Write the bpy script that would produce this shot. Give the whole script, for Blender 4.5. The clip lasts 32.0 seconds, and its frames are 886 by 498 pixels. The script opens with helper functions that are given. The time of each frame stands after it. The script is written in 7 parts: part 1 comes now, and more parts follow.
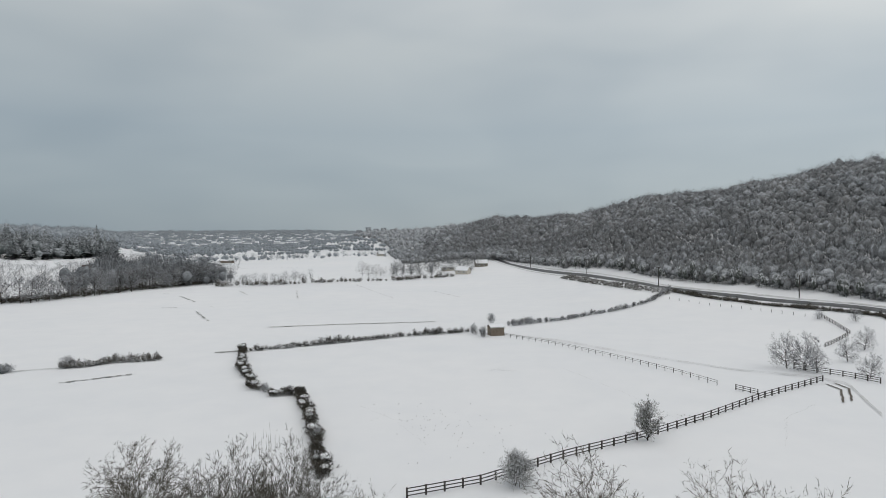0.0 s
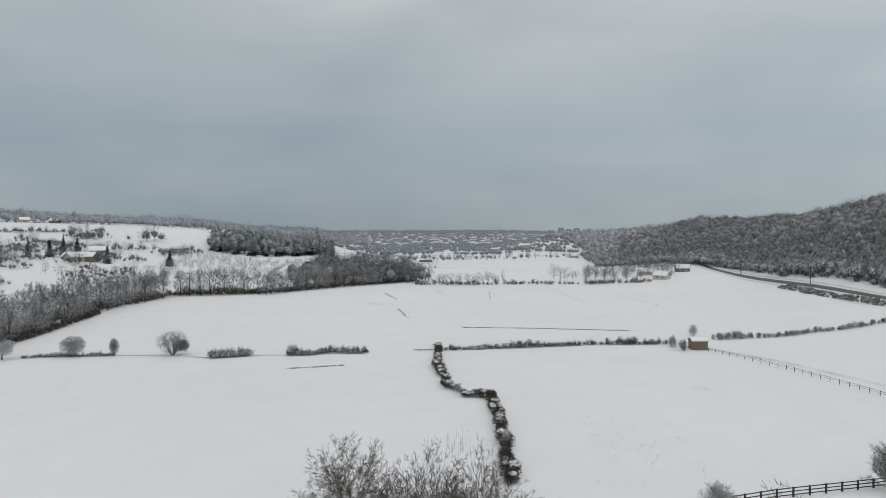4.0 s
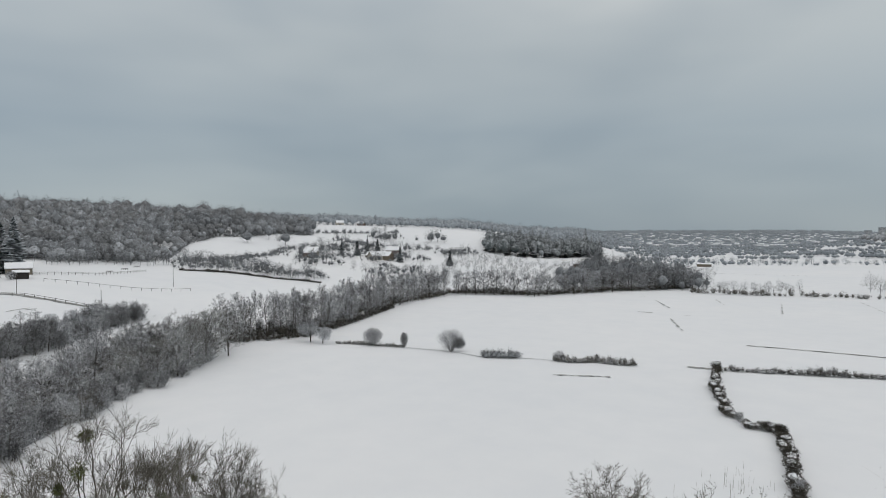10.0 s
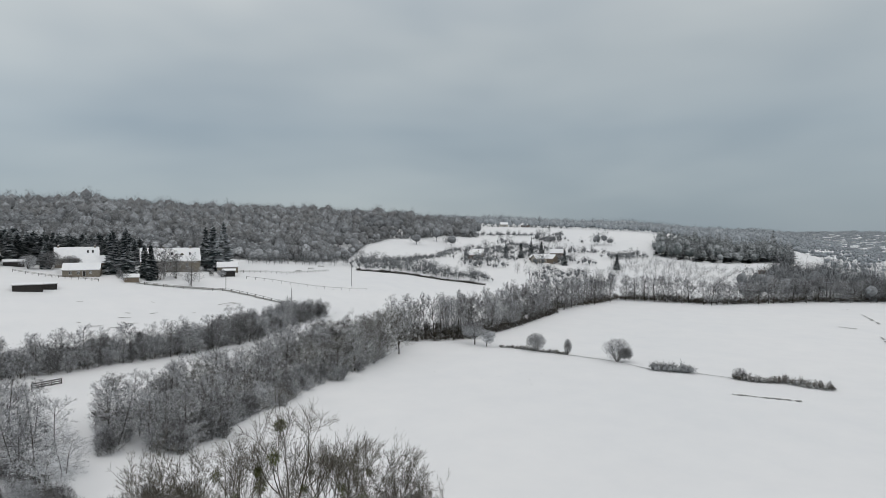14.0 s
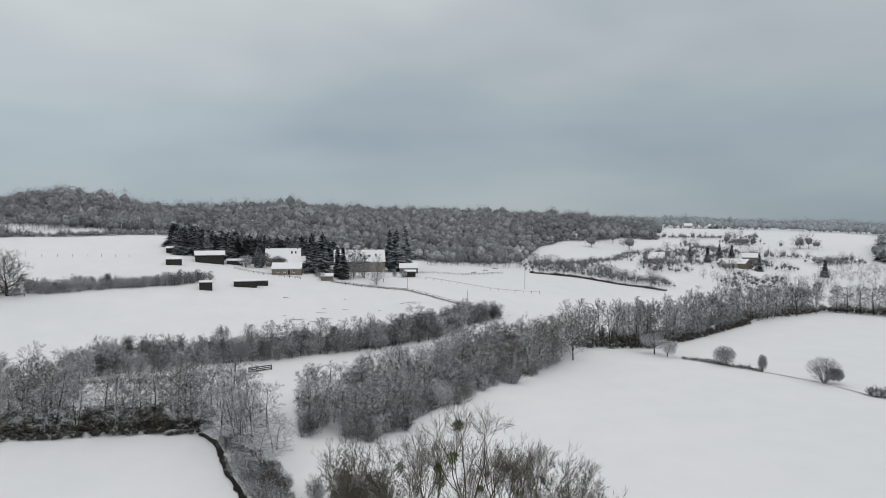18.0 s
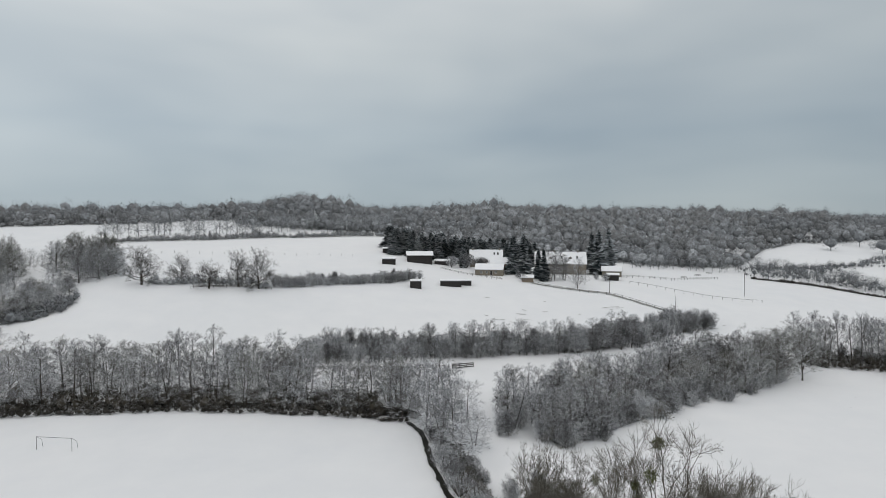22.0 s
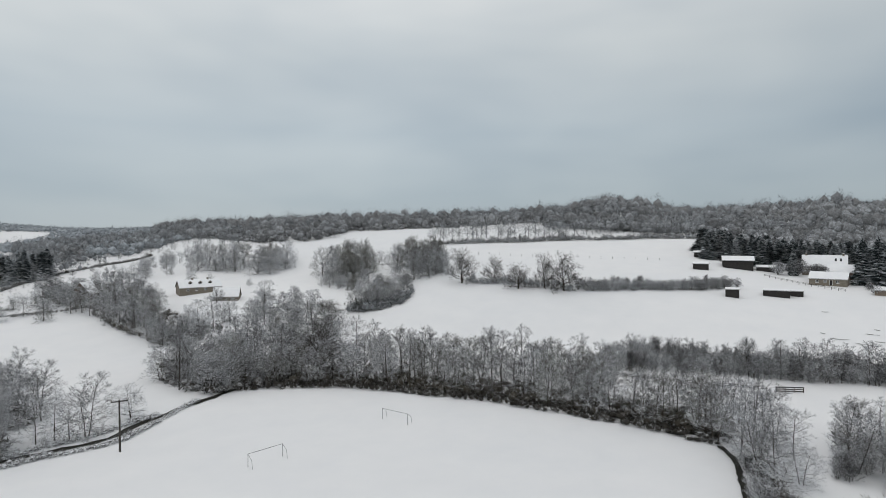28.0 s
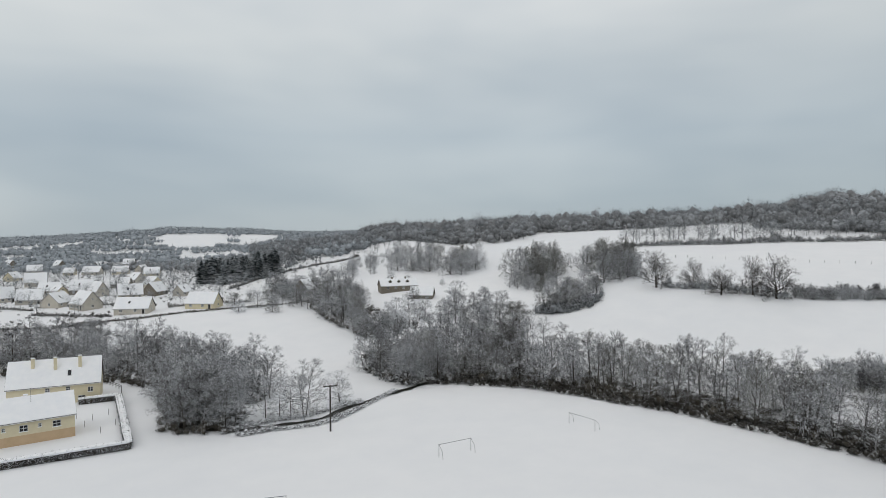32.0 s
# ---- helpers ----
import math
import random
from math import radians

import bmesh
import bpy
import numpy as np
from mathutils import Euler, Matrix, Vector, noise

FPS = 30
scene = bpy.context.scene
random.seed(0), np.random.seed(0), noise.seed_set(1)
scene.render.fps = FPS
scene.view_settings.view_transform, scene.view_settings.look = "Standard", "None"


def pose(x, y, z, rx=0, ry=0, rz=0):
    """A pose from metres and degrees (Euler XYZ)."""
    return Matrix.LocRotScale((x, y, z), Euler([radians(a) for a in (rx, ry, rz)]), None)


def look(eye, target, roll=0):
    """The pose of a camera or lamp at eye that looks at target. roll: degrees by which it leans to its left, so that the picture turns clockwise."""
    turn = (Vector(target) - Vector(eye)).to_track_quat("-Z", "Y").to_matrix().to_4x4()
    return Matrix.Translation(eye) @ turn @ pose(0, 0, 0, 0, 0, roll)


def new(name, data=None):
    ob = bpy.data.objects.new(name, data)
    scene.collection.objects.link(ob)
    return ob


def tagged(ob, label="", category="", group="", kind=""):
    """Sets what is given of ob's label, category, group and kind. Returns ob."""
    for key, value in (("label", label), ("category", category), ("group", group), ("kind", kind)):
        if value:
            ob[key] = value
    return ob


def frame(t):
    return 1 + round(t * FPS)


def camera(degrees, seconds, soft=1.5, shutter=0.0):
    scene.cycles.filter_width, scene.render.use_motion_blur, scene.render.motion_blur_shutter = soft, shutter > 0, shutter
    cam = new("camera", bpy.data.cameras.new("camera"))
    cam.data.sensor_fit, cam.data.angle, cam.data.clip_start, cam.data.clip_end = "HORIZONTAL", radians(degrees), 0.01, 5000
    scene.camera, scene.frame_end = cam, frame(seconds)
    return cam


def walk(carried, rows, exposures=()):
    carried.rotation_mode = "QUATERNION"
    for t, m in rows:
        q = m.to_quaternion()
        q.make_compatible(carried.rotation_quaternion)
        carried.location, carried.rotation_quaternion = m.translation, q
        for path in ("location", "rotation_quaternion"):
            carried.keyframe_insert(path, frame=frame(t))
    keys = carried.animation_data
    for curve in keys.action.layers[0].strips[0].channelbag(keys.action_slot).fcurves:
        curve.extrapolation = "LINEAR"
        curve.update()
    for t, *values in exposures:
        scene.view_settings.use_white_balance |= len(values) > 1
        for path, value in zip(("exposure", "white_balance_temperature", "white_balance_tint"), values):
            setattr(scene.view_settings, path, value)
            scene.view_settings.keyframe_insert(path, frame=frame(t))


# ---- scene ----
cam = camera(72.20, 32.0, 0.8)
PATH = [
    (0.0, pose(-1.52, 1.62, 33.67, 88.44, 0.37, -0.01)),
    (0.5, pose(-1.48, 1.63, 33.89, 88.46, 0.34, 1.96)),
    (1.0, pose(-1.45, 1.60, 34.10, 88.45, 0.30, 4.16)),
    (1.5, pose(-1.43, 1.57, 34.32, 88.47, 0.26, 6.30)),
    (2.0, pose(-1.43, 1.53, 34.52, 88.49, 0.24, 8.74)),
    (2.5, pose(-1.42, 1.47, 34.72, 88.49, 0.20, 11.21)),
    (3.0, pose(-1.40, 1.42, 34.90, 88.49, 0.15, 13.53)),
    (3.5, pose(-1.38, 1.36, 35.10, 88.50, 0.11, 15.73)),
    (5.5, pose(-1.39, 1.17, 35.93, 88.50, 0.01, 24.67)),
    (6.0, pose(-1.37, 1.17, 36.13, 88.50, -0.02, 26.85)),
    (6.5, pose(-1.32, 1.22, 36.31, 88.49, -0.01, 29.10)),
    (7.0, pose(-1.24, 1.26, 36.50, 88.48, 0.01, 31.10)),
    (7.5, pose(-1.15, 1.29, 36.70, 88.46, -0.00, 32.98)),
    (8.0, pose(-1.08, 1.30, 36.91, 88.46, -0.04, 34.84)),
    (8.5, pose(-1.02, 1.26, 37.11, 88.47, -0.05, 36.87)),
    (9.0, pose(-0.98, 1.20, 37.33, 88.48, -0.07, 39.03)),
    (9.5, pose(-0.99, 1.11, 37.55, 88.48, -0.05, 41.09)),
    (10.0, pose(-1.02, 1.04, 37.75, 88.48, -0.05, 42.86)),
    (10.5, pose(-1.05, 1.00, 37.92, 88.50, -0.10, 44.71)),
    (11.0, pose(-1.05, 0.98, 38.08, 88.49, -0.12, 46.59)),
    (11.5, pose(-1.06, 0.98, 38.24, 88.50, -0.13, 48.48)),
    (12.0, pose(-1.03, 0.97, 38.40, 88.49, -0.09, 50.34)),
    (12.5, pose(-0.96, 0.95, 38.59, 88.51, -0.12, 52.29)),
    (13.0, pose(-0.85, 0.89, 38.80, 88.51, -0.12, 54.37)),
    (13.5, pose(-0.71, 0.78, 39.04, 88.50, -0.13, 56.34)),
    (14.0, pose(-0.57, 0.64, 39.27, 88.52, -0.14, 58.22)),
    (14.5, pose(-0.43, 0.50, 39.46, 88.52, -0.12, 60.22)),
    (16.5, pose(0.00, 0.00, 40.00, 88.56, -0.12, 67.93)),
    (17.0, pose(0.10, -0.09, 40.11, 88.56, -0.13, 69.96)),
    (17.5, pose(0.21, -0.12, 40.20, 88.57, -0.15, 72.25)),
    (18.0, pose(0.30, -0.09, 40.29, 88.58, -0.15, 74.44)),
    (18.5, pose(0.39, -0.02, 40.39, 88.60, -0.18, 76.51)),
    (19.0, pose(0.49, 0.06, 40.50, 88.60, -0.18, 78.66)),
    (19.5, pose(0.60, 0.13, 40.59, 88.58, -0.17, 81.20)),
    (20.0, pose(0.70, 0.21, 40.67, 88.59, -0.18, 83.90)),
    (20.5, pose(0.79, 0.31, 40.78, 88.58, -0.18, 86.60)),
    (21.0, pose(0.88, 0.41, 40.91, 88.56, -0.15, 89.06)),
    (21.5, pose(1.00, 0.51, 41.06, 88.56, -0.15, 91.27)),
    (22.0, pose(1.15, 0.60, 41.21, 88.54, -0.16, 93.36)),
    (22.5, pose(1.35, 0.65, 41.36, 88.50, -0.13, 95.29)),
    (23.0, pose(1.57, 0.67, 41.51, 88.47, -0.11, 97.31)),
    (23.5, pose(1.80, 0.69, 41.66, 88.44, -0.05, 99.50)),
    (24.0, pose(1.99, 0.75, 41.79, 88.43, -0.07, 101.84)),
    (24.5, pose(2.15, 0.84, 41.92, 88.41, -0.06, 104.18)),
    (25.0, pose(2.27, 0.95, 42.04, 88.40, -0.03, 106.63)),
    (25.5, pose(2.34, 1.05, 42.15, 88.44, 0.04, 109.05)),
    (27.5, pose(2.40, 1.48, 42.59, 88.53, 0.06, 118.92)),
    (28.0, pose(2.41, 1.60, 42.67, 88.54, 0.05, 121.61)),
    (28.5, pose(2.44, 1.72, 42.71, 88.56, 0.08, 124.02)),
    (29.0, pose(2.48, 1.83, 42.72, 88.60, 0.12, 126.16)),
    (29.5, pose(2.48, 1.93, 42.71, 88.63, 0.15, 128.06)),
    (30.0, pose(2.46, 2.02, 42.69, 88.67, 0.22, 129.90)),
    (30.5, pose(2.43, 2.11, 42.68, 88.70, 0.25, 132.19)),
    (31.0, pose(2.43, 2.21, 42.68, 88.72, 0.28, 134.62)),
    (31.5, pose(2.47, 2.33, 42.69, 88.75, 0.31, 137.03)),
    (32.0, pose(2.56, 2.48, 42.71, 88.76, 0.28, 139.32)),
]
walk(cam, PATH, ((0, -0.02), (1, -0.02), (2, -0.07), (9, -0.07), (10.5, -0.02), (14, 0.01), (32, 0.0)))

# ---- world, sun and light ----
def link(nt, a, b):
    nt.links.new(a, b)


def build_world():
    world = bpy.data.worlds.new("overcast_sky")
    scene.world = world
    world.use_nodes = True
    nt = world.node_tree
    nt.nodes.clear()
    out = nt.nodes.new("ShaderNodeOutputWorld")
    bg = nt.nodes.new("ShaderNodeBackground")
    sky = nt.nodes.new("ShaderNodeTexSky")
    sky.sky_type = 'NISHITA'
    sky.sun_disc = False
    sky.sun_elevation = radians(38)
    sky.sun_rotation = radians(70)
    dim = nt.nodes.new("ShaderNodeMix")
    dim.data_type = 'RGBA'
    dim.blend_type = 'MULTIPLY'
    dim.inputs[0].default_value = 1.0
    dim.inputs[7].default_value = (0.08, 0.08, 0.08, 1)
    link(nt, sky.outputs[0], dim.inputs[6])
    tc = nt.nodes.new("ShaderNodeTexCoord")
    sep = nt.nodes.new("ShaderNodeSeparateXYZ")
    link(nt, tc.outputs["Generated"], sep.inputs[0])
    # cloud deck: banks stretched along the horizon
    mp = nt.nodes.new("ShaderNodeMapping")
    mp.inputs["Scale"].default_value = (1.0, 1.0, 3.2)
    link(nt, tc.outputs["Generated"], mp.inputs[0])
    n1 = nt.nodes.new("ShaderNodeTexNoise")
    n1.inputs["Scale"].default_value = 1.7
    n1.inputs["Detail"].default_value = 3.0
    n1.inputs["Roughness"].default_value = 0.48
    n1.inputs["Distortion"].default_value = 0.15
    link(nt, mp.outputs[0], n1.inputs["Vector"])
    grad = nt.nodes.new("ShaderNodeValToRGB")
    e = grad.color_ramp.elements
    e[0].position, e[0].color = 0.0, (0.37, 0.425, 0.46, 1)
    e[1].position, e[1].color = 1.0, (0.76, 0.77, 0.78, 1)
    for pos, col in ((0.06, (0.38, 0.44, 0.48, 1)), (0.16, (0.36, 0.425, 0.475, 1)), (0.28, (0.47, 0.52, 0.55, 1)), (0.42, (0.60, 0.635, 0.655, 1))):
        k = e.new(pos)
        k.color = col
    link(nt, sep.outputs[2], grad.inputs[0])
    banks = nt.nodes.new("ShaderNodeValToRGB")
    b = banks.color_ramp.elements
    b[0].position, b[0].color = 0.36, (0.87, 0.90, 0.93, 1)
    b[1].position, b[1].color = 0.66, (1.18, 1.15, 1.12, 1)
    link(nt, n1.outputs["Fac"], banks.inputs[0])
    mul = nt.nodes.new("ShaderNodeMix")
    mul.data_type = 'RGBA'
    mul.blend_type = 'MULTIPLY'
    mul.inputs[0].default_value = 1.0
    link(nt, grad.outputs[0], mul.inputs[6])
    link(nt, banks.outputs[0], mul.inputs[7])
    # the deck is thicker down the valley, thinner over the hills
    dot = nt.nodes.new("ShaderNodeVectorMath")
    dot.operation = 'DOT_PRODUCT'
    dot.inputs[1].default_value = (-math.sin(radians(38)), math.cos(radians(38)), 0)
    link(nt, tc.outputs["Generated"], dot.inputs[0])
    thin = nt.nodes.new("ShaderNodeMapRange")
    thin.inputs["From Min"].default_value = 0.0
    thin.inputs["From Max"].default_value = 1.0
    thin.inputs["To Min"].default_value = 0.0
    thin.inputs["To Max"].default_value = 1.0
    link(nt, dot.outputs["Value"], thin.inputs["Value"])
    mul2 = nt.nodes.new("ShaderNodeMix")
    mul2.data_type = 'RGBA'
    mul2.blend_type = 'MULTIPLY'
    mul2.inputs[0].default_value = 1.0
    link(nt, mul.outputs[2], mul2.inputs[6])
    deck = nt.nodes.new("ShaderNodeMix")
    deck.data_type = 'RGBA'
    deck.inputs[6].default_value = (1.24, 1.205, 1.175, 1)
    deck.inputs[7].default_value = (0.85, 0.865, 0.87, 1)
    link(nt, thin.outputs[0], deck.inputs[0])
    link(nt, deck.outputs[2], mul2.inputs[7])
    mul = mul2
    mix = nt.nodes.new("ShaderNodeMix")
    mix.data_type = 'RGBA'
    mix.inputs[0].default_value = 0.94
    link(nt, dim.outputs[2], mix.inputs[6])
    link(nt, mul.outputs[2], mix.inputs[7])
    link(nt, mix.outputs[2], bg.inputs["Color"])
    bg.inputs["Strength"].default_value = 1.0
    link(nt, bg.outputs[0], out.inputs["Surface"])


build_world()
sun_data = bpy.data.lights.new("sun", 'SUN')
sun_data.energy = 0.34
sun_data.angle = radians(25)
sun_data.color = (1.0, 0.97, 0.93)
sun = new("sun", sun_data)
sun.matrix_world = look((300, 110, 260), (0, 0, 0))


# ---- materials ----
def mat(name):
    m = bpy.data.materials.new(name)
    m.use_nodes = True
    nt = m.node_tree
    return m, nt, nt.nodes["Principled BSDF"]


def noise_node(nt, scale, detail=4.0, rough=0.55, coords="Object"):
    tc = nt.nodes.new("ShaderNodeTexCoord")
    n = nt.nodes.new("ShaderNodeTexNoise")
    n.inputs["Scale"].default_value = scale
    n.inputs["Detail"].default_value = detail
    n.inputs["Roughness"].default_value = rough
    link(nt, tc.outputs[coords], n.inputs["Vector"])
    return n


def ramp(nt, source, stops):
    r = nt.nodes.new("ShaderNodeValToRGB")
    els = r.color_ramp.elements
    els[0].position, els[0].color = stops[0][0], (*stops[0][1], 1)
    els[1].position, els[1].color = stops[-1][0], (*stops[-1][1], 1)
    for pos, col in stops[1:-1]:
        k = els.new(pos)
        k.color = (*col, 1)
    link(nt, source, r.inputs[0])
    return r


def blend(nt, fac, a, b, mode='MIX'):
    m = nt.nodes.new("ShaderNodeMix")
    m.data_type = 'RGBA'
    m.blend_type = mode
    for socket, value in ((m.inputs[0], fac), (m.inputs[6], a), (m.inputs[7], b)):
        if isinstance(value, (int, float)):
            socket.default_value = value
        elif isinstance(value, tuple):
            socket.default_value = (*value, 1)
        else:
            link(nt, value, socket)
    return m.outputs[2]


def bump(nt, bsdf, source, strength, distance):
    b = nt.nodes.new("ShaderNodeBump")
    b.inputs["Strength"].default_value = strength
    b.inputs["Distance"].default_value = distance
    link(nt, source, b.inputs["Height"])
    link(nt, b.outputs[0], bsdf.inputs["Normal"])


def math_node(nt, op, a, b=0.0):
    m = nt.nodes.new("ShaderNodeMath")
    m.operation = op
    for socket, value in zip(m.inputs, (a, b)):
        if isinstance(value, (int, float)):
            socket.default_value = value
        else:
            link(nt, value, socket)
    return m.outputs[0]


def painted(name, c1, c2, scale=3.0, rough=0.8, bump_d=0.02, metal=0.0, fine=25.0):
    """A surface with a coarse and a fine variation between two colours."""
    m, nt, bsdf = mat(name)
    big = noise_node(nt, scale)
    small = noise_node(nt, fine, 6.0, 0.65)
    both = blend(nt, 0.4, big.outputs["Fac"], small.outputs["Fac"])
    r = ramp(nt, both, [(0.3, c1), (0.7, c2)])
    link(nt, r.outputs[0], bsdf.inputs["Base Color"])
    bsdf.inputs["Roughness"].default_value = rough
    bsdf.inputs["Metallic"].default_value = metal
    bump(nt, bsdf, small.outputs["Fac"], 0.5, bump_d)
    return m


def snow_ground():
    m, nt, bsdf = mat("snow_field")
    far = noise_node(nt, 0.012, 3.0)
    mid = noise_node(nt, 0.11, 5.0, 0.6)
    fine = noise_node(nt, 2.2, 5.0, 0.65)
    base = ramp(nt, far.outputs["Fac"], [(0.35, (0.735, 0.75, 0.77)), (0.65, (0.785, 0.79, 0.80))])
    c = blend(nt, 0.35, base.outputs[0], ramp(nt, mid.outputs["Fac"], [(0.3, (0.71, 0.725, 0.745)), (0.7, (0.805, 0.81, 0.815))]).outputs[0])
    # stalks and molehills that break the cover, in a few stretches
    speck = ramp(nt, fine.outputs["Fac"], [(0.735, (0, 0, 0)), (0.76, (1, 1, 1))])
    where = ramp(nt, noise_node(nt, 0.035, 2.0).outputs["Fac"], [(0.60, (0, 0, 0)), (0.70, (1, 1, 1))])
    hole = blend(nt, 1.0, speck.outputs[0], where.outputs[0], 'MULTIPLY')
    c2 = blend(nt, hole, c, (0.22, 0.21, 0.18))
    link(nt, c2, bsdf.inputs["Base Color"])
    bsdf.inputs["Roughness"].default_value = 0.85
    bump(nt, bsdf, blend(nt, 0.3, mid.outputs["Fac"], fine.outputs["Fac"]), 0.35, 0.12)
    return m


def snowy(name, dark, light, snow, tint=(0.74, 0.76, 0.79), patch=0.15, grain=0.0):
    """Twigs and bark under fresh snow: what looks up carries it, and each twig differs."""
    m, nt, bsdf = mat(name)
    geo = nt.nodes.new("ShaderNodeNewGeometry")
    info = nt.nodes.new("ShaderNodeObjectInfo")
    sep = nt.nodes.new("ShaderNodeSeparateXYZ")
    link(nt, geo.outputs["Normal" if grain else "True Normal"], sep.inputs[0])
    up = math_node(nt, 'ABSOLUTE', sep.outputs[2])
    isl = geo.outputs["Random Per Island"]
    tc = nt.nodes.new("ShaderNodeTexCoord")
    n = nt.nodes.new("ShaderNodeTexNoise")
    n.inputs["Scale"].default_value = patch
    n.inputs["Detail"].default_value = 3.0
    link(nt, tc.outputs["Object"], n.inputs["Vector"])
    hue = math_node(nt, 'ADD', math_node(nt, 'MULTIPLY', info.outputs["Random"], 0.5), math_node(nt, 'MULTIPLY', n.outputs["Fac"], 0.6))
    wood = ramp(nt, hue, [(0.15, dark), (0.5, tuple((a + b) / 2 for a, b in zip(dark, light))), (0.85, light)])
    score = math_node(nt, 'ADD', math_node(nt, 'MULTIPLY', up, 0.45), math_node(nt, 'MULTIPLY', isl, 0.45))
    score = math_node(nt, 'ADD', score, math_node(nt, 'MULTIPLY', math_node(nt, 'SUBTRACT', n.outputs["Fac"], 0.5), 0.6 if grain else 0.4))
    score = math_node(nt, 'ADD', score, math_node(nt, 'MULTIPLY', math_node(nt, 'SUBTRACT', info.outputs["Random"], 0.5), 0.0 if grain else 0.22))
    if grain:
        score = math_node(nt, 'ADD', math_node(nt, 'MULTIPLY', score, 0.6), 0.18)
        fine = noise_node(nt, grain, 3.0, 0.7)
        score = math_node(nt, 'ADD', score, math_node(nt, 'MULTIPLY', math_node(nt, 'SUBTRACT', fine.outputs["Fac"], 0.5), 0.9))
        shade = ramp(nt, noise_node(nt, grain * 1.7, 2.0, 0.6).outputs["Fac"], [(0.32, (0.6, 0.6, 0.6)), (0.66, (1.2, 1.2, 1.2))])
        wood_c = blend(nt, 1.0, wood.outputs[0], shade.outputs[0], 'MULTIPLY')
    else:
        wood_c = wood.outputs[0]
    cover = ramp(nt, score, [(max(0.0, (0.80 if grain else 0.85) - snow), (0, 0, 0)), (min(1.0, (1.16 if grain else 1.08) - snow), (1, 1, 1))])
    link(nt, blend(nt, cover.outputs[0], wood_c, tint), bsdf.inputs["Base Color"])
    bsdf.inputs["Roughness"].default_value = 0.9
    bsdf.inputs["Specular IOR Level"].default_value = 0.2
    return m


M_SNOW = snow_ground()
M_ROOFSNOW = painted("roof_snow", (0.78, 0.80, 0.83), (0.88, 0.885, 0.89), 0.6, 0.85, 0.03)
M_BARK = snowy("bark_with_snow", (0.030, 0.026, 0.022), (0.085, 0.075, 0.062), 0.42)
M_BARK_BARE = snowy("bare_bark", (0.055, 0.049, 0.040), (0.13, 0.115, 0.088), 0.24)
M_TWIG = snowy("twigs_with_snow", (0.055, 0.055, 0.057), (0.130, 0.130, 0.134), 0.42)
M_TWIG_PALE = snowy("frosted_twigs", (0.077, 0.078, 0.080), (0.168, 0.169, 0.173), 0.50)
M_TWIG_BARE = snowy("bare_twigs", (0.08, 0.075, 0.062), (0.165, 0.152, 0.125), 0.22)
M_TWIG_OAK = snowy("oak_twigs", (0.050, 0.047, 0.045), (0.115, 0.109, 0.105), 0.24)
M_TWIG_GREEN = snowy("lichened_twigs", (0.075, 0.075, 0.063), (0.165, 0.162, 0.135), 0.41)
M_BRAMBLE = snowy("bramble_scrub", (0.026, 0.024, 0.021), (0.085, 0.076, 0.060), 0.17, patch=0.3, grain=2.5)
M_HEDGE = snowy("hedge_twigs", (0.035, 0.032, 0.028), (0.10, 0.09, 0.07), 0.30, grain=2.5)
# Hillside woods: snow and frost, plus distance haze put into cooler, paler colours.
M_WOODS = snowy("hazed_woods", (0.128, 0.131, 0.134), (0.220, 0.222, 0.224), 0.36, (0.38, 0.40, 0.42), patch=0.09, grain=0.5)
M_WOODS_GREY = snowy("grey_hazed_woods", (0.122, 0.130, 0.138), (0.208, 0.219, 0.230), 0.31, (0.35, 0.371, 0.392), patch=0.08, grain=0.5)
M_WOODS_BROWN = snowy("brown_hazed_woods", (0.112, 0.116, 0.120), (0.196, 0.200, 0.203), 0.26, (0.325, 0.345, 0.366), patch=0.09, grain=0.5)
M_WOODS_PALE = snowy("frosted_hazed_woods", (0.120, 0.124, 0.128), (0.220, 0.225, 0.230), 0.44, (0.47, 0.495, 0.52), patch=0.12, grain=0.8)
M_WOODS_DUSTED = snowy("dusted_hazed_woods", (0.128, 0.134, 0.140), (0.222, 0.230, 0.238), 0.35, (0.385, 0.408, 0.43), patch=0.10, grain=0.7)
# Valley haze is painted into these base colours: paler, bluer, with less contrast.
M_WOODS_FAR_HAZE = snowy("hazed_far_woods", (0.21, 0.236, 0.258), (0.285, 0.315, 0.34), 0.36, (0.40, 0.435, 0.465), patch=0.03, grain=0.2)
M_NEEDLES = snowy("needles_with_snow", (0.018, 0.027, 0.029), (0.045, 0.059, 0.061), 0.28, (0.56, 0.59, 0.62), patch=0.6)
M_PINE = snowy("pine_needles_with_snow", (0.060, 0.073, 0.074), (0.115, 0.132, 0.133), 0.38, (0.42, 0.44, 0.46), patch=0.05, grain=0.9)
M_IVY = snowy("ivy_leaves", (0.030, 0.036, 0.032), (0.072, 0.080, 0.072), 0.34, grain=1.5)
M_MISTLETOE = snowy("mistletoe_leaves", (0.06, 0.07, 0.025), (0.13, 0.14, 0.06), 0.16)
M_FENCE = painted("weathered_fence_wood", (0.025, 0.022, 0.020), (0.075, 0.066, 0.058), 2.0, 0.85, 0.01)
M_DARKWOOD = painted("tarred_boards", (0.010, 0.009, 0.009), (0.035, 0.031, 0.028), 1.2, 0.8, 0.02)
M_BROWNWOOD = painted("brown_boards", (0.13, 0.105, 0.08), (0.24, 0.195, 0.15), 1.5, 0.8, 0.02)
M_CREAM = painted("cream_render", (0.62, 0.55, 0.38), (0.72, 0.65, 0.47), 0.8, 0.85, 0.01)
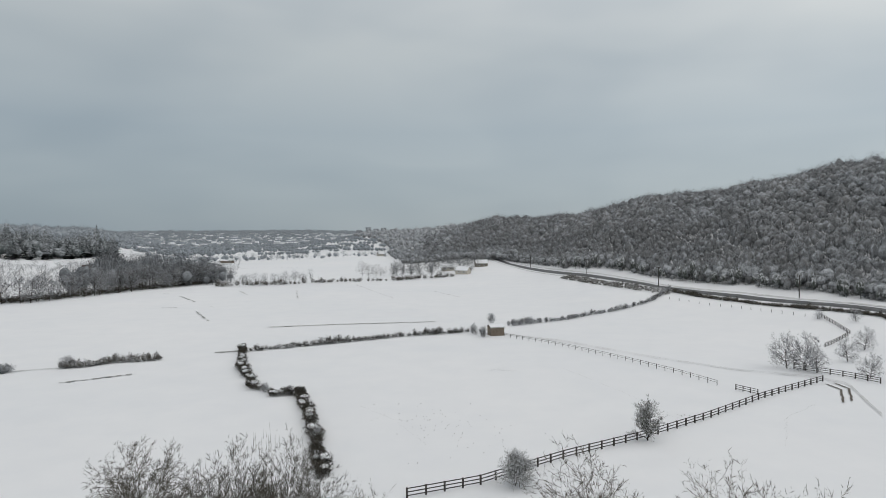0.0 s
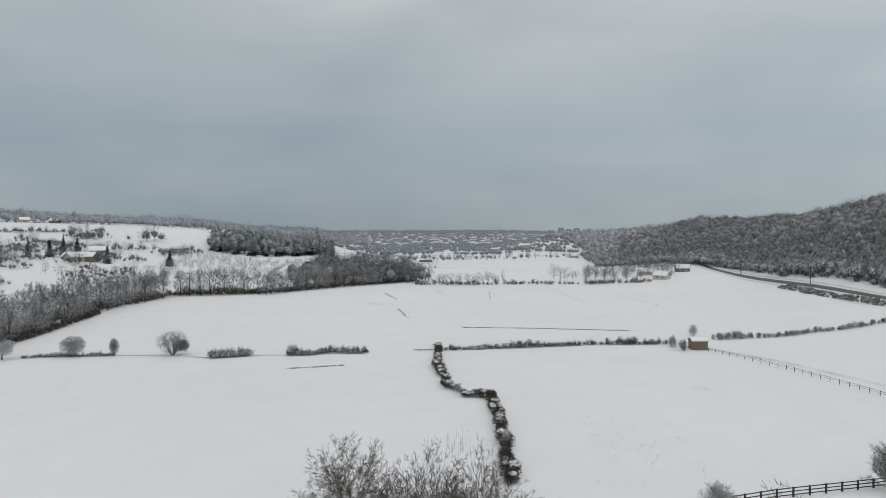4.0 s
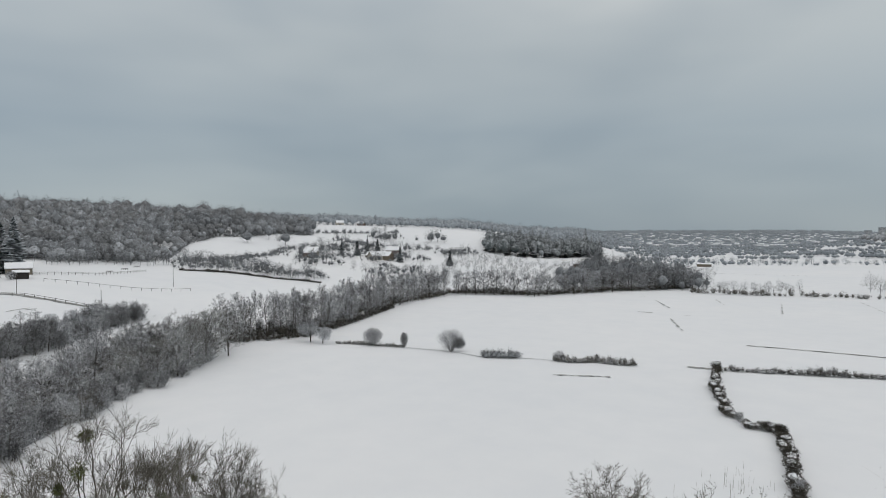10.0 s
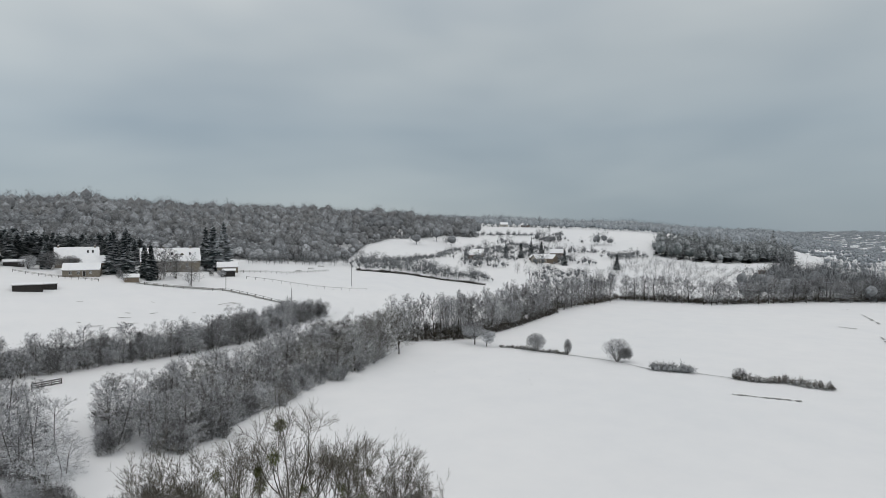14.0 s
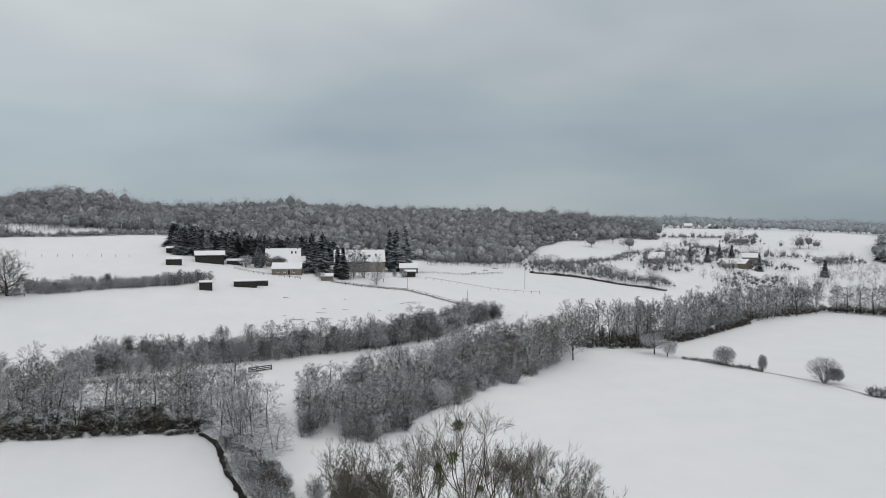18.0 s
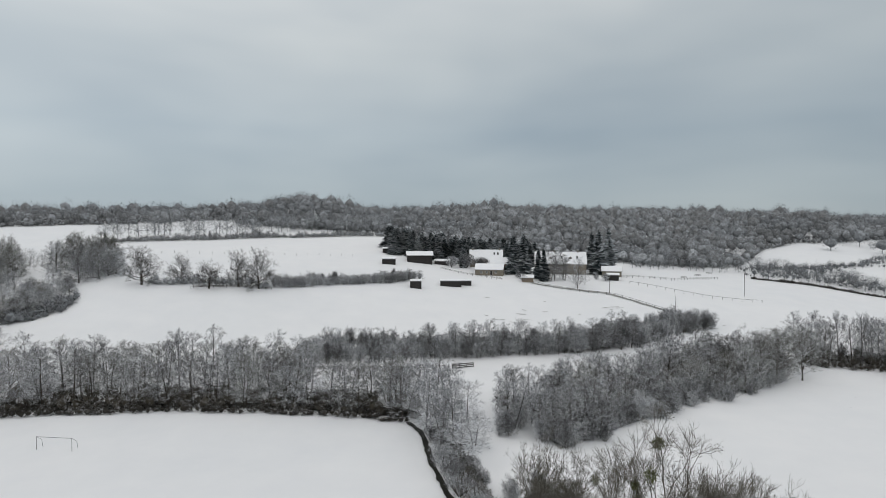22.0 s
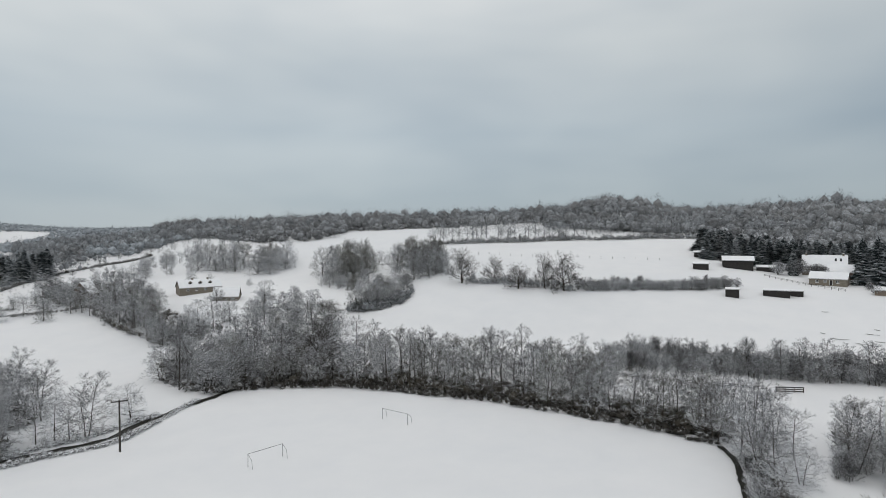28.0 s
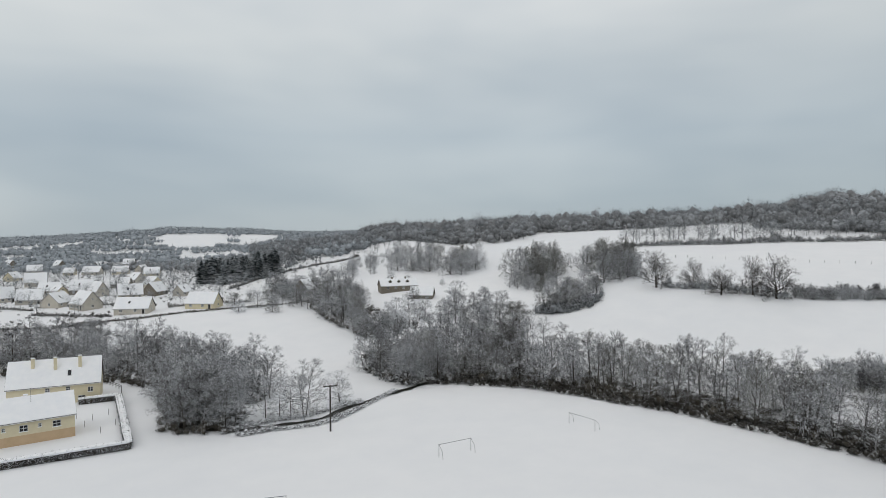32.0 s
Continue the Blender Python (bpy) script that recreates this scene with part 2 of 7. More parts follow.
M_OCHRE = painted("ochre_render", (0.50, 0.36, 0.22), (0.60, 0.44, 0.28), 0.7, 0.85, 0.01)
M_BEIGE = painted("beige_render", (0.44, 0.41, 0.35), (0.58, 0.54, 0.47), 0.5, 0.85, 0.01)
M_PALE = painted("pale_grey_render", (0.40, 0.42, 0.44), (0.52, 0.54, 0.56), 0.05, 0.85, 0.01)
M_STONE = painted("old_stone", (0.13, 0.115, 0.09), (0.26, 0.23, 0.185), 1.6, 0.9, 0.04)
M_BRICK = painted("red_brick", (0.14, 0.10, 0.08), (0.24, 0.17, 0.14), 2.0, 0.9, 0.02)
M_TILE = painted("dark_roof_tiles", (0.045, 0.038, 0.035), (0.10, 0.085, 0.078), 2.0, 0.8, 0.03)
M_SHUTTER = painted("grey_paint", (0.55, 0.56, 0.56), (0.68, 0.69, 0.69), 2.0, 0.6, 0.004)
M_METAL = painted("galvanised_steel", (0.16, 0.165, 0.17), (0.26, 0.265, 0.27), 3.0, 0.5, 0.003, 0.6)
M_CONCRETE = painted("concrete", (0.20, 0.19, 0.17), (0.33, 0.31, 0.28), 1.5, 0.9, 0.01)
M_ASPHALT = painted("wet_asphalt", (0.030, 0.031, 0.033), (0.075, 0.077, 0.08), 0.25, 0.45, 0.01, 0.0, 6.0)
M_MUD = painted("trodden_mud", (0.045, 0.036, 0.026), (0.16, 0.14, 0.12), 0.6, 0.8, 0.05, 0.0, 5.0)
M_SLUSH = painted("grass_and_slush", (0.40, 0.40, 0.39), (0.80, 0.81, 0.82), 0.5, 0.85, 0.05, 0.0, 3.0)
M_WET = painted("wet_grass", (0.09, 0.085, 0.065), (0.50, 0.51, 0.51), 0.5, 0.8, 0.05, 0.0, 2.0)


def glass_material():
    m, nt, bsdf = mat("window_glass")
    bsdf.inputs["Base Color"].default_value = (0.02, 0.022, 0.025, 1)
    bsdf.inputs["Roughness"].default_value = 0.08
    return m


def water_material():
    m, nt, bsdf = mat("stream_water")
    n = noise_node(nt, 1.3, 3.0)
    link(nt, ramp(nt, n.outputs["Fac"], [(0.3, (0.012, 0.012, 0.010)), (0.7, (0.035, 0.034, 0.028))]).outputs[0], bsdf.inputs["Base Color"])
    bsdf.inputs["Roughness"].default_value = 0.45
    bsdf.inputs["Specular IOR Level"].default_value = 0.06
    bump(nt, bsdf, n.outputs["Fac"], 0.2, 0.05)
    return m


M_GLASS = glass_material()
M_WATER = water_material()


# ---- building helpers ----
class Shape:
    """Vertices and faces gathered for one mesh."""

    def __init__(self):
        self.v, self.f = [], []

    def box(self, cx, cy, z0, sx, sy, sz, turn=0.0):
        c, s = math.cos(turn), math.sin(turn)
        n = len(self.v)
        for z in (z0, z0 + sz):
            for a, b in ((-1, -1), (1, -1), (1, 1), (-1, 1)):
                x, y = a * sx / 2, b * sy / 2
                self.v.append((cx + c * x - s * y, cy + s * x + c * y, z))
        for q in ((0, 3, 2, 1), (4, 5, 6, 7), (0, 1, 5, 4), (1, 2, 6, 5), (2, 3, 7, 6), (3, 0, 4, 7)):
            self.f.append(tuple(n + i for i in q))
        return self

    def prism(self, points, direction):
        """Points of one face, drawn along a direction."""
        n, k = len(self.v), len(points)
        self.v += [tuple(p) for p in points]
        self.v += [tuple(a + b for a, b in zip(p, direction)) for p in points]
        self.f.append(tuple(range(n + k - 1, n - 1, -1)))
        self.f.append(tuple(range(n + k, n + 2 * k)))
        for i in range(k):
            j = (i + 1) % k
            self.f.append((n + i, n + j, n + k + j, n + k + i))
        return self

    def tube(self, p, q, r0, r1, sides=4, caps=True):
        d = Vector(q) - Vector(p)
        if d.length < 1e-5:
            return self
        a = d.orthogonal().normalized()
        b = d.normalized().cross(a)
        n = len(self.v)
        for base, r in ((p, r0), (q, r1)):
            for i in range(sides):
                t = 2 * math.pi * i / sides
                o = a * (r * math.cos(t)) + b * (r * math.sin(t))
                self.v.append((base[0] + o.x, base[1] + o.y, base[2] + o.z))
        for i in range(sides):
            j = (i + 1) % sides
            self.f.append((n + i, n + j, n + sides + j, n + sides + i))
        if caps:
            self.f.append(tuple(range(n + sides, n + 2 * sides)))
            self.f.append(tuple(range(n + sides - 1, n - 1, -1)))
        return self

    def mesh(self, name, material, smooth=False):
        me = bpy.data.meshes.new(name)
        me.from_pydata(self.v, [], self.f)
        me.materials.append(material)
        if smooth:
            me.shade_smooth()
        return me


def part(name, shape, material, parent, label="", m=None, smooth=False):
    me = shape if isinstance(shape, bpy.types.Mesh) else shape.mesh(name, material, smooth)
    ob = new(name, me)
    ob.parent = parent
    if m is not None:
        ob.matrix_basis = m
    return tagged(ob, label)


def root(name, m, label, category, group=""):
    ob = new(name)
    ob.empty_display_size = 0.5
    ob.matrix_basis = m
    return tagged(ob, label, category, group)


# ---- the lie of the land: valley floor at 0, slopes all round ----
SECTIONS = {}


def section(bearing, *knots):
    """The rise of the land along one bearing (degrees to the left of +y): metres out, metres up."""
    SECTIONS[bearing] = knots


section(-130, (300, 0), (500, 12), (1200, 60))
section(-75, (230, 0), (290, 8), (330, 10), (700, 120))
section(-36, (205, 0), (262, 6), (290, 8), (640, 84))
section(-20, (255, 0), (318, 6), (350, 8), (720, 64))
section(-6, (400, 0), (520, 5), (570, 7), (1000, 48))
section(5, (600, 0), (900, 6), (1500, 32))
section(14, (900, 0), (2200, 2), (3400, 26), (4600, 48))
section(24, (800, 0), (2200, 2), (3400, 28), (4600, 45))
section(31, (420, 0), (600, 12), (900, 24), (1800, 40))
section(43, (380, 0), (480, 12), (780, 42), (1300, 52))
section(55, (260, 0), (480, 18), (700, 38), (1200, 60))
section(65, (205, 0), (280, 10), (480, 21), (800, 58))
section(78, (170, 0), (230, 6), (315, 20), (420, 25), (900, 66))
section(90, (165, 0), (290, 18.5), (400, 28), (800, 66))
section(100, (165, 0), (270, 19), (330, 27), (420, 39), (800, 60))
section(106, (168, 0), (266, 19.5), (400, 37), (450, 42), (640, 68), (800, 70))
section(112, (170, 0), (262, 20), (400, 38), (620, 58), (800, 60))
section(122, (180, 0), (262, 19), (373, 37), (700, 55))
section(132, (180, 0), (300, 16), (453, 42), (900, 55))
section(142, (190, 0), (300, 14), (600, 40), (1000, 52))
section(150, (200, 0), (316, 13), (600, 28), (1200, 45))
section(162, (200, 0), (300, 9), (600, 14), (850, 28), (1000, 46), (1150, 52))
section(176, (200, 0), (350, 8), (600, 12), (1300, 36))


def bend(knots, d):
    ks = ((0, 0),) + knots
    if d >= ks[-1][0]:
        return ks[-1][1]
    n = len(ks)
    for i in range(n - 1):
        (a, za), (b, zb) = ks[i], ks[i + 1]
        if d < b:
            s = (zb - za) / (b - a)
            sp = (za - ks[i - 1][1]) / (a - ks[i - 1][0]) if i else 0.0
            sn = (ks[i + 2][1] - zb) / (ks[i + 2][0] - b) if i + 2 < n else 0.0
            ma = 2 * sp * s / (sp + s) if sp * s > 0 else 0.0
            mb = 2 * s * sn / (s + sn) if s * sn > 0 else 0.0
            u, h = (d - a) / (b - a), b - a
            return za * (1 + 2 * u) * (1 - u) ** 2 + ma * h * u * (1 - u) ** 2 + zb * u * u * (3 - 2 * u) + mb * h * u * u * (u - 1)


BEARINGS = sorted(SECTIONS)


def rise(x, y):
    d = math.hypot(x, y)
    if d < 120:
        return 0.0
    a = math.degrees(math.atan2(-x, y))
    if a < BEARINGS[0]:
        a += 360
    for i, lo in enumerate(BEARINGS):
        hi = BEARINGS[i + 1] if i + 1 < len(BEARINGS) else BEARINGS[0] + 360
        if lo <= a <= hi:
            u = (a - lo) / (hi - lo)
            u = u * u * (3 - 2 * u)
            return bend(SECTIONS[lo], d) * (1 - u) + bend(SECTIONS[hi if hi in SECTIONS else BEARINGS[0]], d) * u
    return 0.0


def ground(x, y):
    d = math.hypot(x, y)
    rolls = 0.10 * noise.noise((x * 0.03, y * 0.03, 0))
    if d > 230:
        rolls += min(d, 900) * 0.0012 * min(1.0, (d - 230) / 60) * noise.noise((x * 0.009, y * 0.009, 4))
    return rise(x, y) + rolls


def polar(bearing, d):
    a = radians(bearing)
    return -math.sin(a) * d, math.cos(a) * d


def build_ground():
    rings = [0.0, 40.0, 80.0, 120.0]
    while rings[-1] < 4700:
        rings.append(rings[-1] * 1.035 + 1.0)
    steps = 360
    s = Shape()
    s.v.append((0, 0, 0))
    for d in rings[1:]:
        for i in range(steps):
            x, y = polar(i, d)
            s.v.append((x, y, ground(x, y)))
    for i in range(steps):
        s.f.append((0, 1 + (i + 1) % steps, 1 + i)[::-1])
    for k in range(len(rings) - 2):
        a, b = 1 + k * steps, 1 + (k + 1) * steps
        for i in range(steps):
            j = (i + 1) % steps
            s.f.append((a + i, a + j, b + j, b + i))
    ob = new("ground", s.mesh("ground", M_SNOW, True))
    tagged(ob, "snow-covered valley meadows and hillside pastures", "ground", kind="structure")
    return ob


build_ground()


def along(points, step, jitter=0.0, rng=random):
    """Places at even steps along a line of plan points: x, y, heading."""
    out = []
    rest = 0.0
    for (x0, y0), (x1, y1) in zip(points, points[1:]):
        n = math.hypot(x1 - x0, y1 - y0)
        h = math.atan2(y1 - y0, x1 - x0)
        t = rest
        while t < n:
            u = t / n
            out.append((x0 + (x1 - x0) * u + rng.uniform(-jitter, jitter), y0 + (y1 - y0) * u + rng.uniform(-jitter, jitter), h))
            t += step
        rest = t - n
    return out


def strip(name, points, width, material, lift, label, category, kind="structure", ragged=0.0, step=3.0):
    """A band laid on the ground along a line, with uneven edges."""
    pts = along(points, step) + [(*points[-1], 0.0)]
    rng = random.Random(len(points) * 17 + int(width * 10))
    s = Shape()
    for i, (x, y, _) in enumerate(pts):
        a, b = pts[max(0, i - 1)], pts[min(len(pts) - 1, i + 1)]
        h = math.atan2(b[1] - a[1], b[0] - a[0])
        for side in (1, -1):
            w = width / 2 + rng.uniform(-ragged, ragged)
            px, py = x - math.sin(h) * w * side, y + math.cos(h) * w * side
            s.v.append((px, py, ground(px, py) + lift))
    for i in range(len(pts) - 1):
        s.f.append((2 * i + 1, 2 * i + 3, 2 * i + 2, 2 * i))
    ob = new(name, s.mesh(name, material, True))
    return tagged(ob, label, category, kind=kind)


# ---- trees and shrubs ----
def tilt(v, angle, rng):
    """A direction turned away from v by an angle, to a random side."""
    a = v.orthogonal().normalized()
    a.rotate(Matrix.Rotation(rng.uniform(0, 2 * math.pi), 3, v))
    return (v * math.cos(angle) + a * math.sin(angle)).normalized()


def twig(s, p, d, length, width, rng, side=3):
    """One thin twig, a bent kite, with finer side twigs."""
    a = d.orthogonal().normalized()
    a.rotate(Matrix.Rotation(rng.uniform(0, 6.28), 3, d))
    b = a.cross(d)
    q = p + d * length * 0.45 + a * length * rng.uniform(-0.10, 0.10)
    e = p + d * length + a * length * rng.uniform(-0.2, 0.2)
    n = len(s.v)
    for w in (p, q - b * width * 0.5, e, q + b * width * 0.5):
        s.v.append((w.x, w.y, w.z))
    s.f.append((n, n + 1, n + 2, n + 3))
    for k in range(side):
        u = rng.uniform(0.2, 0.9)
        o = p.lerp(e, u)
        sd = tilt(d, rng.uniform(0.4, 1.0), rng)
        sl = length * rng.uniform(0.3, 0.6)
        c = sd.orthogonal().normalized() * width * 0.4
        t = o + sd * sl
        n = len(s.v)
        for w in (o - c, o + c, t):
            s.v.append((w.x, w.y, w.z))
        s.f.append((n, n + 1, n + 2))


def limb(s, p, d, length, r, segs, rng, wander, lift=0.0, sides=3):
    """A tapered, bending limb; returns the points along it."""
    pts = [(p.copy(), d.copy(), r)]
    for i in range(segs):
        d = tilt(d, rng.uniform(0, wander), rng)
        d = (d + Vector((0, 0, lift))).normalized()
        q = p + d * (length / segs)
        r2 = r * (1 - 0.8 * (i + 1) / segs) if segs > 1 else r * 0.4
        ra = pts[-1][2]
        s.tube(p, q, ra, max(0.012, r2), sides, False)
        p = q
        pts.append((p.copy(), d.copy(), max(0.012, r2)))
    return pts


def blade(s, p, d, length, width, rng, lift):
    """A slim side branch in two bent lengths; returns the points along it."""
    pts = [(p, d, width)]
    for k in range(2):
        d = (tilt(d, rng.uniform(0.0, 0.3), rng) + Vector((0, 0, lift))).normalized()
        q = p + d * length * 0.5
        e = d.orthogonal().normalized()
        e.rotate(Matrix.Rotation(rng.uniform(0, 6.28), 3, d))
        a, b = e * width * (0.5 - 0.2 * k), e * width * (0.3 - 0.26 * k)
        n = len(s.v)
        s.v += [tuple(p - a), tuple(p + a), tuple(q + b), tuple(q - b)]
        s.f.append((n, n + 1, n + 2, n + 3))
        pts.append((q, d, width * 0.6))
        p = q
    return pts


def branch_tree(name, seed, height, spread, trunk_r, stems=1, low=0.2, limbs=18, sub=6, twigs=6, twig_w=0.035, twig_len=1.1, lift=0.12,
                steep=0.45, flat=1.15, crown="oval", bark=None, leaf=None, lean=0.06, side=2, leader=0.96):
    """A leafless tree: stems, limbs that curve upwards, side branches and fine twigs, as two meshes."""
    rng = random.Random(seed)
    wood, fine = Shape(), Shape()

    def sprout(p, d, n, size):
        """A fan of fine twigs along one short stretch."""
        for k in range(n):
            td = tilt(d, rng.uniform(0.2, 1.1 if crown == "round" else 0.8), rng)
            td = (td + Vector((0, 0, lift * 0.8))).normalized()
            twig(fine, p, td, size * rng.uniform(0.55, 1.25), twig_w * rng.uniform(0.7, 1.3), rng, side)

    for k in range(stems):
        out = rng.uniform(0.0, 0.04) if stems == 1 else rng.uniform(0.06, 0.17)
        az = 6.283 * (k + 0.6 * rng.random()) / stems
        d = Vector((math.cos(az) * out, math.sin(az) * out, 1)).normalized()
        o = 0.35 if stems > 1 else 0.0
        base = Vector((math.cos(az) * o, math.sin(az) * o, -0.4))
        h = height * (1.0 if k == 0 else rng.uniform(0.72, 0.97))
        stem = limb(wood, base, d, h * leader, trunk_r * (1.0 if stems == 1 else 0.75), 9, rng, lean, 0.03, 5)
        turn = rng.uniform(0, 6.28)
        for i in range(limbs):
            v = (i + rng.random()) / limbs
            f = (low + (0.985 - low) * v) * 9
            j = min(8, int(f))
            p = stem[j][0].lerp(stem[j + 1][0], f - j)
            if crown == "oval":
                reach = spread * (0.30 + 0.75 * math.sin(math.pi * min(1.0, 0.14 + 0.78 * v)) ** 0.8)
            elif crown == "round":
                reach = spread + (h * (1.0 - leader) - spread) * v ** 1.5
            else:
                reach = spread * (1.0 - 0.55 * v ** 2)
            reach *= rng.uniform(0.72, 1.12)
            turn += 2.4 + rng.uniform(-0.5, 0.5)
            if crown == "round":
                e = math.acos(math.cos(flat) + (math.cos(steep) - math.cos(flat)) * v) + rng.uniform(-0.1, 0.1)
            else:
                e = flat + (steep - flat) * v + rng.uniform(-0.15, 0.15)
            ld = Vector((math.cos(turn) * math.sin(e), math.sin(turn) * math.sin(e), math.cos(e)))
            r0 = max(0.022, min(stem[j][2] * 0.6, 0.02 + (0.018 if crown == "round" else 0.016) * reach))
            pts = limb(wood, p, ld, reach, r0, 4, rng, 0.4 if crown == "round" else 0.26, lift)
            sprout(pts[-1][0], pts[-1][1], 4, twig_len)
            for q in range(sub):
                w = 0.22 + 0.76 * (q + rng.random()) / sub
                m = min(3, int(w * 4))
                a0, a1 = pts[m], pts[m + 1]
                c = a0[0].lerp(a1[0], w * 4 - m)
                if crown == "round":
                    sd, sl = tilt(a1[1], rng.uniform(0.6, 1.2), rng), reach * rng.uniform(0.35, 0.62) * (1.2 - 0.75 * w)
                else:
                    sd, sl = tilt(a1[1], rng.uniform(0.45, 0.95), rng), reach * rng.uniform(0.3, 0.55) * (1.15 - 0.5 * w)
                br = blade(wood, c, (sd + Vector((0, 0, lift))).normalized(), sl, max(0.035, a1[2] * 1.3), rng, lift)
                for t in range(twigs):
                    x = rng.random() * 2
                    g = min(1, int(x))
                    sprout(br[g][0].lerp(br[g + 1][0], x - g), br[g + 1][1], 1, twig_len)
                sprout(br[-1][0], br[-1][1], 2, twig_len * 0.9)
    top = max(v[2] for v in fine.v)
    for part_shape in (wood, fine):
        part_shape.v = [(x, y, z * height / top) for x, y, z in part_shape.v]
    return wood.mesh(name + "_trunk", bark or M_BARK), fine.mesh(name + "_crown", leaf or M_TWIG)


def sprays(s, rng, c, r, n, width, length, flat=0.8):
    """A billowing clump of fine twigs round one point."""
    for k in range(n):
        d = Vector((rng.gauss(0, 1), rng.gauss(0, 1), rng.gauss(0.12, 1))).normalized()
        o = c + Vector((d.x, d.y, d.z * flat)) * (r * rng.random() ** 0.45)
        t = (d + Vector((rng.gauss(0, .7), rng.gauss(0, .7), rng.gauss(0.1, .7)))).normalized()
        b = t.orthogonal().normalized()
        b.rotate(Matrix.Rotation(rng.uniform(0, 6.28), 3, t))
        b *= width * rng.uniform(0.3, 0.75)
        e = o + t * length * rng.uniform(0.6, 1.3)
        i = len(s.v)
        s.v += [(o.x - b.x, o.y - b.y, o.z - b.z), (o.x + b.x, o.y + b.y, o.z + b.z), (e.x, e.y, e.z)]
        s.f.append((i, i + 1, i + 2))


def willow_meshes(name, seed, height, stems, spread, levels=5, mistletoe=0, first=0.30, bark=None, leaf=None, fine_w=0.026, lift=0.045):
    """Forking limbs that divide again and again into fine twigs, all reaching up."""
    rng = random.Random(seed)
    wood, fine = Shape(), Shape()
    forks = []

    def grow(p, d, length, r, level):
        d0 = d
        for i in range(3):
            d = tilt(d, rng.uniform(0.0, 0.26 if level or stems > 1 else 0.07), rng)
            d = (d + Vector((0, 0, lift))).normalized()
            q = p + d * (length / 3)
            r2 = r * 0.91
            wood.tube(p, q, max(0.014, r), max(0.012, r2), 5 if level < 2 else 3, False)
            if level >= 2:
                for k in range(1 if level > 3 else 0):
                    td = tilt(d, rng.uniform(0.4, 1.0), rng)
                    td = (td + Vector((0, 0, 0.10))).normalized()
                    twig(fine, p.lerp(q, rng.random()), td, rng.uniform(0.5, 1.15), fine_w, rng, 2)
            p, r = q, r2
        if level in (2, 3):
            forks.append(p.copy())
        if level == levels:
            for k in range(2):
                twig(fine, p, tilt(d, rng.uniform(0.05, 0.75), rng), rng.uniform(0.5, 1.0), fine_w, rng, 2)
            return
        for k in range(3 if level < 1 else 2):
            a = rng.uniform(0.10, 0.32) if k == 0 else rng.uniform(0.45, 0.85) * spread
            grow(p, tilt(d, a, rng), length * rng.uniform(0.62, 0.82), r * (0.84 if k == 0 else 0.64), level + 1)

    for k in range(stems):
        az, out = 6.283 * (k + rng.random() * 0.7) / stems, (0.0 if stems == 1 else rng.uniform(0.22, 0.5) * spread)
        d = Vector((math.cos(az) * out, math.sin(az) * out, 1)).normalized()
        grow(Vector((math.cos(az) * 0.3, math.sin(az) * 0.3, -0.4)) * (1 if stems > 1 else 0.01) + Vector((0, 0, -0.3)), d, height * first * rng.uniform(0.85, 1.1), 0.22 if stems > 1 else 0.34, 0)
    top = max(v[2] for v in fine.v)
    k = height / top
    for s in (wood, fine):
        s.v = [(x * k, y * k, z * k) for x, y, z in s.v]
    meshes = [wood.mesh(name + "_trunk", bark or M_BARK_BARE), fine.mesh(name + "_crown", leaf or M_TWIG_BARE)]
    for k in range(mistletoe):
        ball = Shape()
        c = rng.choice(forks) * (height / top)
        r = rng.uniform(0.4, 0.75)
        for j in range(260):
            d = Vector((rng.gauss(0, 1), rng.gauss(0, 1), rng.gauss(0, 1))).normalized()
            twig(ball, c + d * r * rng.uniform(0.1, 0.8), d, r * 0.4, 0.07, rng, 1)
        meshes.append(ball.mesh(name + "_mistletoe", M_MISTLETOE))
    return tuple(meshes)


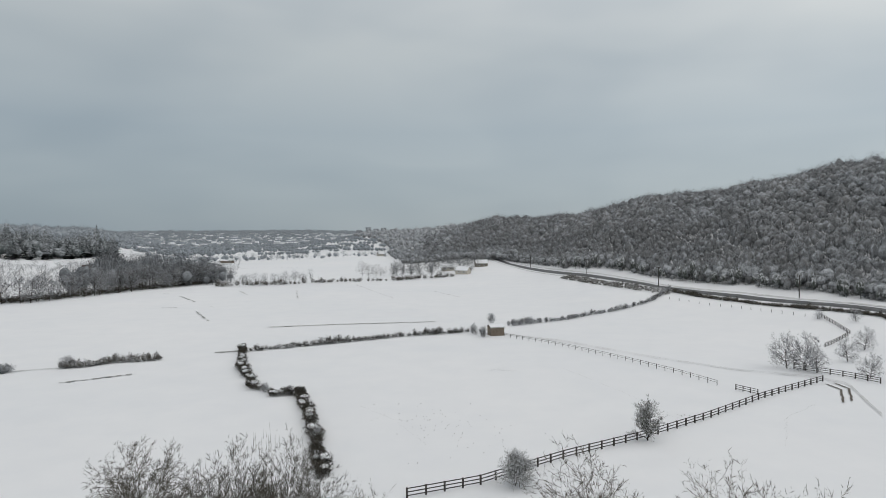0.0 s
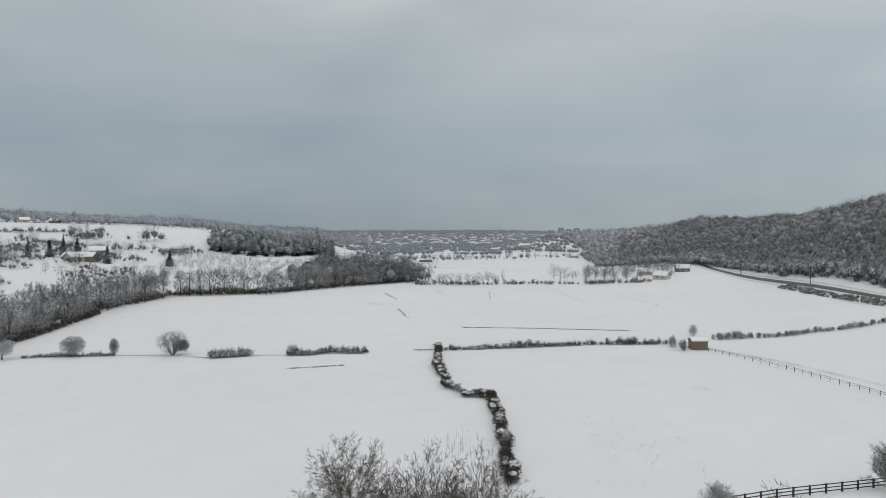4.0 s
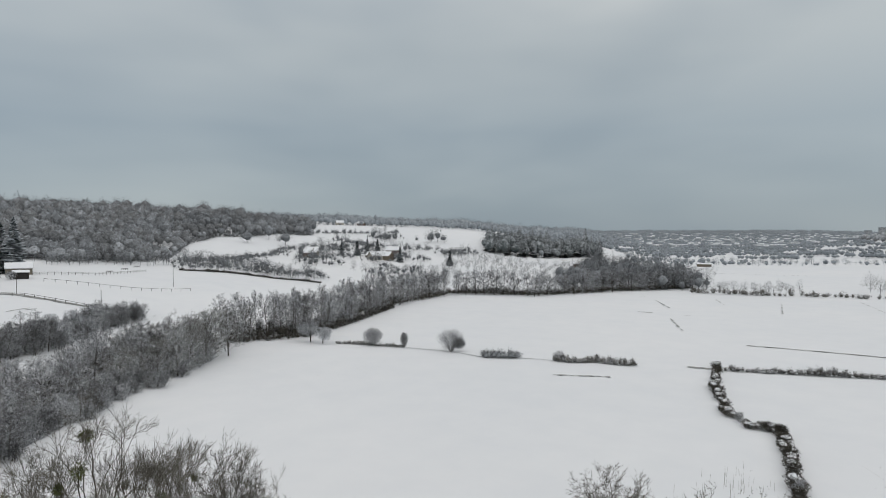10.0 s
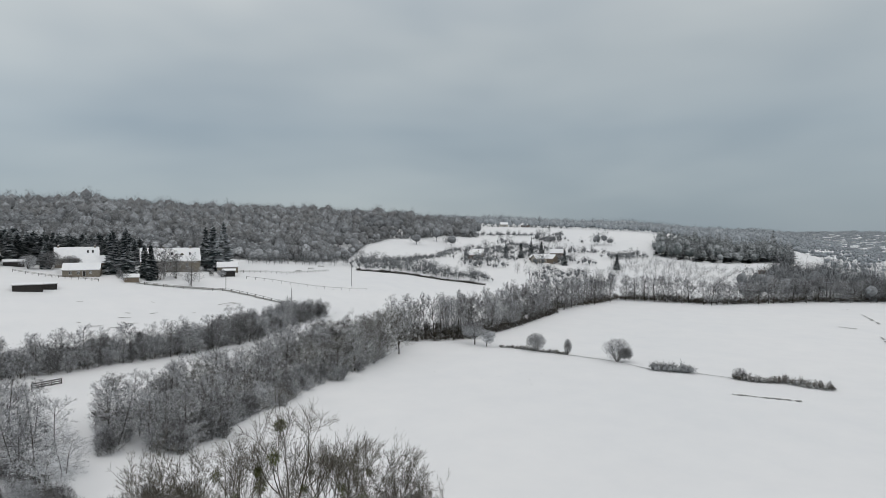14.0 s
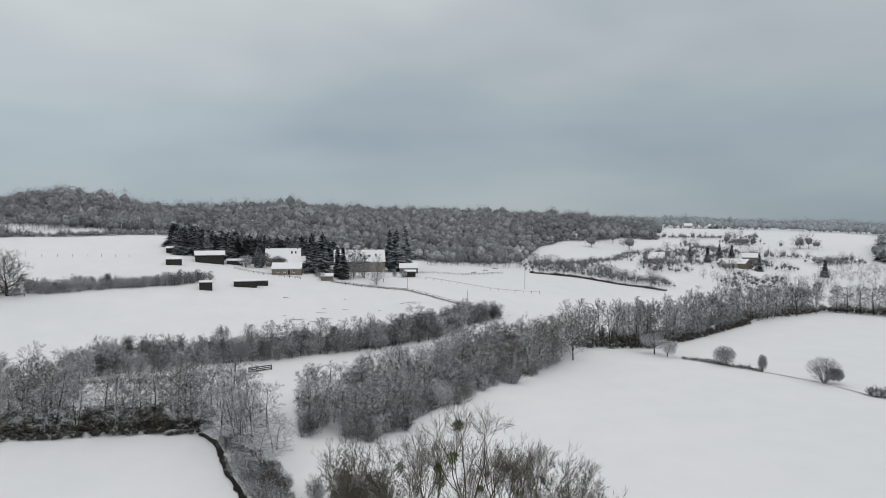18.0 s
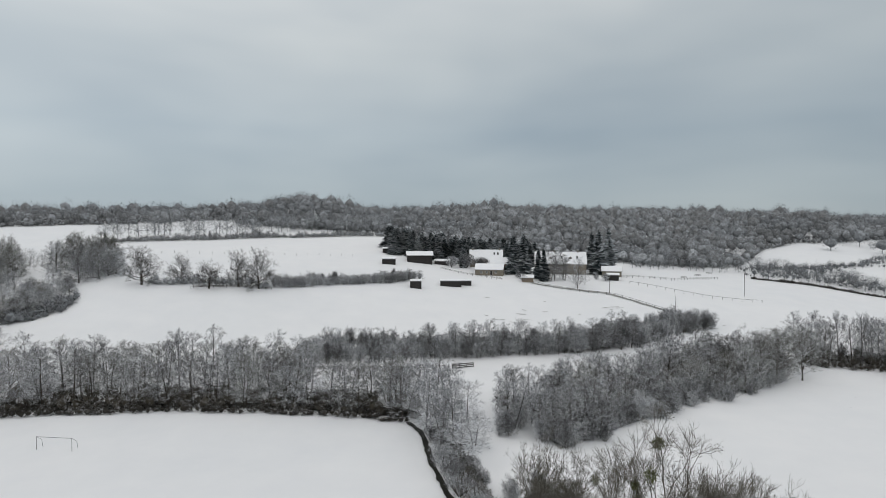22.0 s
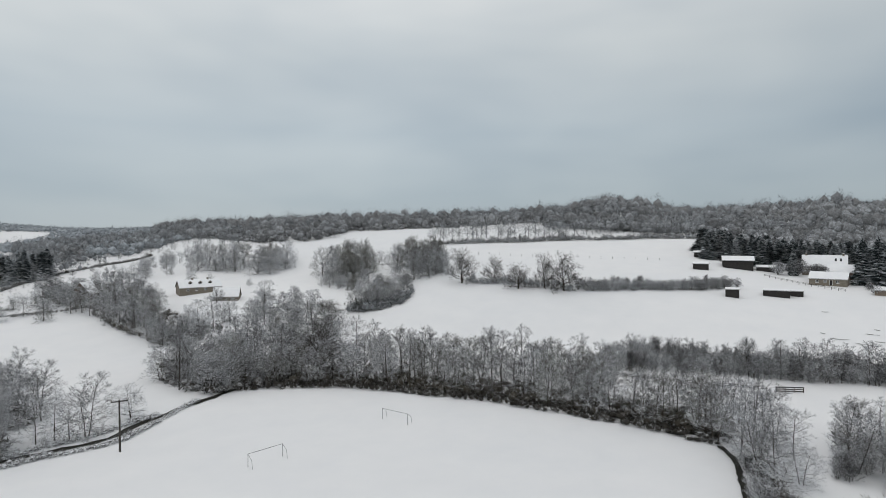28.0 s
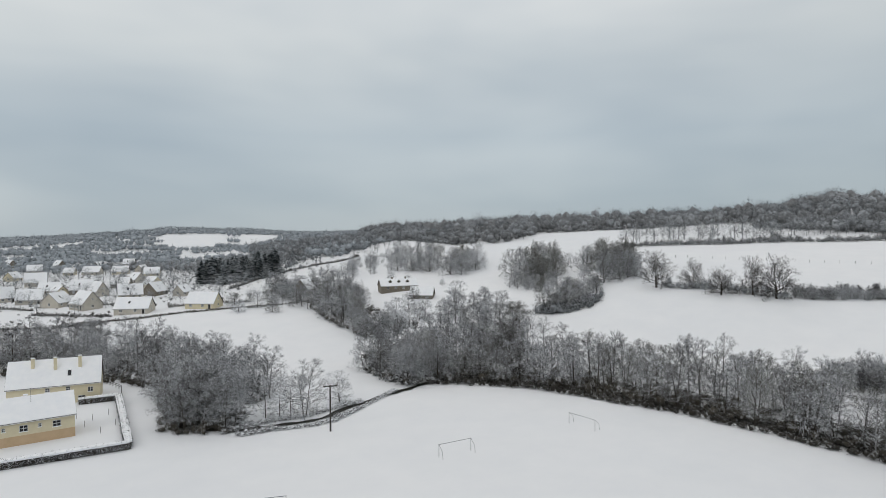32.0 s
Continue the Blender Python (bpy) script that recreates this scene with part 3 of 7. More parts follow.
def bush_meshes(name, seed, height, radius, n, leaf, width=0.06, length=0.7, lobes=1, foot=0.1):
    """A dense rounded bush or low tree: stems from the base, twigs pointing outwards."""
    rng = random.Random(seed)
    wood, fine = Shape(), Shape()
    rz = height * (1 - foot) / 2
    balls = [(Vector((0, 0, height * foot + rz)), radius, rz)]
    for k in range(lobes - 1):
        a, q = rng.uniform(0, 6.28), rng.uniform(0.45, 0.7)
        balls.append((Vector((math.cos(a) * radius * 0.62, math.sin(a) * radius * 0.62, height * foot + rz * rng.uniform(0.35, 1.15))), radius * q, rz * q))
    start = Vector((0, 0, -0.3))
    if foot > 0.11:
        start = Vector((0, 0, foot * height))
        wood.tube((0, 0, -0.3), start, 0.17, 0.13, 6, False)
    for c, rx, rv in balls:
        for k in range(9):
            d = Vector((rng.gauss(0, 1), rng.gauss(0, 1), rng.gauss(0.6, 0.8))).normalized()
            end = c + Vector((d.x * rx, d.y * rx, d.z * rv)) * 0.9
            mid = start.lerp(end, 0.5) + Vector((0, 0, 0.10 * height))
            wood.tube(start, mid, 0.09, 0.06, 3, False).tube(mid, end, 0.06, 0.015, 3, False)
        for k in range(n // len(balls)):
            d = Vector((rng.gauss(0, 1), rng.gauss(0, 1), rng.gauss(0.05, 1))).normalized()
            u = rng.random() ** 0.5 * (1 + 0.16 * noise.noise(d * 2.2 + Vector((seed, 0, 0))))
            o = c + Vector((d.x * rx, d.y * rx, d.z * rv)) * u
            if o.z < 0.02:
                continue
            t = (d * 0.7 + Vector((rng.gauss(0, .6), rng.gauss(0, .6), rng.gauss(0.25, .6)))).normalized()
            b = t.orthogonal().normalized()
            b.rotate(Matrix.Rotation(rng.uniform(0, 6.28), 3, t))
            b *= width * rng.uniform(0.35, 0.7)
            e = o + t * length * rng.uniform(0.6, 1.2)
            i = len(fine.v)
            fine.v += [(o.x - b.x, o.y - b.y, o.z - b.z), (o.x + b.x, o.y + b.y, o.z + b.z), (e.x, e.y, e.z)]
            fine.f.append((i, i + 1, i + 2))
    return wood.mesh(name + "_trunk", M_BARK), fine.mesh(name + "_crown", leaf)


def tree_thing(kind, meshes, m, label, group="", category="tree"):
    t = root(kind, m, label, category, group)
    part("trunk", meshes[0], None, t)
    part("crown", meshes[1], None, t)
    for ball in meshes[2:]:
        part("mistletoe", ball, None, t, "green ball of mistletoe")
    return t


def stand(x, y, turn=0.0, size=1.0, tall=None):
    """A pose on the ground."""
    return Matrix.LocRotScale((x, y, ground(x, y)), Euler((0, 0, turn)), (size, size, tall or size))


def plant(kind, variants, x, y, size, label, group="", category="tree", rng=random, tall=None):
    return tree_thing(kind, rng.choice(variants), stand(x, y, rng.uniform(0, 6.28), size, tall), label, group, category)


def conifer_meshes(seed, height, radius, layers=16, per=11, leaf=None):
    """Spruce: a straight trunk with drooping tiers of needled boughs."""
    rng = random.Random(seed)
    wood, fine = Shape(), Shape()
    wood.tube((0, 0, -0.4), (0, 0, height), height * 0.014 + 0.08, 0.03, 5)
    for i in range(layers):
        u = i / (layers - 1)
        z = height * (0.06 + 0.91 * u)
        reach = radius * (1 - u) ** 0.62 * (0.86 + 0.2 * math.sin(9 * u + seed)) + 0.25
        n = max(5, int(per * (1.2 - 0.7 * u)))
        for k in range(n):
            a = 6.283 * (k + rng.random()) / n
            r = reach * rng.uniform(0.6, 1.12)
            d = Vector((math.cos(a), math.sin(a), -0.2 - 0.35 * (1 - u) * rng.uniform(0.6, 1.3)))
            side = Vector((-math.sin(a), math.cos(a), 0))
            p = Vector((0, 0, z + rng.uniform(-0.6, 0.6) * height / layers))
            w = 0.30 * r + 0.18
            m1 = p + d * r * 0.5
            tip = p + d * r + Vector((0, 0, 0.12 * r))
            for lay in (0, 1):
                drop = Vector((0, 0, -0.35 * lay - 0.15))
                nv = len(fine.v)
                for q in (p, m1 + side * w + drop, tip + side * w * 0.3, tip - side * w * 0.3, m1 - side * w + drop, m1 + Vector((0, 0, 0.12))):
                    fine.v.append((q.x, q.y, q.z))
                fine.f += [(nv, nv + 1, nv + 5), (nv + 1, nv + 2, nv + 5), (nv + 2, nv + 3, nv + 5), (nv + 3, nv + 4, nv + 5), (nv + 4, nv, nv + 5)]
                a2 = rng.uniform(-0.3, 0.3)
                side = (side + d * a2).normalized()
                r *= 0.8
    return wood.mesh("conifer_trunk", M_BARK), fine.mesh("conifer_crown", leaf or M_NEEDLES)


def cloud(rng, count, rx, rz, z0, width, length, shape="ball", up=0.3):
    """Twig slivers filling one crown, as arrays of triangles: far trees and hedges."""
    tris = np.zeros((count, 3, 3))
    for i in range(count):
        while True:
            p = np.array([rng.uniform(-1, 1), rng.uniform(-1, 1), rng.uniform(-1, 1)])
            if shape == "box" or p @ p < 1:
                break
        if shape == "ball":
            p *= 0.55 + 0.45 * rng.random()
        c = np.array([p[0] * rx, p[1] * rx, z0 + rz + p[2] * rz])
        d = np.array([p[0] + rng.uniform(-.8, .8), p[1] + rng.uniform(-.8, .8), p[2] * 0.6 + up + rng.uniform(-.8, .8)])
        d /= np.linalg.norm(d) + 1e-6
        e = np.cross(d, np.array([rng.uniform(-1, 1), rng.uniform(-1, 1), rng.uniform(-1, 1)]))
        e /= np.linalg.norm(e) + 1e-6
        w = width * rng.uniform(0.6, 1.4)
        tris[i] = (c - e * w / 2, c + e * w / 2, c + d * length * rng.uniform(0.6, 1.4))
    return tris


class Crown:
    """Triangles of one far plant with the normals that shade it as a rounded, twiggy volume."""

    def __init__(self, tris, normals):
        self.t, self.n = tris, normals

    def __mul__(self, k):
        return Crown(self.t * k, self.n)

    def moved(self, v):
        return Crown(self.t + np.array(v), self.n)


def joined(crowns):
    return Crown(np.concatenate([c.t for c in crowns]), np.concatenate([c.n for c in crowns]))


def rounded(tris, centre, keep=0.2, lift=1.2):
    """Turns every triangle outwards and rounds its normals about a centre."""
    face = np.cross(tris[:, 1] - tris[:, 0], tris[:, 2] - tris[:, 0])
    face /= np.linalg.norm(face, axis=1, keepdims=True) + 1e-9
    out = tris - np.array(centre)
    out /= np.linalg.norm(out, axis=2, keepdims=True) + 1e-9
    flip = (face * out.mean(axis=1)).sum(axis=1) < 0
    tris = tris.copy()
    tris[flip] = tris[flip][:, ::-1]
    out[flip] = out[flip][:, ::-1]
    face[flip] *= -1
    n = out * (1 - keep) + face[:, None, :] * keep + np.array([0, 0, lift])
    n /= np.linalg.norm(n, axis=2, keepdims=True) + 1e-9
    return Crown(tris, n)


def pole_tris(r, h):
    """A slim three-sided trunk."""
    v = [np.array([r * math.cos(a), r * math.sin(a), 0]) for a in (0, 2.1, 4.2)]
    t = np.array([0, 0, h])
    low = np.array([0, 0, 0.8])
    return rounded(np.array([(v[0] - low, v[1] - low, t), (v[1] - low, v[2] - low, t), (v[2] - low, v[0] - low, t)]), (0, 0, h / 2), 0.9)


def lump_tris(rng, r, fine=False):
    """A rough twenty- or eighty-sided lump, the dense heart of a clump of twigs."""
    bm = bmesh.new()
    bmesh.ops.create_icosphere(bm, subdivisions=2 if fine else 1, radius=r)
    for v in bm.verts:
        v.co *= rng.uniform(0.78, 1.14)
    tris = np.array([[v.co[:] for v in f.verts] for f in bm.faces])
    bm.free()
    return tris


def far_tree(seed, n=120, rx=4.0, rz=5.4, z0=1.2, width=0.2, length=1.8, limbs=12, ragged=0.35, core=0.6, fine=False):
    """A far leafless tree: trunk, limbs spreading to a lumpy rounded crown, and fine twigs all over it."""
    rng = random.Random(seed)
    top = z0 + 2 * rz
    mid = np.array([0, 0, z0 + rz])
    wood, leaf = [], []

    def shell():
        d = Vector((rng.gauss(0, 1), rng.gauss(0, 1), rng.gauss(0.25, 1))).normalized()
        lump = 1 + ragged * (noise.noise(d * 1.6 + Vector((seed * 1.7, 0, 0))) + 0.5 * noise.noise(d * 4.0 + Vector((0, seed * 1.3, 0))))
        return np.array(d), lump

    for k in range(limbs):
        d, lump = shell()
        end = mid + d * np.array([rx, rx, rz]) * lump * rng.uniform(0.6, 0.95)
        e = np.array([rng.gauss(0, 1), rng.gauss(0, 1), 0.0])
        e *= width * 0.6 / (np.linalg.norm(e) + 1e-6)
        foot = np.array([0, 0, max(0.4, min(end[2] * 0.55, top * 0.5))])
        wood.append((foot - e, foot + e, end))
    for k in range(n):
        d, lump = shell()
        c = mid + d * np.array([rx, rx, rz]) * lump * (0.46 + 0.42 * rng.random() ** 0.7)
        t = d * 0.9 + np.array([rng.gauss(0, 0.5), rng.gauss(0, 0.5), rng.gauss(0.2, 0.5)])
        t /= np.linalg.norm(t) + 1e-6
        e = np.cross(t, np.array([rng.gauss(0, 1), rng.gauss(0, 1), rng.gauss(0, 1)]))
        e *= width * rng.uniform(0.3, 0.7) / (np.linalg.norm(e) + 1e-6)
        leaf.append((c - e, c + e, c + t * length * rng.uniform(0.7, 1.7)))
    heart = mid * np.array([1, 1, 0.8])
    sets = [pole_tris(0.24, top * 0.7), rounded(np.array(wood), heart, 0.3, 0.9), rounded(np.array(leaf), heart, 0.35, 0.9)]
    if core:
        sets.append(rounded(lump_tris(rng, 1.0, fine) * np.array([rx, rx, rz]) * core + mid * 0.94, mid, 0.12, 0.95))
    return joined(sets)


def far_conifer(seed, height=13.0, radius=3.2, layers=9):
    rng = random.Random(seed)
    tris = []
    for i in range(layers):
        u = i / layers
        z, r = height * (0.08 + 0.9 * u), radius * (1 - u) + 0.3
        for k in range(9):
            a = 6.283 * (k + rng.random()) / 9
            rr = r * rng.uniform(0.7, 1.2)
            d = np.array([math.cos(a), math.sin(a), 0]) * rr
            e = np.array([-math.sin(a), math.cos(a), 0]) * (0.4 * rr)
            top = np.array([0, 0, z + height / layers * 0.6])
            tris.append((top, np.array([0, 0, z - 0.1 * rr]) + d - e, np.array([0, 0, z - 0.25 * rr]) + d + e))
    return joined([pole_tris(0.25, height), rounded(np.array(tris), (0, 0, height * 0.3), 0.5)])


def far_shrub(seed, n=46, rx=1.6, rz=1.5, width=0.2, length=1.2, core=0.6):
    rng = random.Random(seed)
    c = rounded(cloud(rng, n, rx, rz, -0.25, width, length, up=0.25), (0, 0, rz * 0.4))
    heart = lump_tris(rng, rx * core) * np.array([1, 1, rz / rx]) + np.array([0, 0, rz * 0.7])
    return joined([c, rounded(heart, (0, 0, rz * 0.4), 0.1)])


def mass(name, places, variants, material, label, category, seed=1, kind="stuff", swell=0.45):
    """Many far plants joined in one mesh. places: x, y, size, tall."""
    rng = random.Random(seed)
    blocks, normals = [], []
    for x, y, size, tall in places:
        base = rng.choice(variants)
        a = rng.uniform(0, 6.28)
        c, s = math.cos(a), math.sin(a)
        rot = np.array([[c, s, 0], [-s, c, 0], [0, 0, 1]])
        lump = 1.0 + swell * (noise.noise((x * 0.028, y * 0.028, 2.0)) + 0.6 * noise.noise((x * 0.075, y * 0.075, 5.0)))
        blocks.append(base.t @ rot * np.array([size, size, tall * lump]) + np.array([x, y, ground(x, y)]))
        normals.append(base.n @ rot)
    if not blocks:
        return None
    co = np.concatenate(blocks).reshape(-1, 3)
    me = bpy.data.meshes.new(name)
    n = len(co)
    me.vertices.add(n)
    me.vertices.foreach_set("co", co.ravel())
    me.loops.add(n)
    me.loops.foreach_set("vertex_index", np.arange(n, dtype=np.int32))
    me.polygons.add(n // 3)
    me.polygons.foreach_set("loop_start", np.arange(0, n, 3, dtype=np.int32))
    me.update(calc_edges=True)
    soft = me.attributes.new("custom_normal", 'FLOAT_VECTOR', 'POINT')
    soft.data.foreach_set("vector", np.concatenate(normals).ravel().astype(np.float32))
    me.materials.append(material)
    ob = new(name, me)
    return tagged(ob, label, category, kind=kind)


def wood(name, places, variants, tones, label, seed):
    """One stretch of woodland in patches of differing tone: brown, grey and frosted trees stand together."""
    groups = [[] for _ in tones]
    rng = random.Random(seed)
    for x, y, size, tall in places:
        v = 0.5 + 0.9 * noise.noise((x * 0.016, y * 0.016, seed)) + rng.uniform(-0.28, 0.28)
        k = 1.0 + 0.35 * noise.noise((x * 0.03, y * 0.03, seed + 7.0))
        groups[max(0, min(len(tones) - 1, int(v * len(tones))))].append((x, y, size * k, tall * k))
    for i, (group, material) in enumerate(zip(groups, tones)):
        mass(name, group, variants, material, label, "wood", seed * 10 + i)


def in_sector(rng, a0, a1, near, far, spacing, keep=1.0, skip=()):
    """Scattered places between two bearings; near and far are (bearing, distance) lines or numbers."""
    def at(line, a):
        if isinstance(line, (int, float)):
            return line
        return float(np.interp(a, [p[0] for p in line], [p[1] for p in line]))
    out = []
    d = at(near, a0)
    dmin = min(at(near, a) for a in np.linspace(a0, a1, 12))
    dmax = max(at(far, a) for a in np.linspace(a0, a1, 12))
    d = dmin
    while d < dmax:
        step = math.degrees(spacing / d)
        a = a0 + rng.random() * step
        while a < a1:
            aa, dd = a + rng.uniform(-.4, .4) * step, d + rng.uniform(-.45, .45) * spacing
            if at(near, aa) <= dd <= at(far, aa) and rng.random() < keep:
                if not any(s0 <= aa <= s1 and e0 <= dd <= e1 for s0, s1, e0, e1 in skip):
                    k = rng.uniform(0.7, 1.35)
                    out.append((*polar(aa, dd), k, k * rng.uniform(0.8, 1.15)))
            a += step
        d += spacing * 0.9
    return out


def belt(rng, points, width, step, rows=2):
    """Places in staggered rows behind a line, as seen from the middle of the valley."""
    out = []
    for k in range(rows):
        off = width * (k + 0.5) / rows
        for x, y, h in along(points, step):
            nx, ny = math.sin(h), -math.cos(h)
            if nx * x + ny * y < 0:
                nx, ny = -nx, -ny
            o = off + rng.uniform(-0.3, 0.3) * width / rows
            out.append((x + nx * o + rng.uniform(-.3, .3) * step, y + ny * o + rng.uniform(-.3, .3) * step))
    return out


# ---- plan of the place ----
PLAN = []
PLAN += [
    ("road", (55.7, 532.0), (80.6, 410.1), (104.3, 302.2), (126.6, 268.1), (141.3, 231.7), (150.0, 211.0)),
    ("hedge_e", (21.8, 219.0), (44.8, 232.0), (59.3, 247.3), (74.2, 259.0), (90.2, 270.6), (106.3, 290.4)),
    ("fence_a", (18.2, 196.6), (33.9, 177.8), (45.1, 160.1), (53.7, 144.0), (58.5, 131.8)),
    ("fence_a2", (60.3, 129.4), (63.7, 124.0)),
    ("fence_b", (-6.3, 77.8), (3.3, 81.8), (16.4, 90.9), (31.6, 99.8), (45.4, 109.4), (62.5, 122.7), (83.1, 136.1)),
    ("fence_c", (83.6, 148.4), (90.8, 139.6), (94.0, 133.3)),
    ("fence_d", (129.6, 212.8), (124.4, 188.9)),
    ("fence_e", (108.0, 175.2), (124.4, 188.9)),
    ("wire_e", (100.1, 273.7), (116.5, 247.2), (127.3, 209.1)),
]
PLAN += [
    ("track", (19.0, 200.9), (35.7, 186.9), (53.7, 163.5), (68.8, 147.6), (83.1, 139.8), (86.7, 133.5), (77.9, 111.1)),
    ("rut", (83.0, 133.6), (83.0, 128.8), (77.4, 119.5)),
    ("hedge_f", (-56.6, 174.9), (-33.6, 187.4), (-17.0, 196.9), (7.1, 205.9)),
    ("hedge_w", (-60.2, 178.4), (-52.5, 154.3), (-43.8, 134.4), (-37.5, 127.3), (-31.6, 127.1), (-26.7, 113.3), (-21.7, 96.9), (-17.5, 81.8)),
    ("far_hedge", (-145.2, 387.6), (-106.4, 397.2), (-72.9, 417.0), (-35.1, 428.6), (5.1, 452.5)),
    ("shed", (13.6, 196.8), (17.6, 198.8)),
    ("lone", (31.2, 98.5)),
    ("orch", (82.2, 149.1), (85.2, 147.2), (86.6, 144.2), (101.9, 156.3), (95.1, 138.4), (116.2, 170.7), (134.4, 201.0), (127.3, 209.1)),
    ("bush_s", (8.4, 201.3), (11.2, 195.8), (16.3, 226.0)),
]
PLAN += [
    ("hut", (-250.9, 688.3), (-244.2, 700.1)),
    ("r_low", (-98.0, 154.3), (-92.9, 155.4), (-88.6, 160.7), (-81.7, 161.9), (-77.3, 164.6)),
    ("bushes", (-181.6, 127.2), (-176.8, 128.5), (-155.9, 133.5), (-145.4, 137.9), (-129.7, 143.5)),
    ("box", (-116.7, 143.6), (-108.3, 150.3)),
    ("pond", (-66.3, 172.7), (-59.1, 174.9)),
    ("patch", (-88.8, 138.6), (-76.4, 146.7)),
    ("beltA", (-108.5, -131.8), (-113.6, -128.3), (-120.2, -119.3), (-126.0, -108.6), (-129.3, -95.4), (-131.8, -81.6), (-134.2, -67.8), (-134.4, -53.3), (-133.6, -39.0), (-132.1, -25.2), (-129.4, -14.6)),
    ("creek", (-129.4, -14.6), (-122.6, -10.9), (-113.1, -8.9), (-105.0, -7.2), (-93.9, -4.2)),
]
PLAN += [
    ("beltB", (-121.5, 22.0), (-137.3, 38.2), (-156.0, 56.9), (-163.4, 71.3), (-187.8, 92.6)),
    ("beltC", (-194.3, 101.3), (-189.8, 113.6), (-186.3, 127.5), (-195.4, 149.7), (-223.8, 206.4)),
    ("beltD", (-226.9, 209.2), (-248.4, 275.9), (-203.4, 300.5), (-181.3, 363.7), (-154.4, 416.1)),
    ("lane", (-174.7, -51.0), (-175.5, -33.7), (-179.9, -7.1)),
    ("laneE", (-179.9, -7.1), (-182.2, -0.6)),
    ("rowE", (-179.6, -52.4), (-183.2, -35.1), (-186.1, -21.4), (-189.3, -7.5), (-192.1, 9.7)),
    ("oaks", (-233.4, -133.6), (-239.7, -120.6), (-234.2, -106.4), (-239.7, -96.8), (-240.4, -88.5)),
    ("hedge_o", (-243.4, -82.3), (-251.9, -68.5), (-260.3, -54.2), (-267.0, -38.6), (-280.0, -25.9)),
    ("hedge_o2", (-236.0, -131.9), (-239.3, -115.2), (-241.8, -85.5)),
]
PLAN += [
    ("fence_o", (-233.4, -112.4), (-241.9, -81.8)),
    ("trough", (-274.2, -17.7), (-280.1, -1.5)),
    ("hut3", (-264.4, -29.4), (-267.1, -24.7)),
    ("stable", (-321.5, -38.0), (-332.9, -25.7)),
    ("stab2", (-331.0, -25.6), (-338.7, -19.9)),
    ("huts", (-312.3, -49.7), (-316.0, -42.8)),
    ("huts2", (-347.4, -53.7), (-350.4, -49.2)),
    ("bung", (-304.1, -0.4), (-307.6, 13.1)),
    ("long1", (-347.5, -5.3), (-357.5, 16.9)),
]
PLAN += [
    ("lodge", (-309.4, 63.0), (-310.8, 72.7)),
    ("conF", (-313.6, 18.3), (-311.0, 23.6), (-294.8, 32.1), (-301.2, 30.2), (-317.3, 62.5), (-324.3, 69.2), (-336.1, 62.5), (-330.2, -7.9)),
    ("trees_f", (-280.9, 46.2), (-296.3, 42.4), (-295.6, 37.3), (-295.2, 34.7)),
    ("bush_f", (-287.5, 20.1), (-293.6, 59.2), (-292.4, 61.4)),
    ("wallh", (-287.7, 26.4), (-282.2, 35.6), (-272.6, 57.4), (-258.3, 69.2), (-244.1, 81.0)),
    ("fence_up", (-274.4, -173.4), (-297.5, -149.5), (-313.4, -107.5), (-329.5, -68.8)),
    ("field_top", (-305.0, -192.6), (-341.7, -171.7), (-385.9, -132.4), (-413.2, -87.9)),
]
PLAN += [
    ("poles_f", (-272.6, 58.9), (-246.9, 79.6), (-285.6, 122.8)),
    ("wallN", (-351.7, 155.2), (-338.1, 166.4), (-334.5, 182.8), (-327.3, 198.0), (-319.3, 213.2), (-305.1, 220.1)),
    ("goalA", (-108.4, -82.5), (-108.0, -76.2)),
    ("goalB", (-72.3, -86.4), (-79.9, -85.0)),
    ("goalC", (-39.7, -84.6), (-33.3, -87.7)),
    ("pole", (-64.9, -114.2)),
    ("river_w", (-108.7, -133.4), (-91.0, -130.8), (-77.8, -126.8), (-66.2, -122.8), (-59.0, -125.3), (-49.3, -127.5)),
    ("houseA", (-21.9, -147.8), (-8.8, -148.7)),
    ("houseB", (-32.5, -176.9), (-13.8, -181.8)),
]
PLAN += [
    ("wall_g", (-2.9, -136.4), (-7.7, -135.0), (-28.5, -131.3)),
    ("wall_g2", (-28.5, -131.3), (-36.1, -173.7), (-27.4, -175.7)),
    ("fence_g", (-37.4, -199.9), (-39.4, -185.0), (-37.1, -175.0)),
    ("woodsW", (-35.8, -139.0), (-40.2, -132.6), (-46.0, -128.4), (-53.2, -130.5)),
    ("woodsW2", (-7.3, -236.1), (-15.1, -226.5), (-30.1, -208.6), (-39.5, -195.4), (-45.9, -179.1), (-39.2, -149.7)),
    ("poplar", (-65.5, -127.6), (-60.4, -129.7), (-63.2, -129.6), (-58.3, -132.8), (-78.4, -133.1)),
    ("beltM2", (-110.3, -171.6), (-96.8, -133.7), (-107.9, -132.3)),
    ("house_m", (-174.3, -255.0), (-184.0, -236.0)),
]
PLAN += [
    ("chal", (-146.4, -287.5), (-151.2, -280.7)),
    ("white_r", (-176.4, -229.3), (-185.4, -223.9)),
    ("bigtree", (-120.7, -112.2)),
    ("copse2", (-232.0, -259.0), (-242.5, -250.9)),
    ("scrub", (-197.7, -166.9), (-202.2, -148.4), (-214.9, -149.9)),
    ("farm54", (-401.6, 279.0), (-397.1, 285.4)),
]
PLAN += [
    ("farm48", (-375.2, 328.5), (-375.8, 346.6)),
    ("barn29", (-271.0, 467.6), (-267.0, 482.0)),
]
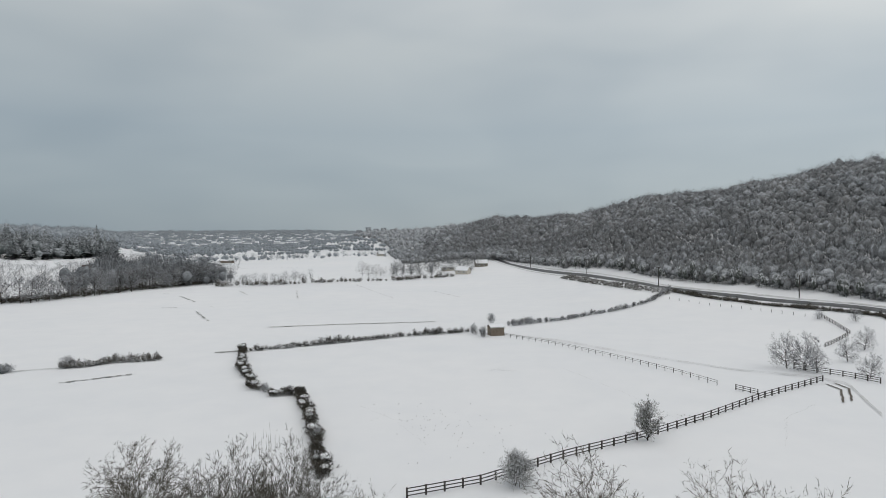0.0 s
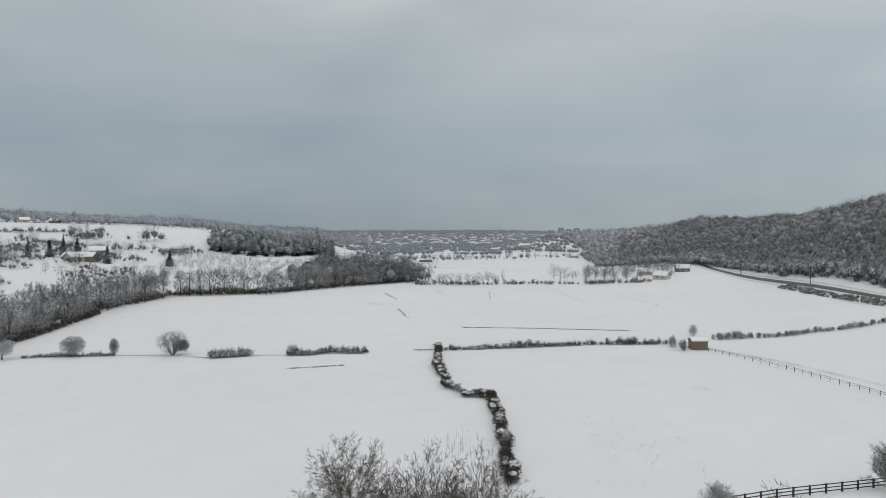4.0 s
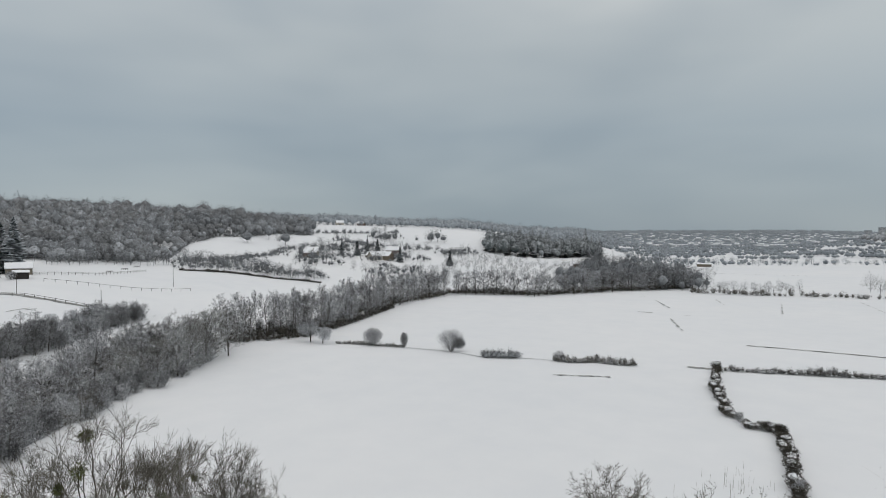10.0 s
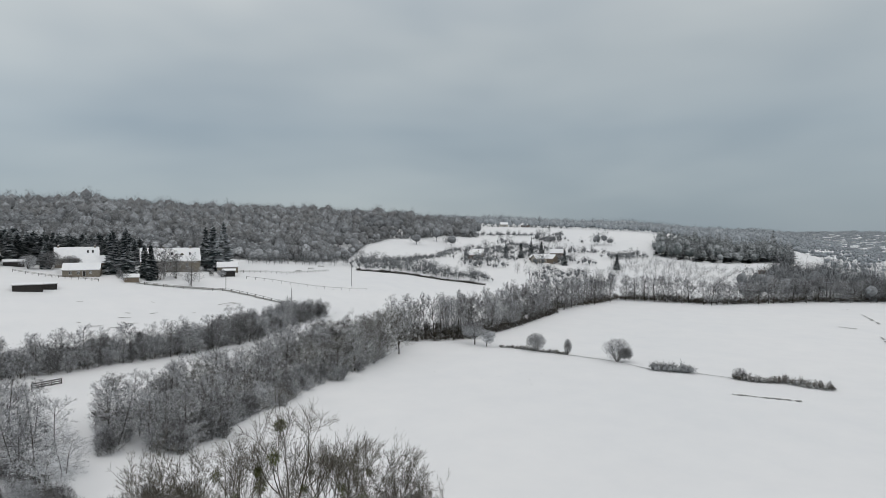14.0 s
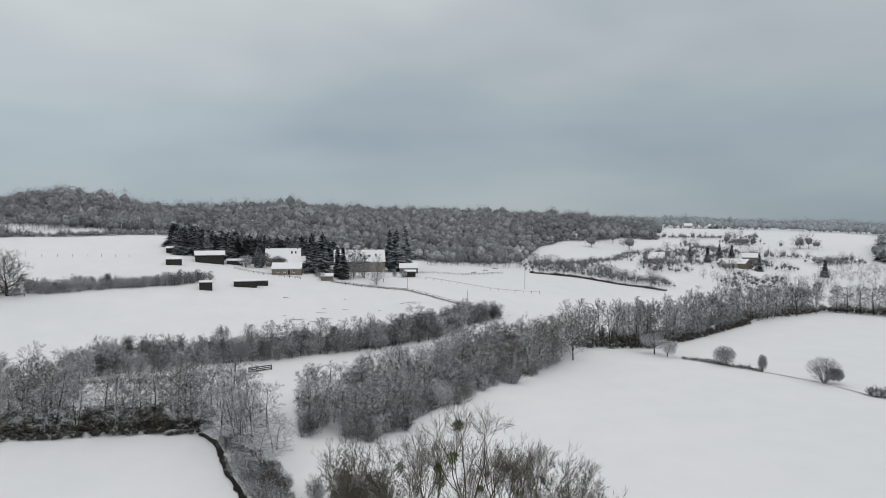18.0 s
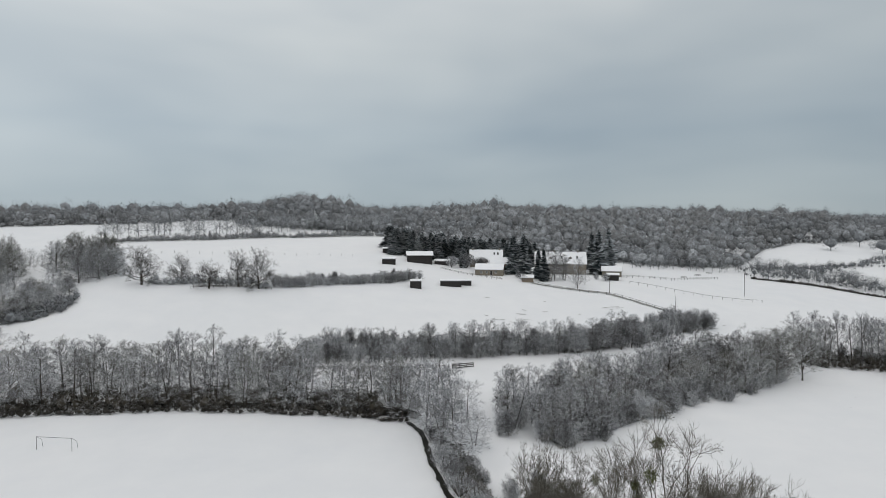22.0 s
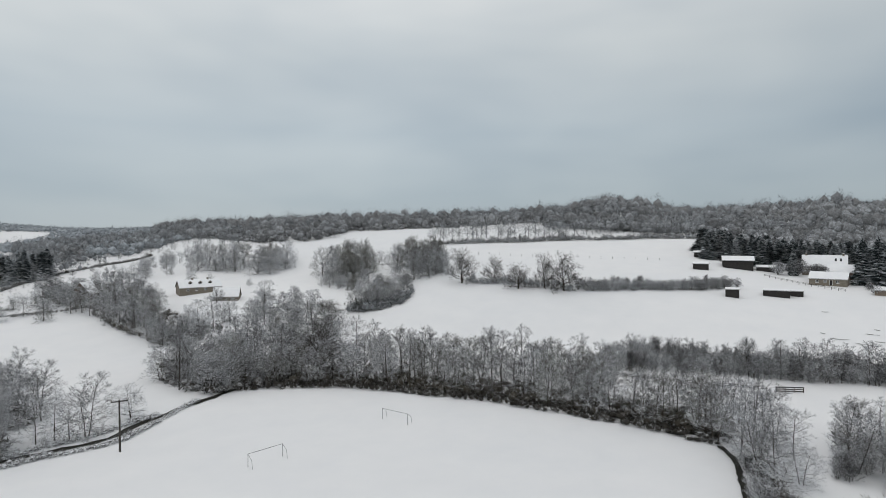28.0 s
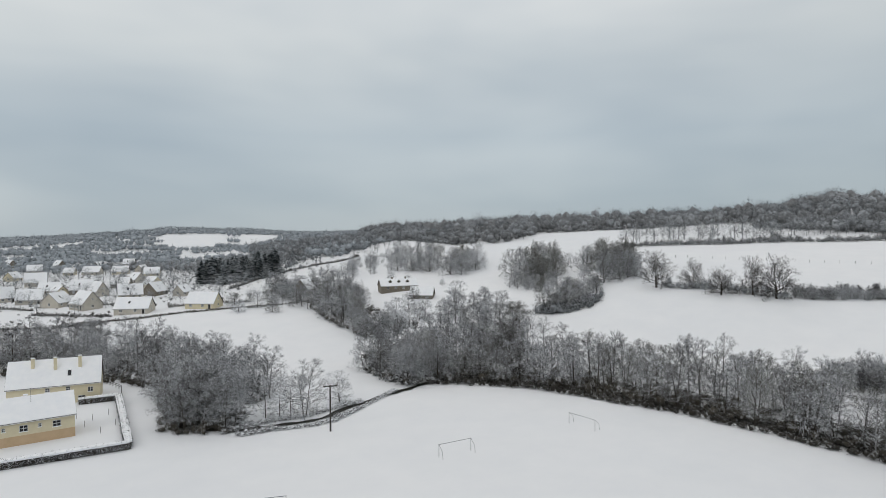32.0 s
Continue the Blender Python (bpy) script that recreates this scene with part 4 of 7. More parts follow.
PLAN += [
    ("rowE2", (-192.1, 9.7), (-194.7, 33.4), (-204.0, 55.1), (-218.9, 72.9), (-228.6, 90.2)),
    ("midwood", (-137.0, -306.1), (-129.7, -237.6), (-126.4, -192.3), (-135.5, -186.5), (-167.2, -196.8)),
    ("copse3", (-217.7, -298.6), (-225.8, -275.7)),
    ("copse4", (-224.5, -256.4), (-235.4, -242.4)),
    ("copseI", (-234.7, -224.6), (-231.4, -209.5), (-234.2, -197.3), (-239.9, -188.8)),
    ("copseI2", (-247.4, -179.7), (-246.0, -168.5), (-235.7, -151.9)),
    ("tr", (-346.8, 91.5), (-366.1, 124.0), (-377.8, 170.6)),
    ("ditA", (-130.0, 277.3), (-120.4, 278.9)),
    ("ditB", (-109.3, 280.4), (-105.4, 280.2)),
    ("ditC", (-108.8, 264.4), (-91.4, 233.6)),
]
PLAN += [
    ("ditL", (-64.3, 218.7), (-39.9, 224.3), (-4.7, 229.8)),
    ("d4", (-143.5, 329.4), (-124.5, 301.7)),
    ("d5", (-6.2, 345.3), (7.4, 314.6)),
    ("d6", (-57.9, 393.6), (-25.7, 308.6)),
    ("d7", (-87.6, 357.5), (-76.0, 311.5)),
    ("d8", (-120.4, 356.3), (-108.6, 333.1)),
    ("d9", (-160.1, 345.7), (-155.0, 348.5)),
]
PLAN += [
    ("fieldfar2", (-208.9, 596.6), (-130.0, 617.0)),
    ("drive", (-307.5, 22.8), (-287.7, 26.4), (-282.2, 35.6), (-272.6, 57.4), (-258.3, 69.2), (-244.1, 81.0)),
    ("hl1", (-364.8, 164.8), (-340.9, 196.2), (-315.2, 223.9)),
]
PLAN += [
    ("fir_h", (-398.6, 308.2), (-395.0, 321.1), (-408.5, 343.4), (-400.4, 348.1), (-356.8, 334.0), (-323.5, 356.5)),
    ("hl8", (-158.6, 423.8), (-121.6, 411.5), (-90.7, 428.1)),
    ("hedge_n", (-122.1, -292.9), (-140.0, -292.1), (-167.2, -305.4), (-198.5, -319.6)),
    ("hedge_v", (-38.0, -291.0), (-49.9, -287.7), (-68.8, -280.2), (-87.2, -279.7), (-103.9, -277.5), (-120.0, -272.5)),
    ("hedge_lane", (-136.0, -353.0), (-169.3, -382.9), (-215.1, -395.7), (-265.5, -414.5)),
    ("hedge_k", (-181.1, -323.6), (-232.2, -358.6), (-263.2, -346.8)),
    ("ridge_h", (-259.8, -222.0), (-261.4, -188.8), (-277.0, -192.7)),
    ("hollow", (-220.8, -207.1), (-220.4, -184.8), (-206.0, -160.3), (-217.1, -150.9)),
    ("wb", (-589.0, 39.8), (-455.3, 52.7), (-436.3, 72.7), (-476.0, 102.7)),
]
PLAN += [
    ("road_low", (106.6, 287.6), (121.9, 258.3), (135.1, 221.7), (144.6, 203.5)),
    ("road_scrub", (76.6, 390.1), (83.7, 345.9), (89.9, 312.4), (97.4, 291.8), (104.1, 284.4)),
]
PLAN += [
    ("bankL", (-82.8, -129.2), (-75.7, -128.6), (-65.7, -127.4), (-58.0, -129.0), (-51.2, -128.9), (-46.0, -128.4)),
    ("bankR", (-96.0, -132.7), (-79.9, -124.9), (-68.9, -119.9), (-62.0, -120.4), (-55.3, -123.2), (-48.2, -124.5)),
    ("fence_f", (-316.5, -19.1), (-301.0, 1.0), (-291.2, 14.0)),
    ("fence_f2", (-305.2, 71.5), (-311.3, 97.8), (-342.5, 133.8)),
    ("paddock", (-369.5, 77.1), (-362.9, 105.1), (-371.7, 136.6)),
    ("jump", (-325.2, 107.1), (-329.6, 112.4)),
    ("jump2", (-343.3, 120.5), (-346.9, 124.9)),
]
PLAN += [
    ("jump3", (-361.0, 133.2), (-362.1, 137.5)),
]

PLAN += [
    ("gh1", (-21.0, -299.7), (-38.8, -288.0), (-55.7, -280.1)),
    ("gh2", (-35.6, -325.6), (-48.4, -309.9), (-61.0, -294.7)),
    ("gh3", (-57.4, -335.3), (-69.5, -334.1), (-80.3, -335.7)),
    ("gh4", (-86.4, -300.6), (-98.7, -301.8), (-119.8, -287.5)),
    ("gh5", (-113.3, -272.2), (-132.3, -264.2), (-145.1, -265.5)),
    ("gh6", (-25.8, -358.7), (-37.2, -339.7)),
    ("gh7", (-95.1, -371.6), (-109.1, -377.2)),
    ("gh8", (-62.4, -411.9), (-75.4, -388.0)),
]
P = {}
for row in PLAN:
    P[row[0]] = list(row[1:])

# tree stock
ALDERS = [branch_tree("alder", 100 + i, 16.0, 4.1, 0.20, 1 + i % 2, 0.16, 25, 7, 6, 0.040, 0.95, 0.04, 0.6, 1.35) for i in range(6)]
ALDERS_G = [branch_tree("lichened_alder", 120 + i, 14.0, 4.9, 0.22, 1 + i % 2, 0.10, 26, 8, 6, 0.038, 1.0, 0.05, 0.5, 1.3, leaf=M_TWIG_GREEN) for i in range(3)]
ALDERS_P = [branch_tree("frosted_alder", 140 + i, 14.0, 4.6, 0.18, 1 + i % 2, 0.08, 26, 8, 6, 0.044, 0.9, 0.0, 0.7, 1.5, leaf=M_TWIG_PALE) for i in range(4)]
FANS = [branch_tree("willow", 160 + i, 15.0, 4.6, 0.16, 4, 0.12, 20, 10, 9, 0.038, 0.75, 0.14, 0.08, 0.85, "round", bark=M_BARK_BARE, leaf=M_TWIG_BARE, leader=0.42) for i in range(3)]
FANS += [willow_meshes("willow", 163 + i, 15.0, 3, 0.85, 6, 4, 0.25) for i in range(2)]
DOMES = [branch_tree("dome_tree", 170 + i, 15.0, 5.4, 0.30, 1, 0.26, 42, 14, 11, 0.036, 0.75, 0.04, 0.05, 1.4, "round", bark=M_BARK_BARE, leaf=M_TWIG_BARE, leader=0.6) for i in range(2)]
OAKS = [branch_tree("oak", 180 + i, 13.5, 6.2, 0.42, 1, 0.20, 28, 12, 10, 0.040, 0.9, 0.04, 0.15, 1.45, "round", leaf=M_TWIG_OAK, leader=0.5) for i in range(4)]
ORCHARD = [branch_tree("fruit_tree", 200 + i, 9.0, 4.2, 0.22, 1, 0.20, 22, 9, 8, 0.032, 0.75, 0.04, 0.2, 1.4, "round", leaf=M_TWIG_PALE, lean=0.14, leader=0.5) for i in range(3)]
BUSHES = [bush_meshes("round_bush", 220 + i, 5.0, 2.9, 5200, M_TWIG, 0.045, 0.6, 1 + i % 2) for i in range(3)]
WHITE_BUSHES = [bush_meshes("frosted_bush", 225 + i, 5.0, 2.9, 4800, M_TWIG_PALE, 0.055, 0.5, 4) for i in range(2)]
HAWTHORNS = [bush_meshes("hawthorn", 228 + i, 5.0, 2.7, 5200, M_TWIG_PALE, 0.055, 0.5, 3, 0.26) for i in range(2)]
COPSE = [branch_tree("copse_tree", 230 + i, 11.0, 4.6, 0.20, 1, 0.03, 30, 8, 6, 0.055, 0.9, 0.04, 0.2, 1.5, "round", leaf=M_TWIG_GREEN if i % 2 else M_TWIG_PALE, leader=0.6) for i in range(4)]
SHRUBS = [branch_tree("shrub", 240 + i, 4.6, 1.8, 0.07, 4, 0.04, 9, 5, 5, 0.034, 0.7, 0.10, 0.3, 0.9, "round", leaf=M_TWIG_PALE if i % 3 else M_TWIG, leader=0.6) for i in range(6)]
LONE = [branch_tree("young_oak", 250, 8.2, 3.0, 0.17, 1, 0.14, 34, 11, 11, 0.042, 0.55, 0.14, 0.15, 1.0, "round", leaf=M_TWIG_GREEN, leader=0.5),
        branch_tree("thorn_bush", 251, 6.0, 2.6, 0.10, 4, 0.05, 14, 8, 9, 0.028, 0.55, 0.10, 0.2, 1.1, "round", leaf=M_TWIG_GREEN, leader=0.6)]
SPRUCES = [conifer_meshes(280 + i, 20, 5.7, 26, 19) for i in range(4)]
FARS = [far_tree(300 + i, 160, 5.2, 5.6, 0.0, 0.15, 0.95, 12, 0.55, 0.54, True) for i in range(8)]
FINE = [far_tree(360 + i, 110, 5.1, 5.9, 0.0, 0.17, 1.25, 10, 0.55, 0.48) for i in range(8)]
TINY = [far_tree(305 + i, 80, 5.5, 5.6, 0.0, 0.26, 1.05, 5, 0.5, 0.68) for i in range(8)]
GROVES = [joined([far_tree(370 + 10 * i + k, 18, 5.4, 4.4, 0.0, 0.9, 2.0, 2, 0.4, 0.75).moved((9 * math.cos(k * 2.1) * (k > 0), 9 * math.sin(k * 2.1) * (k > 0), 0)) for k in range(4)]) for i in range(5)]
BARES = [far_tree(330 + i, 210, 4.6, 5.6, 0.6, 0.13, 1.3, 30, 0.5, 0.0) for i in range(7)]
THICKETS = [joined([(far_tree(380 + 10 * i + k, 90, 4.2, 4.6, 0.0, 0.15, 1.4, 10, 0.5, 0.45) * (1.0, 0.75, 0.6, 0.5)[k]).moved((k * 3.6 * math.cos(2.2 * k + i), k * 3.6 * math.sin(2.2 * k + i), 0)) for k in range(4)]) for i in range(6)]
MIDS = [far_tree(310 + i, 250, 5.1, 5.3, 0.0, 0.14, 0.85, 12, 0.5, 0.52, True) for i in range(7)]
FAR_FIRS = [far_conifer(320 + i) for i in range(5)]
FAR_SHRUBS = [far_shrub(340 + i, 60, 1.6, 1.5, 0.20, 0.8) for i in range(6)]
LOW_SHRUBS = [far_shrub(350 + i, 100, 1.4, 1.2, 0.13, 0.6) for i in range(6)]

# ---- road, tracks and water ----
road_line = [(20, 900), (36, 680)] + P["road"] + [(163, 170), (178, 110), (190, 40)]
strip("road", road_line, 5.0, M_ASPHALT, 0.22, "wet dark asphalt road with slush along its edges", "road", ragged=0.15)
strip("road_verge", [(x + 5.5, y + 2.5) for x, y in road_line], 1.6, M_SLUSH, 0.20, "slushy snow-streaked verge beside the road", "verge", ragged=0.5)
strip("road_verge", [(x - 5.0, y - 2.0) for x, y in road_line], 1.2, M_SLUSH, 0.20, "slushy snow-streaked verge beside the road", "verge", ragged=0.4)
strip("stream", P["creek"] + [(-88, -2.5), (-70, 3)], 1.1, M_WATER, 0.14, "dark narrow stream between snowy banks", "stream", ragged=0.25, step=1.5)
strip("river", [(x - 6, y) for x, y in P["beltA"]], 5.0, M_WATER, 0.14, "dark river under the alders", "river", ragged=0.6)
strip("river", P["river_w"] + [(-41, -138), (-44, -150)], 2.0, M_WATER, 0.14, "dark stream with snow-capped banks", "stream", ragged=0.6)
for k, off in enumerate((-0.7, 0.7)):
    strip("wheel_track", [(x + off * 0.6, y + off * 0.8) for x, y in P["track"]], 0.24, M_SLUSH, 0.13, "faint wheel track pressed into the snow", "track", ragged=0.12)
    strip("rut", [(x + off * 1.6, y + off * 0.6) for x, y in P["rut"]], 0.42, M_MUD, 0.15, "muddy wheel rut showing through the snow", "rut", ragged=0.12, step=0.7)
strip("ditch", P["pond"], 1.6, M_WET, 0.15, "dark open ditch in the snowy meadow", "ditch", ragged=0.5, step=1.0)
strip("ditch", P["patch"], 0.8, M_WET, 0.15, "dark wet hollow in the snowy meadow", "ditch", ragged=0.45, step=1.0)

strip("ditch", P["ditL"], 0.75, M_MUD, 0.16, "long dark drain across the snowy meadow", "ditch", ragged=0.25, step=1.6)
for nm, w in (("ditA", 2.4), ("ditB", 1.6), ("ditC", 1.1), ("d4", 1.3), ("d5", 0.9), ("d6", 0.5), ("d7", 0.9), ("d8", 1.1), ("d9", 2.2), ("fieldfar2", 1.6)):
    pts = along(P[nm], 1.0)
    k = 0
    rd = random.Random(len(pts) + int(w * 10))
    while k < len(pts) - 2:
        n = rd.randrange(3, 11)
        seg = [(x + rd.uniform(-.35, .35), y + rd.uniform(-.5, .5)) for x, y, h in pts[k:k + n]]
        if len(seg) > 1:
            strip("ditch", seg, w * rd.uniform(0.3, 0.75), M_WET, 0.16, "narrow dark drain showing through the snow", "ditch", ragged=w * 0.35, step=0.8)
        k += n + (rd.randrange(0, 3) if w > 1.2 else rd.randrange(0, 6))

# ---- woods on the hills ----
rng = random.Random(7)
NEAR_E = ((-62, 262), (-36, 276), (-26, 318), (-19, 352), (-11, 445), (-6, 560), (-2, 610), (4, 640))
FAR_E = ((-62, 660), (-36, 650), (-20, 730), (-6, 1000), (4, 1000))
MID_E = tuple((a, d + 150) for a, d in NEAR_E)
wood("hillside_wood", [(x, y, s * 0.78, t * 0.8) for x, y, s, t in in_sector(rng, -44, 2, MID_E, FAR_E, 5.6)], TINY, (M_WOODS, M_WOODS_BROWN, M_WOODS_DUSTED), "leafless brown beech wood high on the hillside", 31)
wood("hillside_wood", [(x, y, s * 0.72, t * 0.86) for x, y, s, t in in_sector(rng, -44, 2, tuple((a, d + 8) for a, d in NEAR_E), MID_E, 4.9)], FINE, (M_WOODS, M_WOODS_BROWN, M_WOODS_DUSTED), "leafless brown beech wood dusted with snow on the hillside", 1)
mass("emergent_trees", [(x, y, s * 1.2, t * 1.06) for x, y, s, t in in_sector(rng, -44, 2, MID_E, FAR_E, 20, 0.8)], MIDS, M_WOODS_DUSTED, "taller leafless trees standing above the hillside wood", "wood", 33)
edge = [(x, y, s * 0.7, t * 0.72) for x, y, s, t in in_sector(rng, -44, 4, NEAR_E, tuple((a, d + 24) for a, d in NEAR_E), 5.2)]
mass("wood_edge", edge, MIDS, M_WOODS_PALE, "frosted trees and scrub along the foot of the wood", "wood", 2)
mass("knoll_trees", in_sector(rng, -2, 8.5, ((-2, 660), (4, 760), (8.5, 1450)), 1500, 13, 0.85, skip=((2, 4.0, 720, 800),)), TINY, M_WOODS_PALE, "snow-dusted trees on a low knoll", "wood", 3)
NEAR_N = ((55, 660), (58, 650), (60, 605), (63, 590), (65.5, 545), (67, 455), (70, 415), (75, 385), (79, 405), (84, 430), (98, 452), (112, 480))
MID_N = tuple((a, d + 110) for a, d in NEAR_N)
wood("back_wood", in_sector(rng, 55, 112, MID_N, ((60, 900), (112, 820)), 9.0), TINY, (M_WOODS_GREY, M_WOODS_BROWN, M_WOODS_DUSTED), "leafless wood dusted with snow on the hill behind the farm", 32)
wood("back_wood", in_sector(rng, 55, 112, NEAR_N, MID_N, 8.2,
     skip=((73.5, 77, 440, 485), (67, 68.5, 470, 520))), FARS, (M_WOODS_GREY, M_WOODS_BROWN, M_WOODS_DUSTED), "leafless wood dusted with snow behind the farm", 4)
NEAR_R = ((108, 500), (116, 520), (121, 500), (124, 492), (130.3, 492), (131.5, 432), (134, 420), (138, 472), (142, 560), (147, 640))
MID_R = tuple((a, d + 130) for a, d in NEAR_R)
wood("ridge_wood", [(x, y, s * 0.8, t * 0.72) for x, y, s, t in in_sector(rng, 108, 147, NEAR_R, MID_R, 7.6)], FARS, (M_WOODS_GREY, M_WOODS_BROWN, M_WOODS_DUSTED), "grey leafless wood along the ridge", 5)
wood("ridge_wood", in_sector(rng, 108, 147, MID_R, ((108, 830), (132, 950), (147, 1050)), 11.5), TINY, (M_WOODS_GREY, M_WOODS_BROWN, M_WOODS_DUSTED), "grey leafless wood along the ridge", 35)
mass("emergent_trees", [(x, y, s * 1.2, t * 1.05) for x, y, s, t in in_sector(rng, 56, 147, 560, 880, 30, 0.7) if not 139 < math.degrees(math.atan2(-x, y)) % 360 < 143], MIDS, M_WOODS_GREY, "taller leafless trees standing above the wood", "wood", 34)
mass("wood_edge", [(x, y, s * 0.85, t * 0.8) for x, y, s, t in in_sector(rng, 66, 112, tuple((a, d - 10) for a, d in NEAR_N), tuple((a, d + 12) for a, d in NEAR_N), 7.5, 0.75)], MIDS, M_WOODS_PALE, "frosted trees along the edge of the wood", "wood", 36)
mass("field_edge_trees", in_sector(rng, 99, 123, ((99, 430), (106, 455), (112, 420), (119, 392), (123, 372)), ((99, 446), (106, 470), (112, 436), (119, 410), (123, 384)), 5.5, 0.75), [v * np.array([1.0, 1.0, 0.95]) for v in BARES], M_WOODS_PALE,
     "row of frosted trees at the top of the pasture", "wood", 6)
mass("far_ridge_wood", in_sector(rng, 25, 60, ((25, 1700), (29, 900), (32, 740), (38, 880), (42, 760), (45, 885), (55, 885), (60, 900)), ((25, 2200), (32, 1900), (43, 1350), (60, 1250)), 14), TINY, M_WOODS_FAR_HAZE,
     "distant snow-dusted woods on the ridge, coloured with haze", "wood", 7)
mass("valley_hedgerow", [(x, y, s * 0.62, t * 0.55) for x, y, s, t in in_sector(rng, 2.5, 26, ((2.5, 690), (6.7, 795), (20, 765), (21.2, 590), (26, 620)), ((2.5, 800), (6.7, 850), (20, 860), (26, 960)), 12, 0.8)], BARES + TINY[:3], M_WOODS_FAR_HAZE, "hedgerows and small woods beyond the far meadow", "wood", 28)
mass("valley_trees", [(x, y, s * 0.8, t * 0.75) for x, y, s, t in in_sector(rng, 3, 30, ((3, 880), (12, 980), (24, 960), (30, 900)), 3600, 33, 0.85, skip=((9, 14, 1200, 1300), (14.5, 19, 1000, 1090), (5, 10, 1600, 1720), (18, 24, 2100, 2250)))], GROVES, M_WOODS_FAR_HAZE, "distant trees between the houses of the town", "wood", 8)
mass("far_crest", in_sector(rng, 2, 31, 3500, 4500, 48, 0.85), [v * 1.3 for v in GROVES], M_WOODS_FAR_HAZE, "distant wooded hills beyond the town", "wood", 16)
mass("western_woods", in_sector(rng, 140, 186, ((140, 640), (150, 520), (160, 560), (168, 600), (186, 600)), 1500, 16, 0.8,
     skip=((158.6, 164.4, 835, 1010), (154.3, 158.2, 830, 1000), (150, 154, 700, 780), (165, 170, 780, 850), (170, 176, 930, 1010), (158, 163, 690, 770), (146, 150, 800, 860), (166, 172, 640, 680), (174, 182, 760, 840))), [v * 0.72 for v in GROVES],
     M_WOODS_FAR_HAZE, "snow-dusted woods and gardens beyond the village, coloured with haze", "wood", 9)
GLADES = ((56.2, 65.8, 452, 585), (52.0, 58.5, 405, 440), (50, 52.5, 430, 480))
mass("hamlet_trees", [(x, y, s * 0.7, t * 0.6) for x, y, s, t in in_sector(rng, 42, 66, ((42, 400), (50, 392), (55, 385), (60, 392), (66, 400)), ((42, 470), (46, 520), (50, 545), (54, 590), (58, 600), (66, 450)), 7.4, 0.85, skip=GLADES) if noise.noise((x * 0.022, y * 0.022, 9.0)) > -0.22], THICKETS + BARES, M_WOODS_GREY,
     "frosted trees and gardens round the hamlet", "wood", 10)
for k, (w, size, step, line) in enumerate(((8, 0.5, 6, ((65.5, 425), (62.3, 445), (58.3, 492), (56.2, 545))), (6, 0.5, 7, ((66, 392), (60, 400), (54.2, 404))), (8, 0.6, 9, ((55.5, 680), (51, 678), (47, 690))),
                                           (10, 0.62, 7, ((53, 600), (50, 562), (46.5, 552), (43, 560))), (7, 0.8, 5, ((49.4, 626), (47.0, 633))), (10, 0.75, 5, ((42.3, 530), (39.6, 552))),
                                           (2, 1.35, 11, ((44.1, 616), (43.0, 609))), (6, 0.5, 12, ((56, 875), (46, 875))))):
    spots = [(x, y, size * rng.uniform(0.75, 1.25), size * rng.uniform(0.75, 1.3)) for x, y in belt(rng, [polar(*p) for p in line], w, step * 0.75, 1 + (w > 5))]
    mass("hedgerow", spots, THICKETS + BARES[:2], M_WOODS_GREY, "hedgerow of frosted leafless trees among the hamlet pastures", "hedgerow", 60 + k)
mass("meadow_wood", [(x, y, s * 1.1, t * 1.3) for x, y, s, t in in_sector(rng, 19.5, 32, ((19.5, 432), (26, 422), (32, 395)), ((19.5, 470), (26, 560), (29, 540), (32, 470)), 6.6, 0.8,
     skip=((29.5, 32, 425, 470),))], BARES + MIDS, M_WOODS_GREY, "leafless wood at the edge of the water meadow", "wood", 11)
orchard = []
for i in range(-20, 21):
    for j in range(-20, 21):
        x, y = -290 + 7.5 * (i * 0.92 - j * 0.39) + rng.uniform(-0.8, 0.8), 400 + 7.5 * (i * 0.39 + j * 0.92) + rng.uniform(-0.8, 0.8)
        if 31.0 < math.degrees(math.atan2(-x, y)) < 43.0 and 436 < math.hypot(x, y) < 545 and rng.random() < 0.85:
            orchard.append((x, y, rng.uniform(0.4, 0.6), rng.uniform(0.38, 0.58)))
mass("orchard_rows", orchard, BARES, M_WOODS_PALE, "rows of frosted orchard trees on the slope", "orchard", 17)
mass("spruce_copse", [(x, y, s * 1.25, t * 1.25) for x, y, s, t in in_sector(rng, 28.5, 38.8, ((28.5, 655), (32, 598), (38.8, 560)), ((28.5, 760), (38.8, 690)), 8.5)], FAR_FIRS[:3] + FARS[:3], M_PINE, "dark snow-dusted spruce copse on the slope", "wood", 12)
mass("village_trees", [(x, y, s * 0.8, t * 0.75) for x, y, s, t in in_sector(rng, 151, 158.5, ((151, 470), (154, 430), (158.5, 400)), 620, 12, 0.7)], THICKETS + BARES, M_WOODS_GREY, "frosted trees between the village houses", "wood", 71)
mass("village_trees", [(x, y, s * 0.7, t * 0.6) for x, y, s, t in in_sector(rng, 154, 180, ((154, 400), (160, 330), (168, 320), (180, 330)), 640, 12, 0.7)], BARES, M_WOODS_PALE,
     "small frosted garden trees between the village houses", "garden trees", 18)
mass("village_gardens", [(x, y, s * 0.6, t * 0.45) for x, y, s, t in in_sector(rng, 158, 180, ((158, 330), (168, 300), (180, 310)), 600, 7.5, 0.55)], FAR_SHRUBS, M_HEDGE,
     "dark garden hedges between the village houses", "garden hedges", 19)


